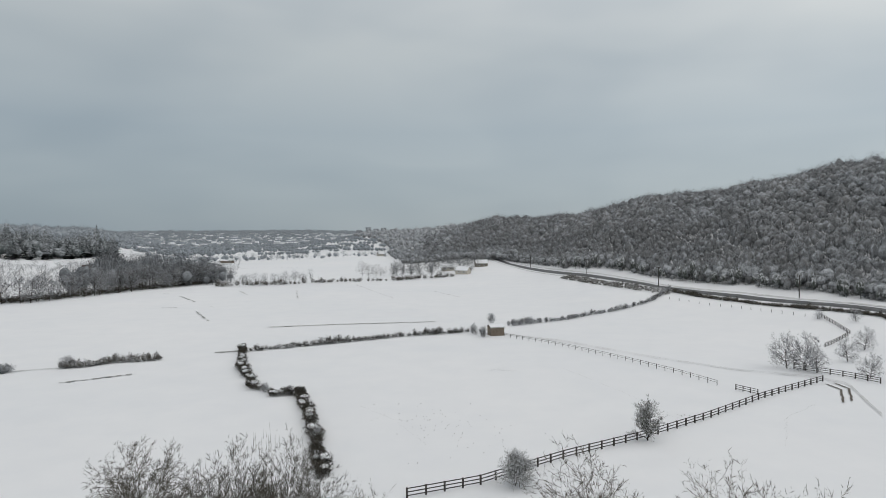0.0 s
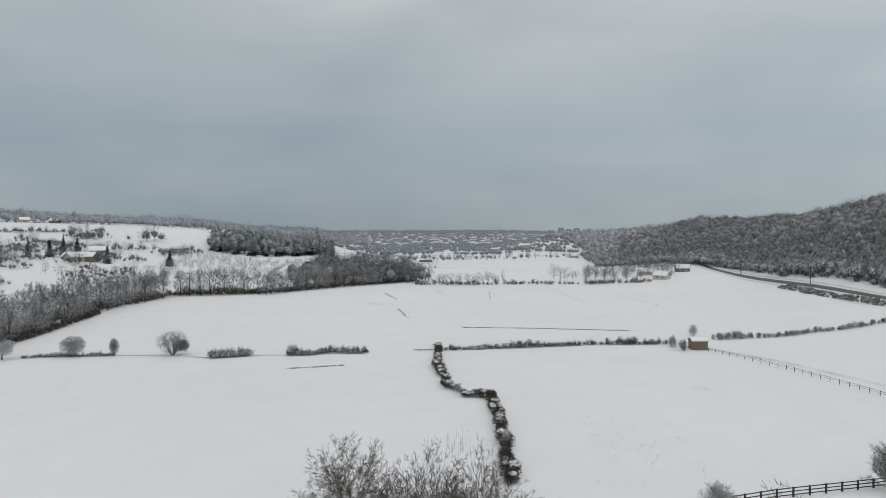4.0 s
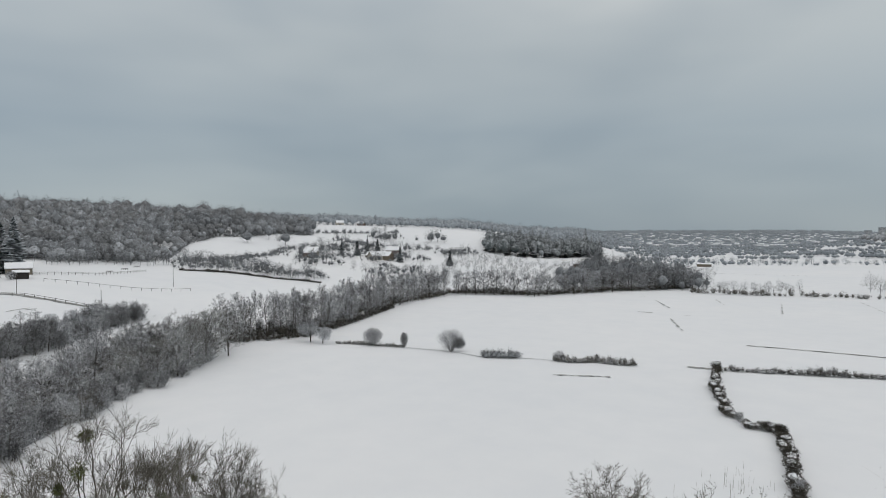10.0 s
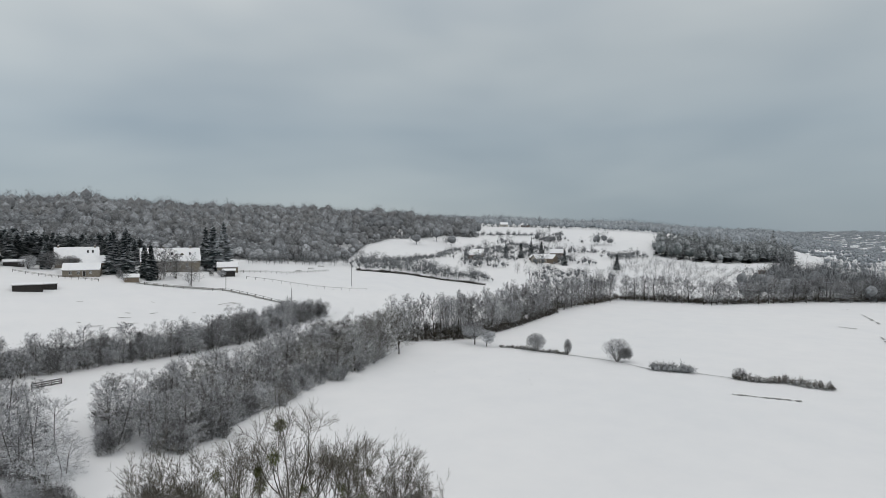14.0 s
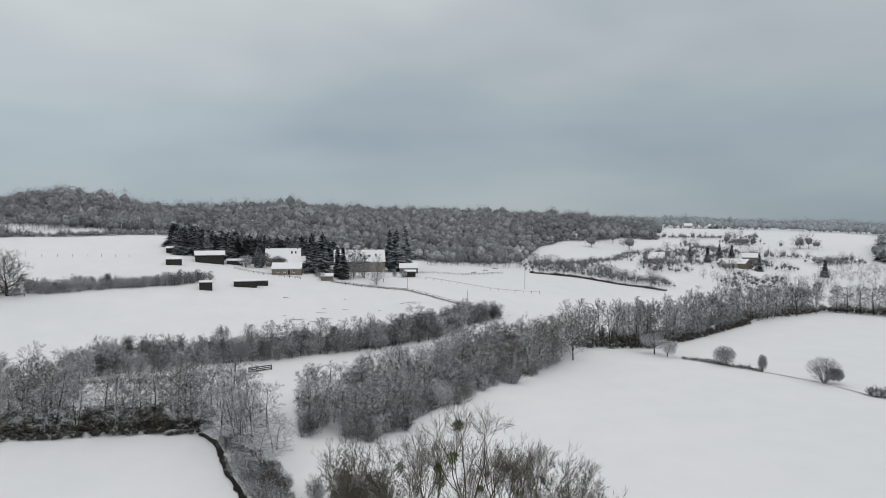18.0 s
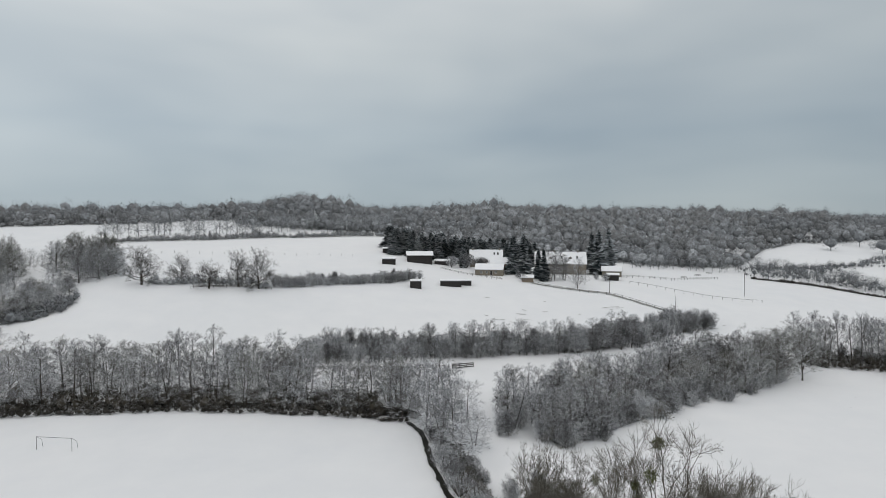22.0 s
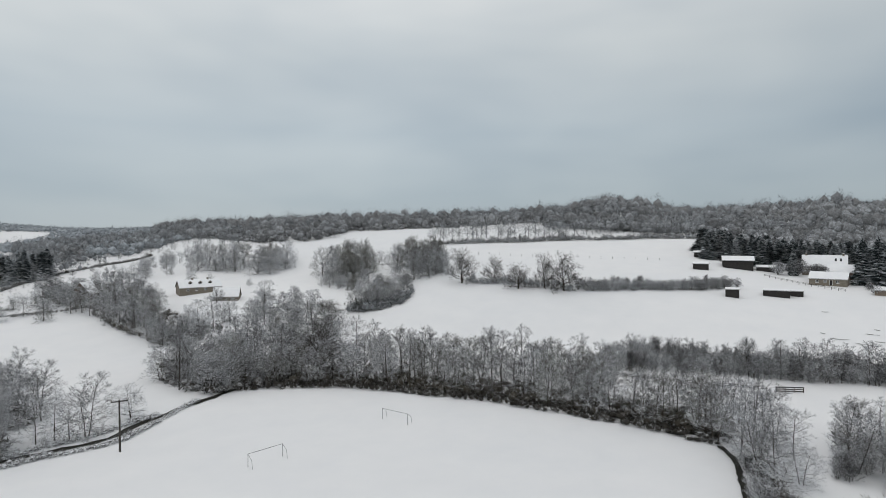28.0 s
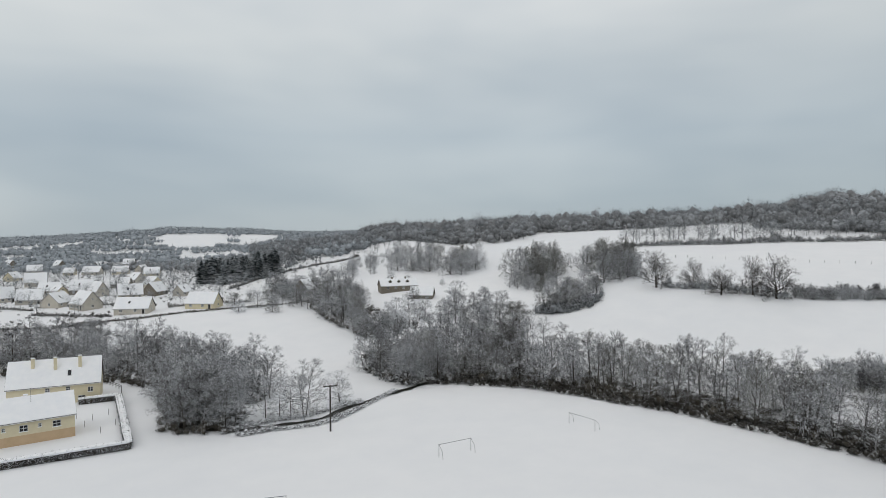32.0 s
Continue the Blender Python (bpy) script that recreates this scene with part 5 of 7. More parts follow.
for i, (line, a0, a1, w) in enumerate(((NEAR_E, -44, 4, 14), (NEAR_N, 55, 112, 22), (NEAR_R, 108, 147, 26))):
    near = tuple((a, d - 3) for a, d in line)
    mass("wood_undergrowth", [(x, y, s * 1.5, t * 1.6) for x, y, s, t in in_sector(rng, a0, a1, near, tuple((a, d + w) for a, d in line), 4.6, 0.8)], FAR_SHRUBS, M_WOODS, "snow-dusted undergrowth along the edge of the wood", "undergrowth", 40 + i)
mass("roadside_wood", [(x, y, s * 0.95, t * 0.9) for x, y, s, t in in_sector(rng, -9, 5, ((-9, 485), (-5, 570), (0, 610), (5, 700)), ((-9, 520), (-5, 640), (0, 720), (5, 850)), 9, 0.85, skip=((2.0, 4.0, 780, 850),))], MIDS, M_WOODS_PALE, "heavily frosted trees beside the road at the foot of the hill", "wood", 29)
mass("roadside_trees", [(x, y, s * 0.8, t * 0.7) for x, y, s, t in in_sector(rng, -5, 8.5, ((-5, 575), (-2, 470), (3, 458), (8.5, 466)), ((-5, 620), (0, 600), (5, 500), (8.5, 474)), 8, 0.7)], BARES, M_WOODS,
     "frosted trees round the roadside houses", "wood", 22)


def tree_row(name, line, width, size, step, label, seed, material=None, variants=None, rows=2, keep=0.9, tall=None):
    r = random.Random(seed)
    spots = [(x, y, size * r.uniform(0.75, 1.25), (tall or size) * r.uniform(0.75, 1.2)) for x, y in belt(r, line, width, step, rows) if r.random() < keep]
    return mass(name, spots, variants or BARES, material or M_WOODS_PALE, label, "hedgerow", seed)


mass("upper_slope_trees", [(x, y, s * 0.75, t * 0.7) for x, y, s, t in in_sector(rng, 139, 160, ((139, 420), (145, 470), (151, 480), (160, 470)), ((139, 640), (150, 560), (160, 610)), 13, 0.75)], BARES, M_WOODS_GREY,
     "scattered frosted trees among the upper pastures", "wood", 21)
mass("ivied_trees", [(x, y, s * 0.42, t * 0.8) for x, y, s, t in in_sector(rng, -42, -9, tuple((a, d - 4) for a, d in NEAR_E), tuple((a, d + 3) for a, d in NEAR_E), 3.6, 0.5)], MIDS, M_IVY, "dark ivy-clad trees at the foot of the wood", "wood", 23)
mass("upper_wood", in_sector(rng, 142, 157, ((142, 640), (146, 600), (150, 560), (154, 540), (157, 560)), ((142, 760), (157, 720)), 9, 0.8), FARS, M_WOODS_GREY, "snow-dusted wood above the hillside orchard", "wood", 24)
mass("upper_wood", in_sector(rng, 152, 168, ((152, 480), (157, 500), (168, 560)), ((152, 560), (160, 640), (168, 640)), 10, 0.6), [v * 0.8 for v in MIDS], M_WOODS, "snow-dusted trees along the village edge", "wood", 25)
T_ROW = "hedgerow of frosted leafless trees between pastures"
for i, (nm, w, sz, st) in enumerate((("hl1", 8, 0.62, 5), ("hl8", 8, 0.6, 5),
                                    ("hedge_n", 5, 0.5, 5), ("hedge_k", 6, 0.5, 6), ("ridge_h", 5, 0.5, 4), ("wb", 12, 0.8, 6), ("tr", 12, 0.7, 5))):
    tree_row("hedgerow", P[nm], w, sz, st, T_ROW, 400 + i)
for x, y in P["fir_h"]:
    plant("spruce", SPRUCES, x, y, 0.62, "dark garden spruce in the hamlet", "spruces in the hamlet", rng=rng)

# ---- belts of trees by the water ----
G_ALDER = "alders along the river"
T_ALDER = "tall leafless alder with snow on its twigs"
FRONT_A = P["beltA"]
for x, y in belt(rng, FRONT_A, 12, 4.0, 1):
    plant("alder", ALDERS if rng.random() < 0.75 else ALDERS_G, x, y, rng.uniform(0.85, 1.15), T_ALDER, G_ALDER, rng=rng, tall=rng.uniform(0.72, 1.02) + 0.22 * noise.noise((x * 0.06, y * 0.06, 1.0)))
for x, y in belt(rng, [(x * 1.08, y * 1.08) for x, y in FRONT_A[:9]], 22, 5.2, 3):
    plant("alder", ALDERS if rng.random() < 0.7 else ALDERS_G, x, y, rng.uniform(0.9, 1.1), T_ALDER, G_ALDER, rng=rng, tall=rng.uniform(0.7, 0.98))
for x, y in belt(rng, P["beltB"], 26, 5.2, 3):
    plant("alder", ALDERS + ALDERS_G, x, y, rng.uniform(0.85, 1.05), T_ALDER, G_ALDER, rng=rng, tall=rng.uniform(0.60, 0.84))
for x, y, s, t in ((-166, 77, 1.35, 1.12), (-171, 83, 1.3, 1.15), (-177, 86, 1.3, 1.12), (-175, 92, 1.15, 1.02), (-184, 92, 1.2, 1.05), (-188, 99, 1.1, 1.0), (-191, 106, 1.0, 0.98), (-160, 70, 1.2, 0.98), (-153, 62, 1.1, 0.9)):
    plant("alder", ALDERS_G, x, y, s, T_ALDER, G_ALDER, rng=rng, tall=t)
for x, y in belt(rng, P["beltC"], 14, 4.6, 2):
    plant("alder", ALDERS, x, y, rng.uniform(0.8, 1.0), T_ALDER, G_ALDER, rng=rng, tall=rng.uniform(0.85, 1.12))
for x, y in belt(rng, P["beltD"], 12, 6.0, 2):
    plant("alder", ALDERS, x, y, rng.uniform(0.85, 1.15), T_ALDER, G_ALDER, rng=rng, tall=rng.uniform(0.8, 1.02))
T_BANK = "dark tangled bramble with a little snow"
for i, (line, w, st, rows) in enumerate((("beltA", 8, 1.5, 3), ("beltC", 5, 1.8, 2), ("woodsW", 8, 1.6, 2), ("woodsW2", 6, 2.2, 2))):
    spots = [(x, y, rng.uniform(0.6, 1.2), rng.uniform(0.5, 1.3)) for x, y in belt(rng, [(a * 0.99, b * 0.99) for a, b in P[line]], w, st, rows)]
    mass("bank_bramble", spots, LOW_SHRUBS, M_BRAMBLE, T_BANK, "bramble", 500 + i)
T_UNDER = "snow-dusted undergrowth and dead stems beneath the trees"
for i, (line, w, rows, mt, k) in enumerate((("beltB", 24, 7, M_HEDGE, 1.35), ("beltA", 14, 5, M_BRAMBLE, 1.1), ("beltC", 14, 5, M_BRAMBLE, 1.1), ("beltD", 14, 4, M_BRAMBLE, 1.2), ("beltM2", 26, 6, M_HEDGE, 1.2), ("woodsW", 16, 5, M_HEDGE, 1.2), ("woodsW2", 26, 6, M_HEDGE, 1.2), ("rowE", 10, 4, M_HEDGE, 0.8), ("rowE2", 14, 4, M_HEDGE, 0.8))):
    spots = [(x, y, k * rng.uniform(0.7, 1.4), k * rng.uniform(0.5, 1.5)) for x, y in belt(rng, [(a * 1.015, b * 1.015) for a, b in P[line]], w, 2.4, rows) if rng.random() < 0.8]
    mass("undergrowth", spots, FAR_SHRUBS, mt, T_UNDER, "undergrowth", 520 + i)
spots = [(x, y, rng.uniform(0.8, 1.5), rng.uniform(0.6, 1.6)) for x, y in belt(rng, P["midwood"][:3], 24, 2.6, 6) if rng.random() < 0.8]
mass("undergrowth", spots, FAR_SHRUBS, M_HEDGE, T_UNDER, "undergrowth", 530)
for line, w in (("rowE", 12), ("rowE2", 16)):
    for x, y in belt(rng, P[line], w, 3.4, 3):
        plant("shrub", SHRUBS, x, y, rng.uniform(1.0, 1.9), "tall leafless shrub dusted with snow beside the lane", "shrubs beside the lane", "shrub", rng)
for x, y in belt(rng, [(-188, -14), (-191, 8), (-196, 36), (-206, 60)], 8, 7, 2):
    plant("alder", ALDERS, x, y, 0.8, "slender leafless tree beside the lane", "trees beside the lane", rng=rng, tall=0.7)
for x, y in belt(rng, P["woodsW"], 16, 3.4, 4):
    plant("sallow", ALDERS_P[:2] + ALDERS[:2], x, y, rng.uniform(0.85, 1.1), "densely frosted leafless tree beside the stream", "trees beside the stream", rng=rng, tall=rng.uniform(0.72, 0.98))
for x, y in belt(rng, P["woodsW2"], 30, 5.6, 4):
    plant("ash_tree", ALDERS_P + ALDERS, x, y, rng.uniform(0.9, 1.05), "densely frosted leafless tree behind the houses", "trees behind the houses", rng=rng, tall=rng.uniform(0.75, 1.0))
for x, y in belt(rng, P["midwood"][:3], 26, 5.6, 4):
    a, d = math.degrees(math.atan2(-x, y)) % 360, math.hypot(x, y)
    low = 138 < a < 147 or 150.5 < a < 154
    if a < 147 and d > 238:
        continue
    plant("leafless_tree", ALDERS_G + ALDERS + ALDERS_P[:2], x, y, rng.uniform(0.8, 1.05), "leafless tree with snowy twigs below the pasture", "trees below the pasture", rng=rng, tall=rng.uniform(0.45, 0.62) if low else rng.uniform(0.6, 0.88))
for x, y in belt(rng, P["midwood"][2:], 16, 6.5, 2):
    plant("leafless_tree", ALDERS_P, x, y, rng.uniform(0.7, 1.0), "leafless tree with snowy twigs below the pasture", "trees below the pasture", rng=rng, tall=rng.uniform(0.55, 0.75))
for x, y, s, t in in_sector(rng, 130.5, 137, ((130.5, 215), (133, 200), (137, 195)), ((130.5, 235), (133, 258), (137, 262)), 7.5, 0.75):
    plant("leafless_tree", ALDERS_G + ALDERS[:3], x, y, 0.95 * s, "grey-brown leafless tree in the dip below the pasture", "trees in the dip", rng=rng, tall=0.62 * t)
for x, y in belt(rng, P["beltM2"], 30, 6.2, 4):
    plant("leafless_tree", ALDERS + ALDERS_P, x, y, rng.uniform(0.85, 1.05), "leafless tree with snowy twigs beside the river bend", "trees beside the river bend", rng=rng, tall=rng.uniform(0.68, 0.95))
for x, y, s, t in ((-122, -4.5, 0.9, 0.78), (-117, -4.5, 1.0, 0.72), (-112, -2.5, 1.0, 0.66), (-107, -2.0, 0.95, 0.55), (-116, 1.5, 0.8, 0.62), (-127, -9, 0.9, 0.95), (-131, -7, 0.9, 1.0), (-134, -3, 0.85, 0.85), (-128, 0, 0.8, 0.75)):
    plant("sallow", ALDERS_P + ALDERS[:3], x, y - 1.6, s, "frosted leafless tree leaning over the stream", "trees over the stream", rng=rng, tall=t)
for x, y, s, t in ((-127, 8, 0.95, 0.74), (-121, 13, 0.9, 0.66), (-130, 12, 1.0, 0.8), (-125, 17, 1.0, 0.76), (-134, 7, 0.95, 0.76), (-131, 18, 1.0, 0.82), (-119, 19, 0.85, 0.62), (-127, 24, 1.0, 0.78), (-122, 25, 0.9, 0.7), (-133, 27, 1.0, 0.8)):
    plant("alder", ALDERS, x, y, s, T_ALDER, G_ALDER, rng=rng, tall=t)
for x, y, s in ((-113, -4.5, 0.7), (-108, -4.0, 0.8), (-103, -2.8, 0.85), (-98, -1.2, 0.8), (-93, 0.0, 0.75), (-101, 1.5, 0.7), (-96, 3.0, 0.7), (-89, 2.5, 0.75), (-84, 4, 0.7), (-118, -6.6, 0.6)):
    plant("round_bush", WHITE_BUSHES + BUSHES, x, y - 2.2, s, "frosted brown bush hanging over the stream", "bushes over the stream", "shrub", rng)
mass("bank_bramble", [(x, y, rng.uniform(0.7, 1.2), rng.uniform(0.7, 1.3)) for x, y in belt(rng, [(-122, -8.0), (-112.5, -6.2), (-104.5, -4.4), (-93.3, -1.4), (-86, 1.1)], 3, 1.0, 3)], LOW_SHRUBS, M_BRAMBLE, T_BANK, "bramble", 510)
for x, y in belt(rng, [(-142, -30), (-144, -16), (-146, -6)], 6, 4.5, 2):
    plant("alder", ALDERS_P + ALDERS, x, y, 0.85, T_ALDER, G_ALDER, rng=rng, tall=rng.uniform(0.6, 0.85))
for x, y in ((-92, 6), (-88, 9), (-96, 10)):
    plant("shrub", SHRUBS, x, y, 1.0, "pale frosted shrub at the bend of the stream", "shrubs at the bend", "shrub", rng)
x, y = P["bigtree"][0]
plant("oak", OAKS, x * 1.08, y * 1.08, 1.25, "great spreading leafless tree above the river", rng=rng, tall=1.38)
for (x, y), s, t in zip(P["poplar"], (1.05, 0.9, 0.8, 0.85, 0.8), (1.0, 0.72, 0.62, 0.7, 0.6)):
    plant("poplar", ALDERS_P, x, y, s, "slender frosted tree on the stream bank", "trees on the stream bank", rng=rng, tall=t)
for nm, w in (("copse3", 22), ("copse4", 24), ("copseI", 22), ("copseI2", 16), ("copse2", 22)):
    for x, y in belt(rng, P[nm], w, 6.8, 2):
        plant("ivied_tree", COPSE, x, y, rng.uniform(1.3, 1.65), "ivied grey-green tree in a copse on the slope", "ivied trees on the slope", rng=rng, tall=rng.uniform(0.8, 1.2) * (1.6 if nm == "copseI" else 1.3))
for x, y, s, t in in_sector(rng, 144, 153, 385, 470, 15, 0.6):
    plant("fruit_tree", ORCHARD, x, y, 0.55 * s, "small frosted fruit tree on the hillside orchard", "fruit trees on the hillside", rng=rng)
for x, y, s, t in in_sector(rng, 139.5, 152, ((139.5, 300), (146, 325), (152, 330)), 390, 17, 0.55):
    plant("fruit_tree", ORCHARD, x, y, 0.62 * s, "small frosted fruit tree on the hillside orchard", "fruit trees on the hillside", rng=rng)
x, y = polar(142.3, 283)
plant("fruit_tree", ORCHARD, x, y, 0.9, "frosted fruit tree below the half-timbered house", rng=rng)

for x, y, s, t in in_sector(rng, 134, 142, ((134, 225), (139, 215), (142, 222)), ((134, 262), (138, 270), (139.5, 250), (142, 232)), 7.5, 0.8):
    plant("leafless_tree", ALDERS_P + COPSE, x, y, s * 0.75, "frosted leafless tree on the slope below the house", "trees on the slope", rng=rng, tall=t * 0.7)
for a0, a1, near, far, step, keep, stock, k, t0 in (
        (136.8, 140.2, 243, 262, 6.0, 0.65, ALDERS_P, 0.9, 1.08), (133.0, 136.6, 258, 280, 7.0, 0.5, ALDERS_P + COPSE[:2], 0.8, 0.62),
        (125.6, 131.2, 250, 264, 5.5, 0.8, SHRUBS + COPSE, 0.9, 0.7), (122.6, 126.8, 278, 300, 7.0, 0.9, COPSE, 1.1, 1.3),
        (143.8, 148.0, 372, 420, 10.0, 0.7, ALDERS_P, 0.75, 0.75), (153.9, 158.6, 276, 320, 7.0, 0.8, COPSE + ALDERS_P, 0.9, 0.6)):
    for x, y, s, t in in_sector(rng, a0, a1, near, far, step, keep):
        plant("leafless_tree", stock, x, y, k * s, "frosted leafless tree on the slope about the houses", "trees about the houses", rng=rng, tall=t0 * t)
for x, y in belt(rng, P["hollow"], 14, 5.0, 3):
    plant("leafless_tree", COPSE + ALDERS_P[:2], x, y, rng.uniform(0.5, 0.8), "scrubby frosted tree in the hollow below the pasture", "trees in the hollow", rng=rng, tall=rng.uniform(0.45, 0.75))

for az, d, k in ((66.6, 196, 1.0), (64.6, 201, 0.95), (67.9, 192, 0.8)):
    plant("oak", OAKS, *polar(az, d), k, "leafless round-crowned tree behind the alders", "oaks behind the alders", rng=rng, tall=k * 1.15)

for x, y in belt(rng, [(a * 0.99, b * 0.99) for a, b in P["beltB"]], 4, 2.0, 2):
    plant("shrub", SHRUBS, x, y, rng.uniform(0.7, 1.5), "leafless shrub at the foot of the alders", "shrubs at the foot of the alders", "shrub", rng)

for x, y in ((-166, 77), (-160, 70), (-153, 62), (-171, 83), (-149, 55), (-146, 50), (-142, 45), (-137, 40), (-132, 34), (-127, 8), (-121, 13), (-119, 19), (-122, 25), (-117, 16), (-124, 6)):
    for k in range(3):
        a = rng.uniform(0, 6.28)
        plant("shrub", SHRUBS, x + 1.8 * math.cos(a), y + 1.8 * math.sin(a), rng.uniform(0.75, 1.35), "leafless shrub at the foot of the alders", "shrubs at the foot of the alders", "shrub", rng)

# ---- trees in the foreground ----
T_FAN = "leafless willow with dark bare upright branches"
FAN_A, FAN_B = FANS[:3], FANS[3:]
for stock, az, d, s, t in ((DOMES, 27.3, 60, 0.95, 1.12), (FAN_A, 21.6, 58, 0.8, 1.08), (FAN_A, 19.0, 57, 0.8, 1.10), (FAN_A, 16.5, 57, 0.85, 1.12), (FAN_A, 13.8, 56, 0.75, 1.08), (FAN_A, 9.3, 54, 0.7, 0.84),
                           (FAN_A, -11.2, 52, 1.6, 1.14), (FAN_A, -23.0, 51, 1.2, 1.12), (FAN_A, -28.2, 50, 0.8, 1.08), (FAN_A, 37, 52, 0.8, 0.74),
                           (FAN_B, 73.3, 72, 0.95, 1.46), (FAN_B, 76.8, 72, 0.8, 1.16), (FAN_B, 69.0, 69, 0.85, 1.16), (FAN_B, 66, 67, 0.8, 1.2), (DOMES, 62.5, 66, 0.8, 1.12), (FAN_A, 80.5, 72, 0.8, 1.14), (FAN_A, 83.2, 71, 0.9, 1.2),
                           (FAN_A, 59, 64, 0.6, 0.92)):
    x, y = polar(az, d)
    plant("willow", stock, x, y, (0.35 * s + 0.65 * t) * 0.92, T_FAN, "willows in the foreground", rng=rng, tall=t)

# ---- single trees and hedges in the meadows ----
T_OAK = "leafless hedgerow oak with snow along its branches"
for (x, y), s, t in zip(P["oaks"], (1.3, 0.95, 1.0, 0.95, 1.3), (1.25, 0.95, 0.9, 1.2, 1.3)):
    plant("oak", OAKS, x, y, s, T_OAK, "oaks in the hedgerow", rng=rng, tall=t)
for (x, y), s in zip(P["orch"], (1.05, 1.1, 0.75, 0.75, 0.7, 0.8, 0.55, 0.45)):
    plant("fruit_tree", ORCHARD, x, y, s, "frosted fruit tree in the paddock", "fruit trees in the paddock", rng=rng)
x, y = P["lone"][0]
plant("young_oak", LONE[:1], x, y, 0.95, "small leafless tree beside the paddock fence", rng=rng)
x, y = polar(-5.8, 82)
plant("thorn_bush", LONE[1:], x, y, 1.2, "dense olive-grey thorn bush beside the fence", category="shrub", rng=rng, tall=0.85)
for (x, y), s, t, stock in zip([(-176.5, 123.0), (-171.5, 124.5)] + P["bushes"][2:], (1.35, 1.1, 1.15, 0.45, 1.45), (1.5, 1.15, 1.15, 1.0, 1.4), (HAWTHORNS, HAWTHORNS, BUSHES, BUSHES, BUSHES)):
    plant("round_bush", stock, x, y, s, "rounded leafless bush dusted with snow in the meadow", "round bushes in the meadow", "shrub", rng, t)
for (x, y) in P["bush_s"]:
    plant("shrub", SHRUBS, x, y, 0.9, "leafless shrub beside the field shelter", "shrubs beside the shelter", "shrub", rng)


def hedge(name, line, width, size, step, material, label, seed, rows=2, keep=1.0, variants=None):
    r = random.Random(seed)
    spots = []
    for x, y, h in along(line, step):
        swell = 0.75 + 0.6 * abs(noise.noise((x * 0.11, y * 0.11, seed)))
        for k in range(rows):
            if r.random() < keep:
                o = (k + 0.5) / rows * width - width / 2
                sz = size * swell
                spots.append((x + math.sin(h) * o + r.uniform(-.4, .4) * size, y - math.cos(h) * o + r.uniform(-.4, .4) * size, sz * r.uniform(0.6, 1.2), sz * r.uniform(0.55, 1.4)))
    return mass(name, spots, variants or FAR_SHRUBS, material, label, "hedge", seed, kind="")


winding = root("hedge", Matrix.Identity(4), "winding hedge of black bramble clumps with white snow caps", "hedge")
CLUMPS = [bush_meshes("bramble_clump", 260 + i, 1.9, 1.15, 420, M_HEDGE, 0.09, 0.42, 1, 0.0) for i in range(4)]
DARK_CLUMPS = [bush_meshes("bramble_clump", 264 + i, 1.9, 1.15, 420, M_BRAMBLE, 0.09, 0.42, 1, 0.0) for i in range(3)]
bm = bmesh.new()
bmesh.ops.create_icosphere(bm, subdivisions=3, radius=1.0)
for v in bm.verts:
    k = 0.72 + 0.55 * noise.noise(v.co * 2.3)
    v.co = Vector((v.co.x * k, v.co.y * k, 1.42 + 0.42 * v.co.z * k + 0.12 * noise.noise(v.co * 6.0)))
CAP = bpy.data.meshes.new("snow_cap")
bm.to_mesh(CAP)
bm.free()
CAP.materials.append(M_ROOFSNOW)
for x, y, h in along(P["hedge_w"], 0.75):
    o = rng.uniform(-0.55, 0.55)
    if noise.noise((x * 0.25, y * 0.25, 4.0)) > 0.42:
        continue
    stock = DARK_CLUMPS if rng.random() < 0.5 else CLUMPS
    k = rng.uniform(0.5, 1.05)
    m = Matrix.LocRotScale((x + math.sin(h) * o, y - math.cos(h) * o, ground(x, y)), Euler((0, 0, rng.uniform(0, 6.28))), (k * 1.1, k * 1.1, k * rng.uniform(0.7, 1.25)))
    cl = part("clump", rng.choice(stock)[1], None, winding, m=m)
    if rng.random() < 0.5:
        part("snow_cap", CAP, None, cl, m=Matrix.Diagonal((0.8, 0.8, 1.0, 1.0)))
hedge("hedge", P["hedge_f"], 1.2, 1.0, 1.3, M_HEDGE, "clipped row of snow-dusted hedge bushes", 22, variants=LOW_SHRUBS, keep=0.85)
for x, y, h in along(P["hedge_e"], 1.5, 0.5, rng):
    k = 0.42 + 0.5 * abs(noise.noise((x * 0.09, y * 0.09, 3.0)))
    plant("hedge_shrub", SHRUBS, x, y, k * rng.uniform(0.85, 1.2), "leafless hedge shrub dusted with snow at the paddock edge", "hedge shrubs at the paddock", "shrub", rng, k * rng.uniform(0.7, 1.1))
hedge("hedge", P["road_low"] + [(150, 165), (165, 100)], 1.8, 0.8, 0.9, M_BRAMBLE, "low dark hedge below the road", 24, variants=LOW_SHRUBS)
hedge("hedge", P["road_scrub"], 8.0, 0.9, 1.6, M_HEDGE, "snowy scrub on the bank below the road", 37, rows=4, variants=LOW_SHRUBS, keep=0.7)
hedge("hedge", P["field_top"] + [(-425, -40)], 4.0, 1.4, 2.2, M_WOODS, "hedge along the top of the pasture", 38)
for i in range(8):
    hedge("hedge", P["gh%d" % (i + 1)], 1.6, 0.75, 1.4, M_HEDGE, "dark snow-capped garden hedge in the village", 50 + i, variants=LOW_SHRUBS)
hedge("hedge", P["bankL"], 2.2, 0.55, 0.9, M_TWIG_PALE, "snow-capped plants along the stream bank", 60, variants=LOW_SHRUBS)
hedge("hedge", P["bankR"], 1.8, 0.5, 0.9, M_TWIG_PALE, "snow-capped plants along the stream bank", 61, variants=LOW_SHRUBS)
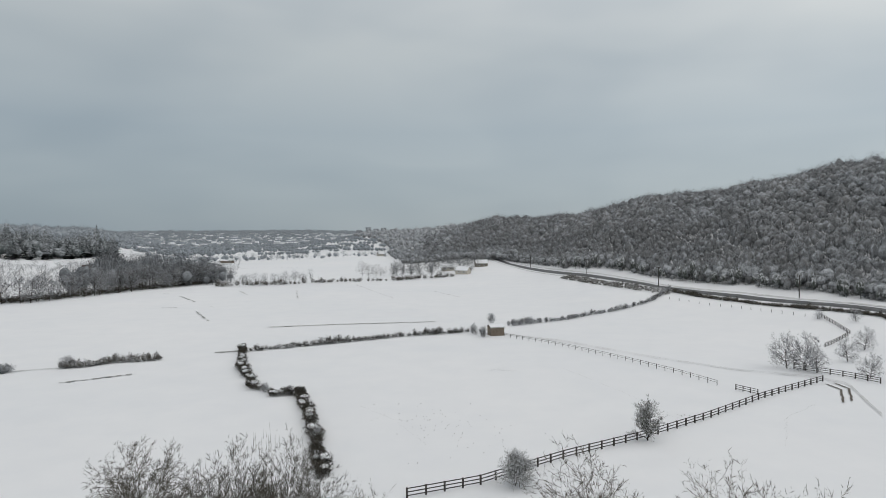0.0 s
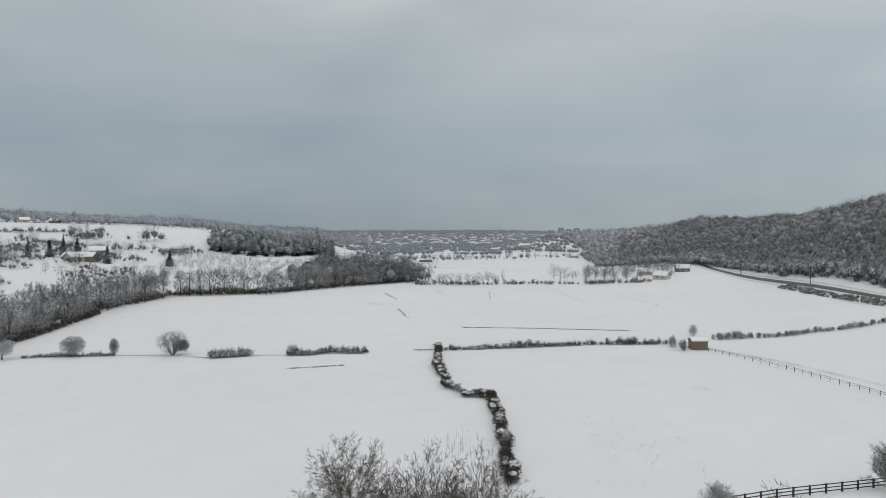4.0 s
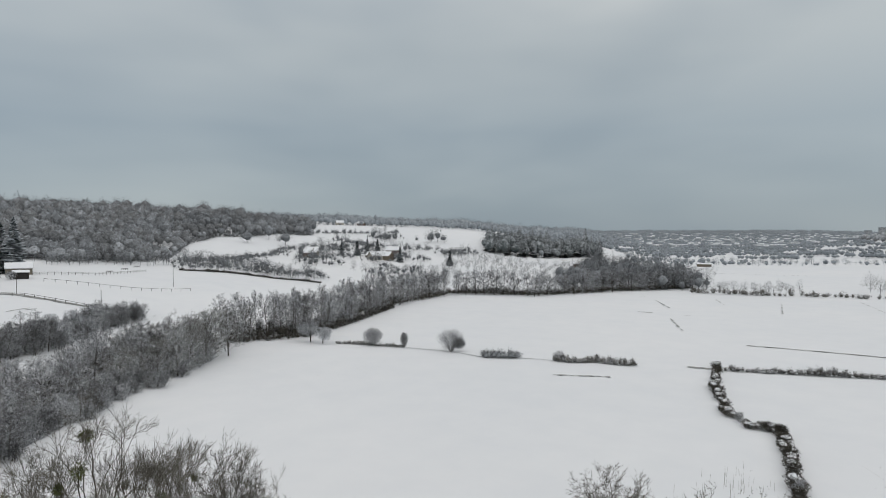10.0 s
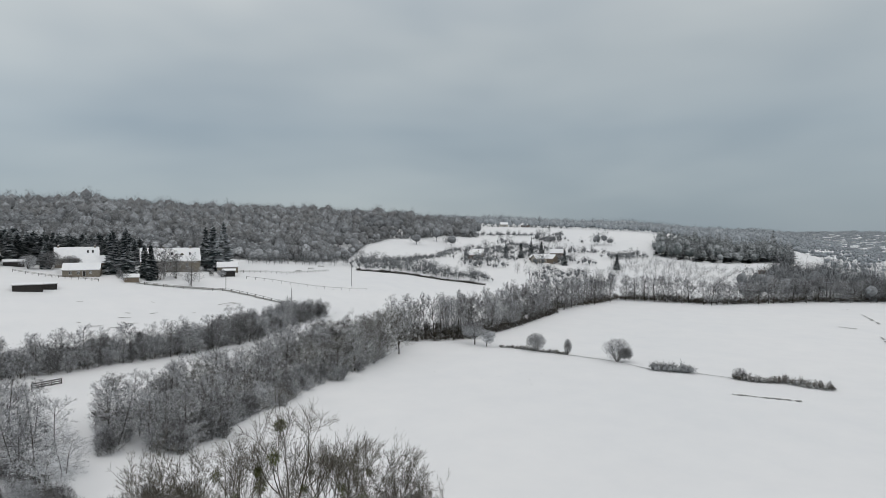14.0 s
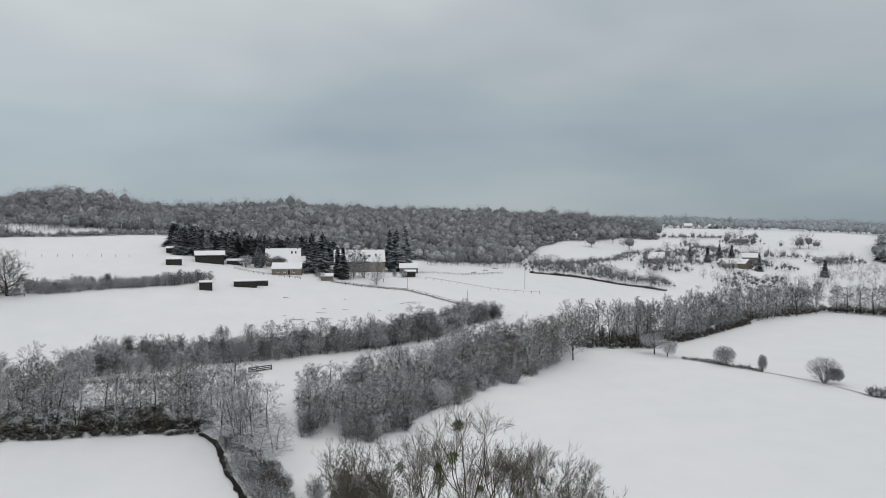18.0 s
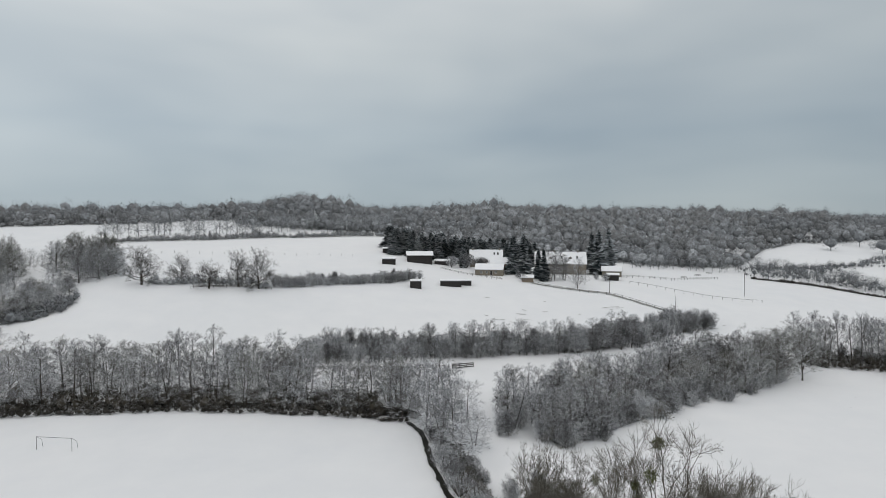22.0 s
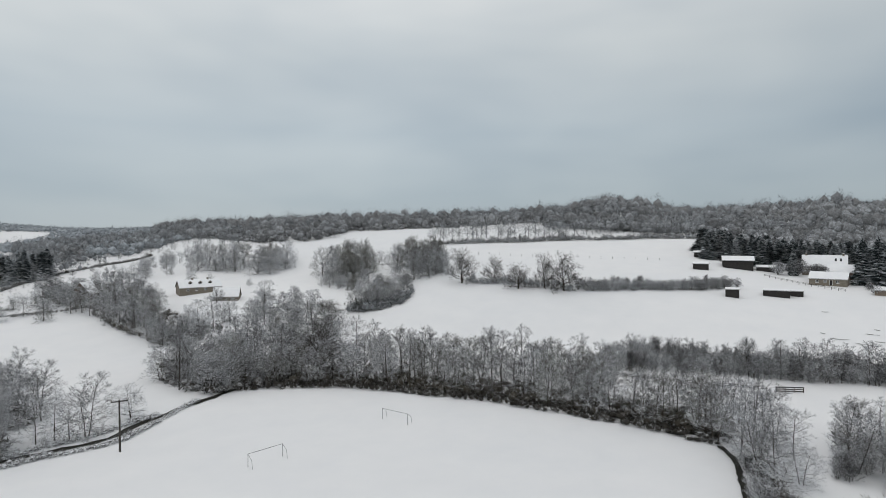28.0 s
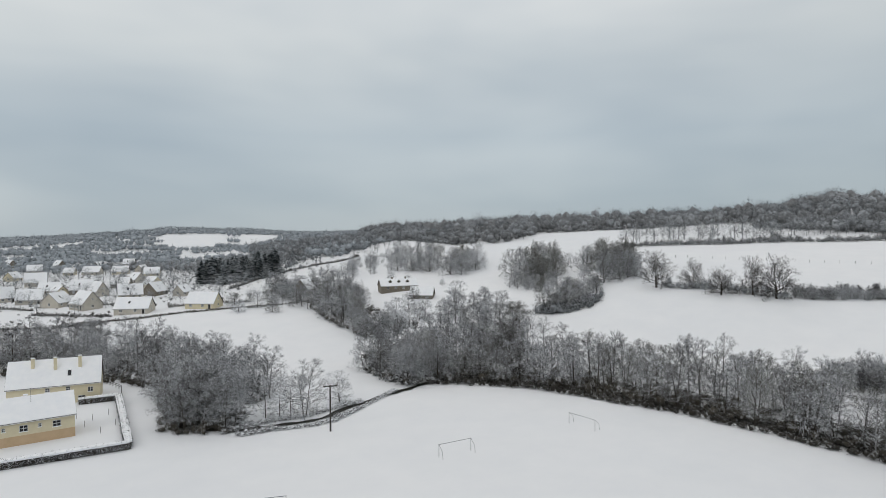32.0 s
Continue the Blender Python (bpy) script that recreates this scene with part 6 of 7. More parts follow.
hedge("hedge", P["far_hedge"], 5.0, 1.5, 3.0, M_HEDGE, "far overgrown hedge across the valley floor", 25, keep=0.8)
for x, y in belt(rng, P["hedge_o"], 6.0, 2.4, 2):
    plant("hedge_shrub", SHRUBS, x, y, rng.uniform(1.0, 1.5), "leafless snow-dusted shrub in the hedge below the oaks", "hedge shrubs below the oaks", "shrub", rng, rng.uniform(0.85, 1.35))
hedge("hedge", P["hedge_o2"], 2.5, 1.6, 2.0, M_WOODS_PALE, "thin leafless hedge under the oaks", 27, keep=0.8)
hedge("hedge", P["r_low"], 1.8, 0.85, 0.9, M_HEDGE, "short snow-capped bramble hedge in the meadow", 28, variants=LOW_SHRUBS)
hedge("hedge", P["box"], 2.6, 1.2, 0.9, M_WOODS_PALE, "square-cut block of leafless hedge", 29, variants=LOW_SHRUBS)
hedge("hedge", P["scrub"], 8, 1.5, 1.6, M_WOODS_GREY, "snowy scrub in the hollow", 32, rows=3)
hedge("hedge", P["wallN"], 1.2, 0.62, 0.7, M_BRAMBLE, "dark low hedge bounding the pasture", 33, keep=1.0)
hedge("hedge", P["hedge_v"], 1.0, 0.55, 0.8, M_BRAMBLE, "dark clipped hedge along the edge of the village", 34, variants=LOW_SHRUBS)
hedge("hedge", P["hedge_lane"], 1.6, 0.9, 1.4, M_HEDGE, "dark snow-capped hedge along the lane up the hill", 62, variants=LOW_SHRUBS)
hedge("hedge", [(-168, 127.5), (-162, 131.5)] + P["bushes"][2:4], 1.8, 0.6, 0.8, M_HEDGE, "low snow-capped bramble bank across the meadow", 35, 2, 0.95, variants=LOW_SHRUBS)
strip("ditch", P["bushes"][3:] + P["box"][:1], 0.35, M_WET, 0.15, "thin line of dead grass across the meadow", "ditch", ragged=0.15, step=1.5)
strip("ditch", P["box"][1:] + P["r_low"][:1], 0.3, M_WET, 0.15, "thin line of dead grass across the meadow", "ditch", ragged=0.14, step=1.5)
x, y = P["r_low"][0]
plant("round_bush", BUSHES, x + 1, y + 0.5, 0.62, "leafless bush at the end of the bramble hedge", category="shrub", rng=rng)
hedge("hedge", P["beltB"], 3.0, 0.55, 1.0, M_TWIG, "low snowy scrub along the edge of the trees", 36, keep=0.55, variants=LOW_SHRUBS)

for x, y, k in ((-39.5, 129.5, 0.55), (-33.5, 127.3, 0.5), (-31.0, 126.5, 0.45), (-25.2, 108.5, 0.5), (-22.3, 99.5, 0.55), (-19.5, 89.0, 0.5)):
    plant("shrub", SHRUBS, x, y, k, "leafless shoots rising from the hedge", "shoots in the hedge", "shrub", rng)

rt = random.Random(77)
tufts = []
for cx, cy, rx, ry, n in ((-6, 110, 9, 10, 46), (13, 149, 4, 2, 18), (42, 112, 5, 2, 16), (-29, 95, 5, 8, 40), (2, 100, 12, 12, 36), (-140, 100, 30, 20, 14)):
    for k in range(n):
        x, y = cx + rt.gauss(0, 0.5) * rx, cy + rt.gauss(0, 0.5) * ry
        tufts.append((x, y, rt.uniform(0.04, 0.09), rt.uniform(0.03, 0.09)))
mass("grass_tufts", tufts, LOW_SHRUBS, M_BRAMBLE, "small dark grass tufts and droppings poking through the snow", "grass tufts", 78)
reeds = [(-29.5 + rt.gauss(0, 2.5), 96 + rt.gauss(0, 4), rt.uniform(0.05, 0.1), rt.uniform(0.5, 0.9)) for k in range(40)]
stalks = Shape()
for x, y, w, h in reeds:
    z = ground(x, y)
    stalks.tube((x, y, z - 0.1), (x + rt.uniform(-.15, .15), y + rt.uniform(-.15, .15), z + h * 2.0), 0.025, 0.012, 4)
tagged(new("dead_stalks", stalks.mesh("dead_stalks", M_CONCRETE)), "thin dead stalks standing in the snow beside the hedge", "stalks", kind="stuff")
prints = [(x + rt.uniform(-.2, .2), y + rt.uniform(-.2, .2), 0.07, 0.03) for line in ([(-17.5, 118.6), (-10.2, 109.6), (-3.9, 96.5)], [(28, 150), (36, 128), (41, 108)], [(52, 96), (60, 110), (70, 118)]) for x, y, h in along(line, 1.1)]
mass("animal_tracks", prints, LOW_SHRUBS, M_WET, "dotted animal tracks across the snow", "track", 80)

# ---- fences ----
def fence(points, step, height, rails, label, post_w=0.14, rail_h=0.11, wood=None):
    f = root("fence", Matrix.Identity(4), label, "fence")
    posts = along(points, step)
    post = Shape().box(0, 0, -0.3, post_w, post_w, height + 0.3).mesh("post", wood or M_FENCE)
    for x, y, h in posts:
        part("post", post, None, f, m=Matrix.LocRotScale((x, y, ground(x, y)), Euler((0, 0, h)), None))
    unit = Shape().box(0.5, 0, -rail_h / 2, 1, 0.045, rail_h).mesh("rail", wood or M_FENCE)
    for a, b in zip(posts, posts[1:]):
        for k in range(rails):
            z = height * (0.92 - 0.34 * k)
            p, q = Vector((a[0], a[1], ground(a[0], a[1]) + z)), Vector((b[0], b[1], ground(b[0], b[1]) + z))
            d = q - p
            if d.length > step * 1.6:
                continue
            part("rail", unit, None, f, m=Matrix.LocRotScale(p, d.to_track_quat('X', 'Z'), (d.length, 1, 1)))
    return f


fence(P["fence_b"] + [], 2.6, 1.35, 3, "dark three-rail wooden paddock fence", 0.2, 0.13)
fence(P["fence_a"], 2.6, 1.2, 2, "two-rail wooden paddock fence", 0.10, 0.06)
fence(P["fence_a2"], 1.6, 1.2, 3, "short length of three-rail paddock fence")
fence(P["fence_c"], 2.6, 1.35, 3, "three-rail wooden fence below the fruit trees", 0.2, 0.12)
fence(P["fence_d"], 2.2, 1.3, 3, "wooden rail fence on the paddock slope", 0.18, 0.12)
fence(P["fence_e"], 2.4, 1.3, 3, "wooden rail fence on the paddock slope", 0.18, 0.12)
fence(P["wire_e"], 5.0, 1.1, 0, "line of thin fence posts below the road", 0.12)
fence(P["fence_up"], 6.0, 1.3, 0, "line of thin posts across the upper pasture", 0.10)
fence(P["fence_o"], 2.5, 1.1, 2, "low wooden fence under the oaks")
fence(P["laneE"], 2.2, 1.5, 3, "dark wooden rail barrier beside the lane", 0.2, 0.3)
fence(P["lane"], 3.0, 1.2, 2, "dark wooden rail fence along the lane", 0.16, 0.14)
fence([(x + 3, y + 2) for x, y in P["wallh"]], 4.0, 1.2, 1, "thin rail fence beside the drive")
fence([(-290, 72), (-276, 100), (-270, 128)], 4.0, 1.3, 1, "thin rail fence round the hill paddock", 0.12)
fence(P["fence_g"], 2.2, 1.3, 2, "thin wooden garden fence")


# ---- goals, poles ----
def goal(a, b, label):
    dx, dy = b[0] - a[0], b[1] - a[1]
    w = 7.32
    g = root("football_goal", pose((a[0] + b[0]) / 2, (a[1] + b[1]) / 2, ground(*a), 0, 0, math.degrees(math.atan2(dy, dx))), label, "goal", "football goals")
    for x in (-w / 2, w / 2):
        part("post", Shape().tube((x, 0, -0.1), (x, 0, 2.44), 0.05, 0.05, 8), M_METAL, g)
        part("stay", Shape().tube((x, 0, 2.44), (x, 1.3, 1.5), 0.035, 0.035, 5).tube((x, 1.3, 1.5), (x, 1.6, -0.1), 0.035, 0.035, 5), M_METAL, g)
    part("crossbar", Shape().tube((-w / 2 - .07, 0, 2.44), (w / 2 + .07, 0, 2.44), 0.05, 0.05, 8), M_METAL, g)


goal(P["goalA"][0], P["goalA"][1], "small grey metal football goal without a net")
goal(P["goalB"][1], P["goalB"][0], "grey metal football goal without a net")
goal(P["goalC"][0], P["goalC"][1], "grey metal football goal without a net")


def utility_pole(x, y, h, label, arms=True, turn=0.0):
    p = root("utility_pole", stand(x, y, turn), label, "pole", "utility poles")
    part("shaft", Shape().tube((0, 0, -0.5), (0, 0, h), 0.21 if arms else 0.11, 0.15 if arms else 0.09, 8), M_FENCE, p)
    if arms:
        part("crossarm", Shape().box(0, 0, h - 0.35, 3.0, 0.18, 0.2), M_FENCE, p)
        for dx in (-1.35, 0, 1.35):
            part("insulator", Shape().tube((dx, 0, h - 0.19), (dx, 0, h + 0.18), 0.07, 0.05, 6), M_STONE, p)


x, y = P["pole"][0]
utility_pole(x, y, 10.2, "dark utility pole with a crossarm beside the stream", True, -0.45)
for (x, y), h in zip(P["poles_f"], (7, 7, 11)):
    utility_pole(x, y, h, "thin grey utility pole on the pasture", False)
for az, d in ((-8, 490), (-13, 395), (-19.2, 322), (-30, 285)):
    utility_pole(*polar(az, d), 9.5, "thin utility pole beside the road", True, 0.5)


# ---- buildings ----
WINDOW = {}


def lattice(xs, zs, half):
    """A window frame with its glazing bars, in one piece: bars on the even cells of a grid."""
    s = Shape()
    nx, nz = len(xs), len(zs)
    for y in (-half, half):
        s.v += [(x, y, z) for z in zs for x in xs]
    back = nx * nz
    solid = lambda i, j: 0 <= i < nx - 1 and 0 <= j < nz - 1 and (i % 2 == 0 or j % 2 == 0)
    for j in range(nz - 1):
        for i in range(nx - 1):
            if not solid(i, j):
                continue
            a, b, c, d = j * nx + i, j * nx + i + 1, (j + 1) * nx + i + 1, (j + 1) * nx + i
            s.f += [(a, b, c, d), (back + d, back + c, back + b, back + a)]
            for p, q, di, dj in ((a, b, 0, -1), (b, c, 1, 0), (c, d, 0, 1), (d, a, -1, 0)):
                if not solid(i + di, j + dj):
                    s.f.append((q, p, back + p, back + q))
    return s


def window_at(parent, x, y, z, w, h, turn, frame_mat=None):
    """A window on a wall: frame, glass and sill."""
    key = (round(w, 2), round(h, 2))
    if key not in WINDOW:
        fr = lattice((-w / 2, -w / 2 + 0.08, -0.04, 0.04, w / 2 - 0.08, w / 2), (-h / 2, -h / 2 + 0.08, -0.04, 0.04, h / 2 - 0.08, h / 2), 0.05)
        WINDOW[key] = (fr.mesh("window_frame", M_SHUTTER), Shape().box(0, 0.03, -h / 2, w - 0.02, 0.03, h).mesh("pane", M_GLASS),
                       Shape().box(0, -0.06, -h / 2 - 0.08, w + 0.2, 0.2, 0.08).mesh("window_sill", M_ROOFSNOW))
    fr, pane, sill = WINDOW[key]
    wd = part("window", fr, None, parent, m=pose(x, y, z, 0, 0, turn))
    part("pane", pane, None, wd)
    part("window_sill", sill, None, wd)


def house(name, x, y, turn, length, depth, eave, ridge, wall, label, group="", chimneys=(), windows=(), gable_windows=(), door=None, base=None, base_h=0.0, dormers=(),
          category="house", over=0.35, skylights=(), snow=True, wall_label=""):
    """A gabled house, its ridge along x; the front looks to -y."""
    hs = root(name, stand(x, y, radians(turn)), label, category, group)
    L, D = length / 2, depth / 2
    body = Shape().prism([(-L, -D, -3), (-L, D, -3), (-L, D, eave), (-L, 0, ridge), (-L, -D, eave)][::-1], (length, 0, 0))
    part("wall", body, wall, hs, wall_label)
    if base is not None:
        part("base_course", Shape().box(0, 0, -2.9, length + 0.06, depth + 0.06, base_h + 2.9), base, hs)
    k = (ridge - eave) / D
    for sgn, nm in ((-1, "roof"), (1, "roof")):
        e = D + over
        ze = ridge - k * e
        pts = [(-L - over, 0, ridge + 0.02), (-L - over, sgn * e, ze + 0.02), (-L - over, sgn * e, ze + 0.16), (-L - over, 0, ridge + 0.16)]
        sp = [(-L - over + .04, 0, ridge + 0.165), (-L - over + .04, sgn * (e - .05), ze + 0.215), (-L - over + .04, sgn * (e - .05), ze + 0.36), (-L - over + .04, 0, ridge + 0.40)]
        r = part(nm, Shape().prism(pts if sgn > 0 else pts[::-1], (length + 2 * over, 0, 0)), M_TILE, hs)
        if snow:
            part("snow_cover", Shape().prism(sp if sgn > 0 else sp[::-1], (length + 2 * over - .08, 0, 0)), M_ROOFSNOW, r, "smooth layer of fresh snow")
        if sgn < 0:
            part("gutter", Shape().tube((-L - over, -e - .05, ze + .06), (L + over, -e - .05, ze + .06), 0.07, 0.07, 6), M_SHUTTER, r)
    for cx, cy, ch in chimneys:
        zc = ridge - k * abs(cy)
        c = part("chimney", Shape().box(cx, cy, zc - 0.4, 0.75, 0.6, ch + 0.4), wall, hs)
        part("chimney_cap", Shape().box(cx, cy, zc + ch, 0.9, 0.75, 0.12).box(cx, cy, zc + ch + .121, 0.8, 0.65, 0.10), M_ROOFSNOW, c)
    for wx, wz, ww, wh in windows:
        window_at(hs, wx, -D - 0.04, wz, ww, wh, 0)
    for side, wy, wz, ww, wh in gable_windows:
        window_at(hs, side * (L + 0.04), wy, wz, ww, wh, 90 if side > 0 else -90)
    if door:
        dx, dw, dh = door
        dr = part("door", Shape().box(dx, -D - 0.03, 0, dw, 0.08, dh), M_DARKWOOD, hs)
        part("door_frame", Shape().box(dx - dw / 2 - .06, -D - .03, 0, .12, .12, dh + .1).box(dx + dw / 2 + .06, -D - .03, 0, .12, .12, dh + .1), M_SHUTTER, dr)
    for dx in dormers:
        yd, zd = -D * 0.62, eave + (ridge - eave) * 0.28
        dm = part("dormer", Shape().prism([(dx - .8, yd, zd), (dx + .8, yd, zd), (dx + .8, yd, zd + 1.3), (dx, yd, zd + 2.0), (dx - .8, yd, zd + 1.3)], (0, D * .5, 0)), wall, hs)
        part("dormer_window", Shape().box(dx, yd - .03, zd + .35, .9, .05, .9), M_GLASS, dm)
        part("dormer_snow", Shape().prism([(dx - 1.0, yd - .15, zd + 1.2), (dx, yd - .15, zd + 2.08), (dx + 1.0, yd - .15, zd + 1.2), (dx + 1.0, yd - .15, zd + 1.4), (dx, yd - .15, zd + 2.3), (dx - 1.0, yd - .15, zd + 1.4)][::-1], (0, D * .55, 0)), M_ROOFSNOW, dm)
    for sx, su in skylights:
        yk = -D * su
        part("skylight", Shape().prism([(sx - .4, yk - .5, ridge - k * (abs(yk) + .5) + .38), (sx + .4, yk - .5, ridge - k * (abs(yk) + .5) + .38), (sx + .4, yk + .5, ridge - k * (abs(yk) - .5) + .38), (sx - .4, yk + .5, ridge - k * (abs(yk) - .5) + .38)], (0, 0, .08)), M_GLASS, hs)
    return hs


def turn_of(a, b):
    return math.degrees(math.atan2(b[1] - a[1], b[0] - a[0]))


# bungalows beside the football ground
(ax, ay), (bx, by) = P["houseA"]
tA = turn_of((ax, ay), (bx, by)) + 180
ux, uy = (bx - ax) / math.hypot(bx - ax, by - ay), (by - ay) / math.hypot(bx - ax, by - ay)
LA, DA = 19.0, 9.0
nx, ny = (uy, -ux) if uy * ax - ux * ay > 0 else (-uy, ux)
house("bungalow", ax + ux * LA / 2 + nx * DA / 2, ay + uy * LA / 2 + ny * DA / 2, tA, LA, DA, 4.9, 8.7, M_CREAM,
      "cream bungalow on an ochre base with a snow-covered roof", chimneys=((1.0, 0.6, 0.9),),
      windows=((6.2, 3.4, 1.5, 1.3), (0.4, 3.4, 1.5, 1.3), (-6.0, 3.4, 1.5, 1.3), (3.2, 3.6, 0.6, 0.8), (-3.0, 3.6, 0.6, 0.8)), base=M_OCHRE, base_h=2.0)
(ax, ay), (bx, by) = P["houseB"]
tB = turn_of((ax, ay), (bx, by)) + 180
ux, uy = (bx - ax) / math.hypot(bx - ax, by - ay), (by - ay) / math.hypot(bx - ax, by - ay)
nx, ny = (uy, -ux) if uy * ax - ux * ay > 0 else (-uy, ux)
house("long_house", ax + ux * 10.2 + nx * 5, ay + uy * 10.2 + ny * 5, tB, 20.4, 10, 5.0, 10.6, M_CREAM, "long cream house with three chimneys and a snow-covered roof",
      chimneys=((5.5, -1.8, 3.0), (0.0, -2.0, 3.2), (-5.0, -1.4, 2.6)), windows=((8.0, 3.2, 1.2, 1.2), (3.0, 3.9, 1.0, 1.0), (-1.5, 3.9, 1.0, 1.0), (6, 1.0, 1.6, 1.6)), skylights=((3.2, 0.62),))


def facing(x, y, off=0.0):
    """The turn that lets a front look to the middle of the valley."""
    return math.degrees(math.atan2(y, x)) - 90 + off


# the village
VILLAGE = (
    ((-31, -391, 8.0, 7.6), (-40, -373, 13.9, 7.2), (-48, -350, 14.1, 6.9), (-57, -330, 14.4, 8.4), (-55, -420, 13.3, 6.7), (-69, -404, 14.0, 8.2), (-73, -384, 11.2, 7.9)),
    ((-71, -299, 17.0, 6.7), (-82, -353, 13.7, 7.6), (-95, -429, 12.6, 6.2), (-111, -456, 11.4, 6.7), (-108, -407, 13.5, 7.0), (-97, -362, 13.3, 7.0), (-107, -347, 10.0, 5.8)),
    ((-99, -290, 16.2, 7.2), (-48, -539, 11.9, 6.4), (-55, -480, 14.5, 8.8), (-104, -563, 15.4, 6.6), (-122, -550, 14.0, 6.5), (-140, -557, 11.2, 6.2), (-134, -505, 13.1, 6.7)),
    ((-89, -570, 9.6, 5.9), (-58, -412, 10.2, 5.2), (-20, -440, 12, 7), (-15, -470, 12, 7), (-30, -500, 12, 7), (-70, -610, 13, 7), (-120, -620, 13, 7), (-95, -660, 12, 7), (-60, -690, 12, 7), (-150, -640, 12, 7)))
rv = random.Random(5)
for block in VILLAGE:
    for x, y, w, h in block:
        gable = rv.random() < 0.4
        L, D = (w * 0.85, w * 0.62) if not gable else (w * 0.8, w * 0.66)
        house("village_house", x, y, facing(x, y, rv.choice((-62, 55)) if gable else rv.uniform(-28, 28)), L, D, max(2.3, h * 0.34), h, rv.choice((M_BEIGE, M_BEIGE, M_CREAM, M_STONE)),
              "beige village house with a steep snow-covered roof", "village houses", chimneys=((L * 0.32, 0.3, 0.9),),
              windows=((-L * 0.3, 1.5, 1.2, 1.2), (L * 0.12, 1.5, 1.2, 1.2)), gable_windows=((1, 0, 1.6, 1.1, 1.2), (-1, 0, 1.6, 1.1, 1.2), (1, 0, h * 0.6, .9, .9)), door=(L * 0.36, 1.0, 2.05),
              skylights=((-L * 0.1, 0.5),) if rv.random() < 0.4 else ())

# the farm on the slope
def two(name):
    (x0, y0), (x1, y1) = P[name]
    return (x0 + x1) / 2, (y0 + y1) / 2


x, y = two("stable")
house("barn", x - 4, y, facing(x, y, 4), 13.5, 8, 3.9, 5.6, M_DARKWOOD, "black-tarred open barn with a snow-covered roof", category="barn", over=0.6)
x, y = two("stab2")
house("lean_to", x, y + 3, facing(x, y), 8, 5, 1.9, 2.6, M_DARKWOOD, "low dark timber lean-to beside the barn", category="shed")
x, y = two("huts")
house("field_shelter", x, y, facing(x, y), 7, 4, 2.6, 3.3, M_DARKWOOD, "dark timber field shelter under snow", "field shelters", category="shed")
x, y = two("huts2")
house("field_shelter", x, y, facing(x, y), 7, 4, 2.4, 3.0, M_DARKWOOD, "dark timber field shelter under snow", "field shelters", category="shed")
x, y = two("hut3")
house("field_shelter", x, y, facing(x, y), 5.0, 3.5, 2.9, 3.3, M_DARKWOOD, "black timber field shelter in the pasture", "field shelters", category="shed", over=0.2)
x, y = two("trough")
house("field_shelter", x + 1.0, y - 2.4, facing(x, y), 9.6, 3.5, 2.3, 2.7, M_DARKWOOD, "long low black timber shelter in the pasture", "field shelters", category="shed", over=0.2)
house("field_shelter", x - 2.8, y + 4.6, facing(x, y), 4.6, 3.2, 1.9, 2.2, M_DARKWOOD, "low black timber shelter in the pasture", "field shelters", category="shed", over=0.2)
x, y = two("bung")
house("stone_cottage", x - 3, y, facing(x, y, -8), 14, 7, 2.7, 5.2, M_STONE, "low stone cottage with a snow-covered roof", chimneys=(), windows=((-4, 1.5, 1.1, 1.1), (-1, 1.5, 1.1, 1.1), (3.5, 1.5, 1.1, 1.1)), door=(1.2, 1.0, 2.0))
x, y = two("long1")
house("farmhouse", x + 14, y - 1, facing(x, y), 18, 8, 4.2, 9.0, M_STONE, "stone farmhouse with a tall snow-covered roof", chimneys=((7.5, 0, 1.1), (-7.5, 0, 1.1)), windows=((-5, 2.4, 1.1, 1.4), (0, 2.4, 1.1, 1.4), (5, 2.4, 1.1, 1.4)), skylights=((4.5, .45), (6.5, .45)))
x, y = polar(88.1, 322)
house("farm_wing", x, y, facing(x, y), 10, 7, 4.0, 6.8, M_BRICK, "brick wing of the farm under snow", windows=((-2.5, 2.2, 1.1, 1.3), (2, 2.2, 1.1, 1.3)))
x, y = polar(82.3, 322)
house("manor", x, y, facing(x, y, 4), 26, 9, 5.2, 10.8, M_STONE, "long stone manor house with dormers and a snow-covered roof", chimneys=((9, 0, 1.2), (-3, 0, 1.2)), windows=((-8, 3.0, 1.2, 1.7), (-3, 3.0, 1.2, 1.7), (2, 3.0, 1.2, 1.7), (7, 3.0, 1.2, 1.7)),
      dormers=(-5, 5), skylights=((0.5, .5), (8.5, .5)), door=(-10.5, 1.2, 2.1))
x, y = two("lodge")
house("lodge", x, y, facing(x, y), 9.5, 5, 2.6, 4.6, M_STONE, "small stone lodge beside the spruces", windows=((0, 1.5, 1.1, 1.1),))
house("wood_store", x + 12, y - 2, facing(x, y), 5.5, 3.5, 2.4, 3.0, M_DARKWOOD, "dark timber wood store", category="shed")
x, y = P["bush_f"][0]
house("hut", x - 4, y + 4, facing(x, y), 5.5, 3.5, 2.0, 3.0, M_BROWNWOOD, "small brown timber hut at the farm gate", category="shed")

for x, y, k in ((-293.8, 35.4, 0.62), (-301.9, 38.5, 0.75), (-282.7, 46.0, 0.6), (-299.0, 41.9, 0.7), (-287.9, 50.6, 0.45)):
    plant("leafless_tree", ALDERS, x, y, 0.7, "slender leafless tree in the farmyard", "trees in the farmyard", rng=rng, tall=k)

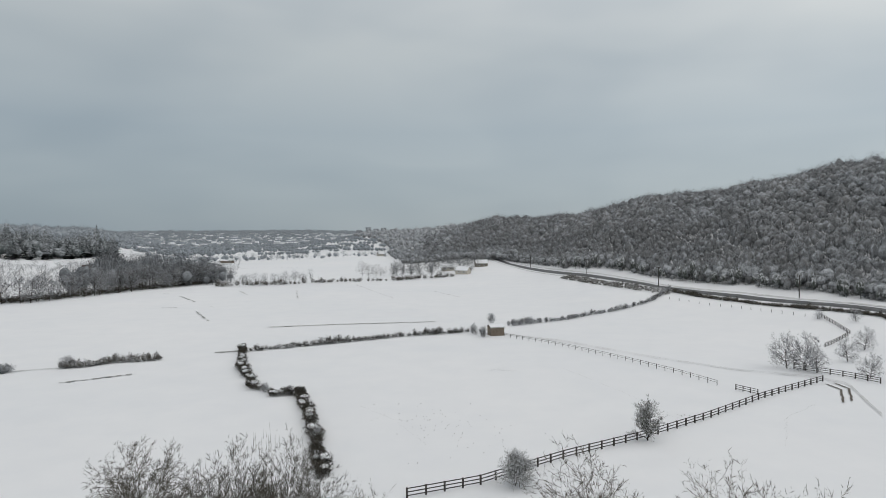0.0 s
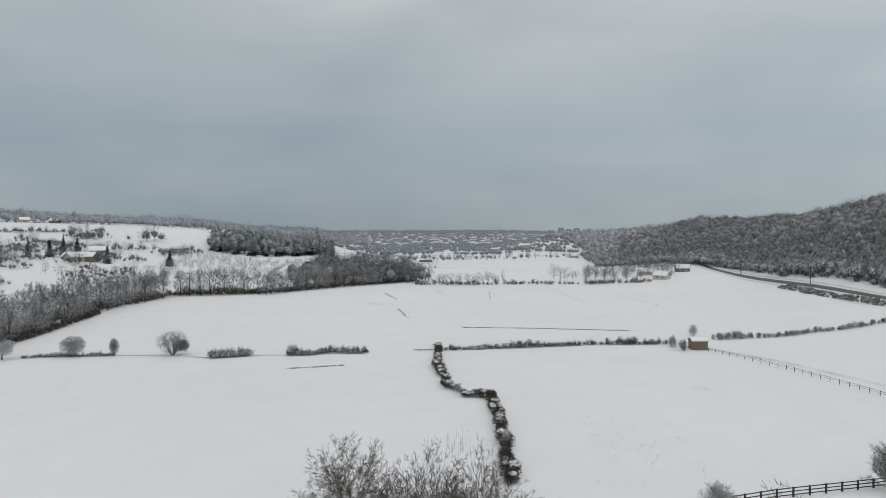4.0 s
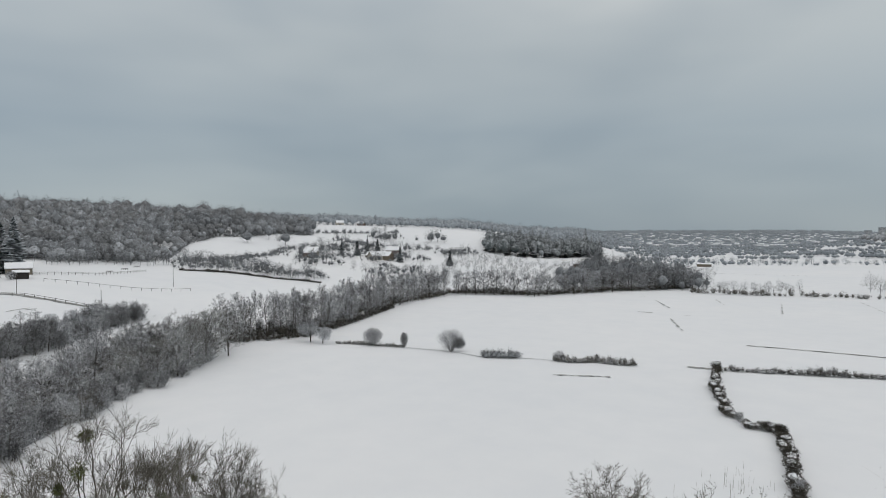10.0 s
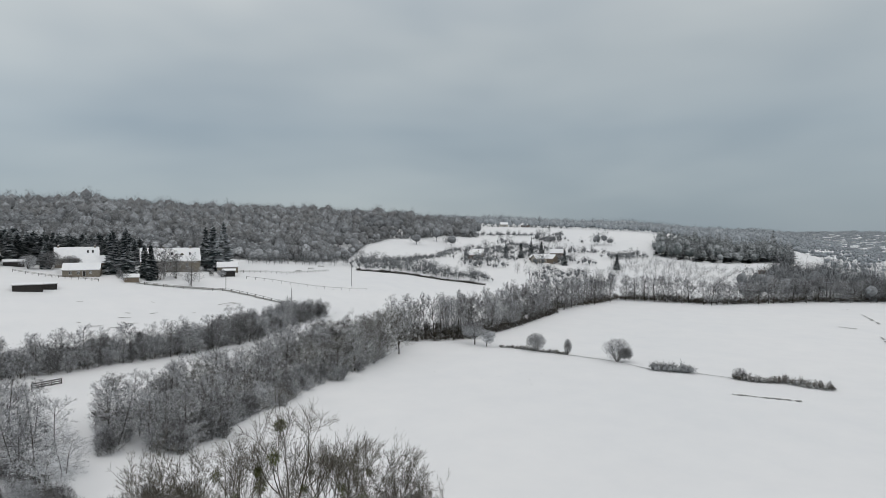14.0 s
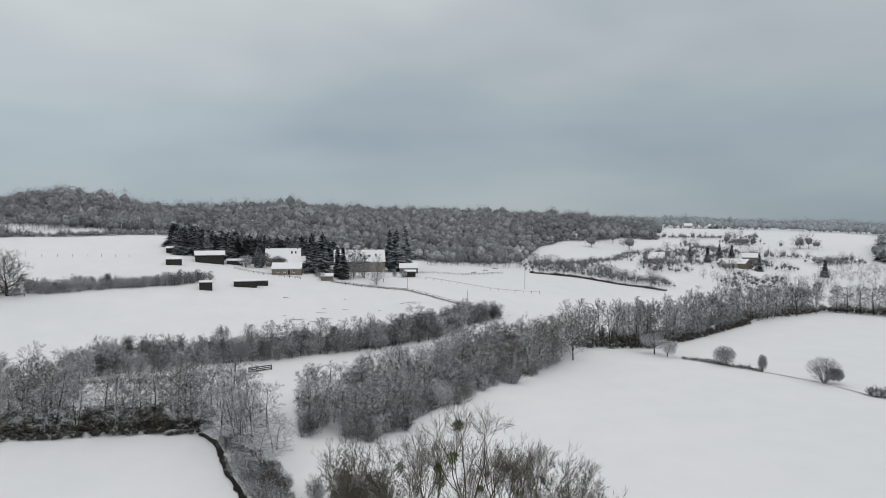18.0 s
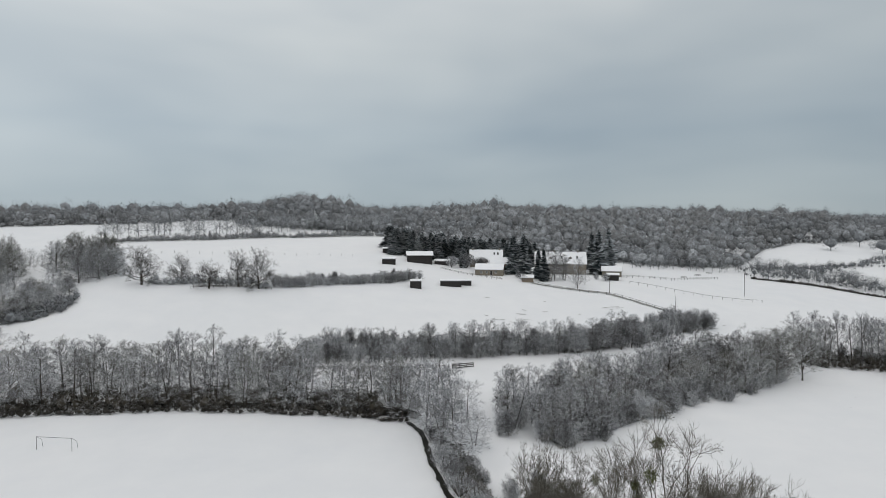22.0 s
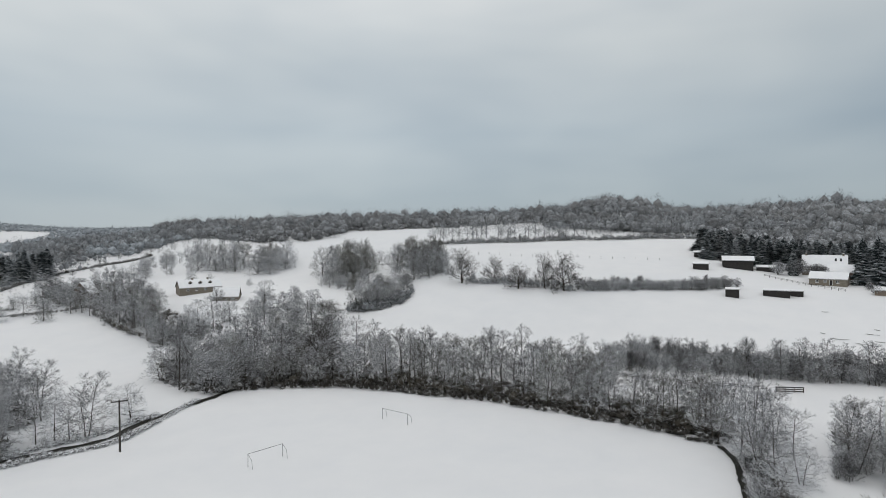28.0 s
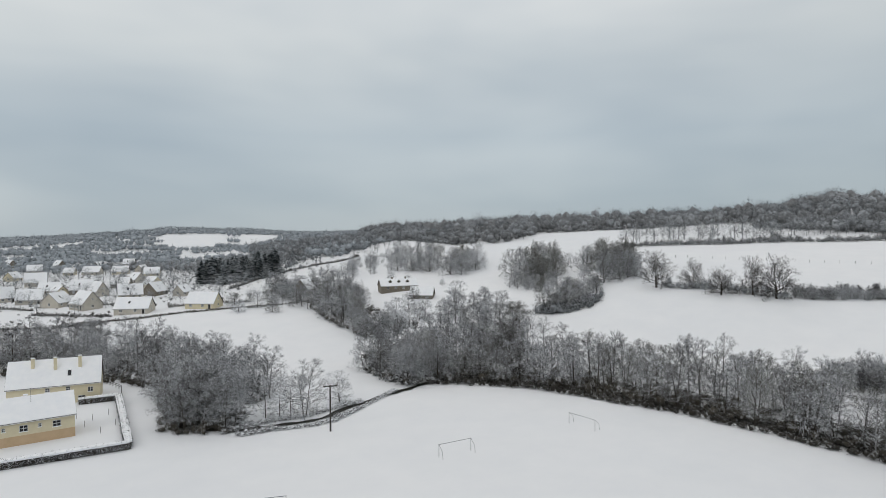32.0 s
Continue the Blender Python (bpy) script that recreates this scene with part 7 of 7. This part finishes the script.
# other houses
(ax, ay), (bx, by) = P["house_m"]
house("half_timbered_house", (ax + bx) / 2 - 4, (ay + by) / 2 - 4, facing(ax, ay, 12), 19, 8, 2.7, 5.8, M_STONE, "long half-timbered house with dormers under snow", chimneys=((-3, 0, 1.2), (4, 0, 1.2)), windows=((-6, 1.8, 1.1, 1.2), (-2, 1.8, 1.1, 1.2), (2, 1.8, 1.1, 1.2), (6, 1.8, 1.1, 1.2)), dormers=(-4.5, 0, 4.5))
x, y = two("white_r")
house("outbuilding", x, y, facing(x, y, -10), 11, 7, 1.4, 4.9, M_STONE, "low outbuilding with a smooth snow-covered roof")
x, y = two("chal")
house("chalet", x, y, facing(x, y, 60), 9, 8, 2.8, 7.4, M_BROWNWOOD, "dark timber chalet with a steep snowy roof", windows=((0, 1.6, 1.1, 1.2),), gable_windows=((1, 0, 3.4, 1.1, 1.2), (-1, 0, 3.4, 1.1, 1.2)))
x, y = P["farm54"][0]
house("hamlet_house", x, y, facing(x, y, 10), 10, 7, 3.4, 6.2, M_BRICK, "brick house in the hamlet", "hamlet houses", chimneys=((3, 0, .9),), windows=((-2, 1.8, 1.2, 1.3), (2, 1.8, 1.2, 1.3)))
x, y = P["farm48"][0]
house("hamlet_barn", x, y, facing(x, y, -30), 22, 9, 2.6, 5.6, M_BROWNWOOD, "long hamlet barn under a snow-covered roof", "hamlet houses", category="barn")
x, y = two("barn29")
house("meadow_farmhouse", x, y, facing(x, y, 20), 16, 8, 3.4, 6.6, M_BRICK, "brick farmhouse beyond the water meadow", windows=((-4, 1.8, 1.2, 1.3), (2, 1.8, 1.2, 1.3)))
for az, d in ((30.2, 545), (29.2, 552), (49.2, 492), (55.0, 505), (47.6, 533), (50.5, 900), (52.5, 905), (61, 700)):
    x, y = polar(az, d)
    house("hamlet_house", x, y, facing(x, y, rv.uniform(-40, 40)), 11, 7, 3.0, 6.0, rv.choice((M_BRICK, M_BEIGE)), "small house among trees under snow", "hamlet houses", windows=((-2, 1.6, 1.2, 1.2), (2, 1.6, 1.2, 1.2)))
for az, d in ((-1.7, 470), (-0.3, 505), (2.9, 860), (-3.4, 520), (5.9, 807)):
    x, y = polar(az, d)
    house("roadside_house", x, y, facing(x, y, rv.uniform(-30, 30)), 10, 7, 2.8, 5.4, rv.choice((M_STONE, M_BEIGE)), "small roadside house under snow", "roadside houses", windows=((-2, 1.6, 1.2, 1.2), (2, 1.6, 1.2, 1.2)))
x, y = two("shed")
house("field_shelter", x, y + 2, facing(x, y, 20), 4.6, 3.4, 2.7, 3.3, M_BROWNWOOD, "brown timber field shelter with a snowy roof beside the hedge", "field shelters", category="shed", over=0.25)
x, y = two("hut")
house("field_shelter", x, y, facing(x, y), 15, 5, 2.8, 3.6, M_BROWNWOOD, "long brown timber shelter out in the meadow", "field shelters", category="shed")

# ---- garden of the bungalow ----
def garden_wall(points, width, height, label):
    w = root("garden_hedge", Matrix.Identity(4), label, "hedge")
    r = random.Random(int(points[0][0]))
    for (x0, y0), (x1, y1) in zip(points, points[1:]):
        n, h = math.hypot(x1 - x0, y1 - y0), math.atan2(y1 - y0, x1 - x0)
        part("core", Shape().box((x0 + x1) / 2, (y0 + y1) / 2, -0.2, n, width - 0.5, height - 0.1, h), M_HEDGE, w)
        twigs = Shape()
        for k in range(int(n * 44)):
            u, side = r.random(), r.choice((-1, 1))
            c = Vector((x0 + (x1 - x0) * u - math.sin(h) * side * width * 0.36, y0 + (y1 - y0) * u + math.cos(h) * side * width * 0.36, r.uniform(0.1, height)))
            sprays(twigs, r, c, 0.28, 5, 0.10, 0.45)
        part("foliage", twigs, M_TWIG_PALE, w)
        cap = Shape()
        steps = max(2, int(n / 1.5))
        for k in range(steps):
            u = (k + 0.5) / steps
            cap.box(x0 + (x1 - x0) * u, y0 + (y1 - y0) * u, height - 0.22 + 0.003 * (k % 2), n / steps + 0.25, width + r.uniform(0.0, 0.3), r.uniform(0.24, 0.42), h + r.uniform(-.04, .04))
        part("snow_cover", cap, M_ROOFSNOW, w, "thick cap of snow")


garden_wall([(14, -139)] + P["wall_g"], 1.3, 1.6, "clipped garden hedge under a thick cap of snow")
garden_wall(P["wall_g2"], 1.3, 1.6, "clipped garden hedge under a thick cap of snow")

for x, y in ((-24.5, -161.9), (-27.1, -158.0), (-31.0, -160.5), (-24.7, -153.4), (-30.3, -150.3), (-26.4, -146.1)):
    st = root("garden_stake", stand(x, y, 0.3), "thin wooden stake in the snowy garden", "stake", "stakes in the garden")
    part("shaft", Shape().tube((0, 0, -0.2), (0, 0, 1.5), 0.05, 0.04, 6), M_FENCE, st)
    part("snow_cap", Shape().box(0, 0, 1.48, 0.14, 0.14, 0.07), M_ROOFSNOW, st)
x, y = -113.8, -132.0
plant("round_bush", WHITE_BUSHES, x, y, 0.95, "round evergreen bush heaped with snow on the river bank", category="shrub", rng=rng, tall=0.95)
strip("river_pool", [(-119.8, -124.0), (-122.2, -120.0), (-124.3, -115.8)], 2.0, M_WATER, 0.17, "dark open pool at the bend of the river", "river", ragged=0.4, step=1.0)
for cx, cy in ((-14.5, -151.5),):
    an = root("tv_aerial", pose(cx, cy, ground(cx, cy) + 8.3, 0, 0, 25), "thin metal television aerial on the bungalow roof", "aerial")
    part("mast", Shape().tube((0, 0, -0.6), (0, 0, 2.6), 0.04, 0.03, 6), M_METAL, an)
    part("boom", Shape().tube((-0.1, 0, 2.5), (1.2, 0, 2.5), 0.03, 0.03, 5), M_METAL, an)
    for k in range(5):
        part("element", Shape().tube((0.1 + k * 0.25, -0.3, 2.52), (0.1 + k * 0.25, 0.3, 2.52), 0.015, 0.015, 4), M_METAL, an)

# ---- farm yard ----
strip("drive", P["drive"], 1.6, M_WET, 0.2, "trodden drive leading up to the farm", "drive", ragged=0.3, step=2.0)
fence(P["fence_f"], 3.0, 1.2, 2, "wooden rail fence round the farm yard", 0.14, 0.1)
fence(P["fence_f2"], 3.0, 1.2, 2, "wooden rail fence of the hill paddock", 0.12, 0.08)
fence(P["paddock"], 5.0, 1.2, 0, "line of thin paddock posts", 0.12)
for nm in ("jump", "jump2", "jump3"):
    fence(P[nm], 1.8, 0.9, 2, "low dark horse jump in the paddock", 0.14, 0.14)
for i in range(26):
    x, y = polar(rng.uniform(60, 92), rng.uniform(225, 262))
    strip("hoof_marks", [(x, y), (x + rng.uniform(-1, 1), y + rng.uniform(1.0, 4.0))], 0.35, M_WET, 0.16, "short trodden marks in the snow of the pasture", "track", ragged=0.15, step=0.8)
for (x, y), k in zip(((-318, 2), (-330, -6), (-327, -14), (-300, 20), (-291, 22), (-296, 62), (-299, 58)), (1.5, 1.6, 1.3, 0.9, 0.7, 0.7, 0.8)):
    plant("garden_shrub", SHRUBS + BUSHES, x, y, k, "snow-dusted garden shrub at the farm", "garden shrubs at the farm", "shrub", rng)

# ---- spruces at the farm ----
for x, y, s, t in in_sector(rng, 85.0, 98.4, 346, 382, 6.2):
    plant("spruce", SPRUCES, x, y, s * 1.02, "snow-laden spruce in the dense plantation behind the barn", "spruces in the plantation", rng=rng, tall=0.56 + 0.10 * t)
for (x, y), s in zip(P["conF"], (0.95, 1.0, 0.75, 0.7, 1.1, 1.15, 1.0, 0.65)):
    plant("spruce", SPRUCES, x, y, s, "tall dark spruce with snow on its boughs beside the farm", "spruces at the farm", rng=rng, tall=s * 1.05)
for x, y in P["trees_f"]:
    plant("farm_tree", ALDERS, x, y, 0.9, "bare leafless tree in front of the farm", "bare trees at the farm", rng=rng, tall=0.95)

for x, y, s, t in in_sector(rng, 154.5, 161.5, ((154.5, 415), (158, 398), (161.5, 420)), 462, 8.5, 0.75):
    plant("spruce", SPRUCES, x, y, s * 0.95, "snow-dusted spruce at the edge of the village", "spruces at the village", rng=rng, tall=0.4 + 0.34 * s)

# ---- far town ----
def town():
    r = random.Random(11)
    roofs, walls = Shape(), Shape()
    for i in range(300):
        x, y = polar(r.uniform(5, 27), r.uniform(1700, 3700))
        z = ground(x, y)
        w, d, h, a = r.uniform(8, 20), r.uniform(8, 11), r.uniform(3, 6), r.uniform(0, 3.1)
        walls.box(x, y, z - 4, w, d, h + 4, a)
        roofs.box(x, y, z + h, w + 1, d + 1, r.uniform(1.5, 3.5), a)
    t = root("town", Matrix.Identity(4), "distant town of pale houses with white roofs", "town")
    tagged(t, kind="stuff")
    part("wall", walls, M_PALE, t)
    part("roof", roofs, M_ROOFSNOW, t)
    for az, h in ((4.8, 22), (5.6, 28), (6.3, 24), (7.0, 32), (7.9, 20)):
        x, y = polar(az, 3400)
        b = root("tower_block", stand(x, y, r.uniform(0, 1)), "distant pale tower block above the town", "apartment block", "tower blocks")
        part("wall", Shape().box(0, 0, -5, 26, 16, h + 5), M_PALE, b)
        for k in range(3, int(h), 4):
            part("window_band", Shape().box(0, 0, k, 26.3, 16.3, 1.3), M_GLASS, b)


town()
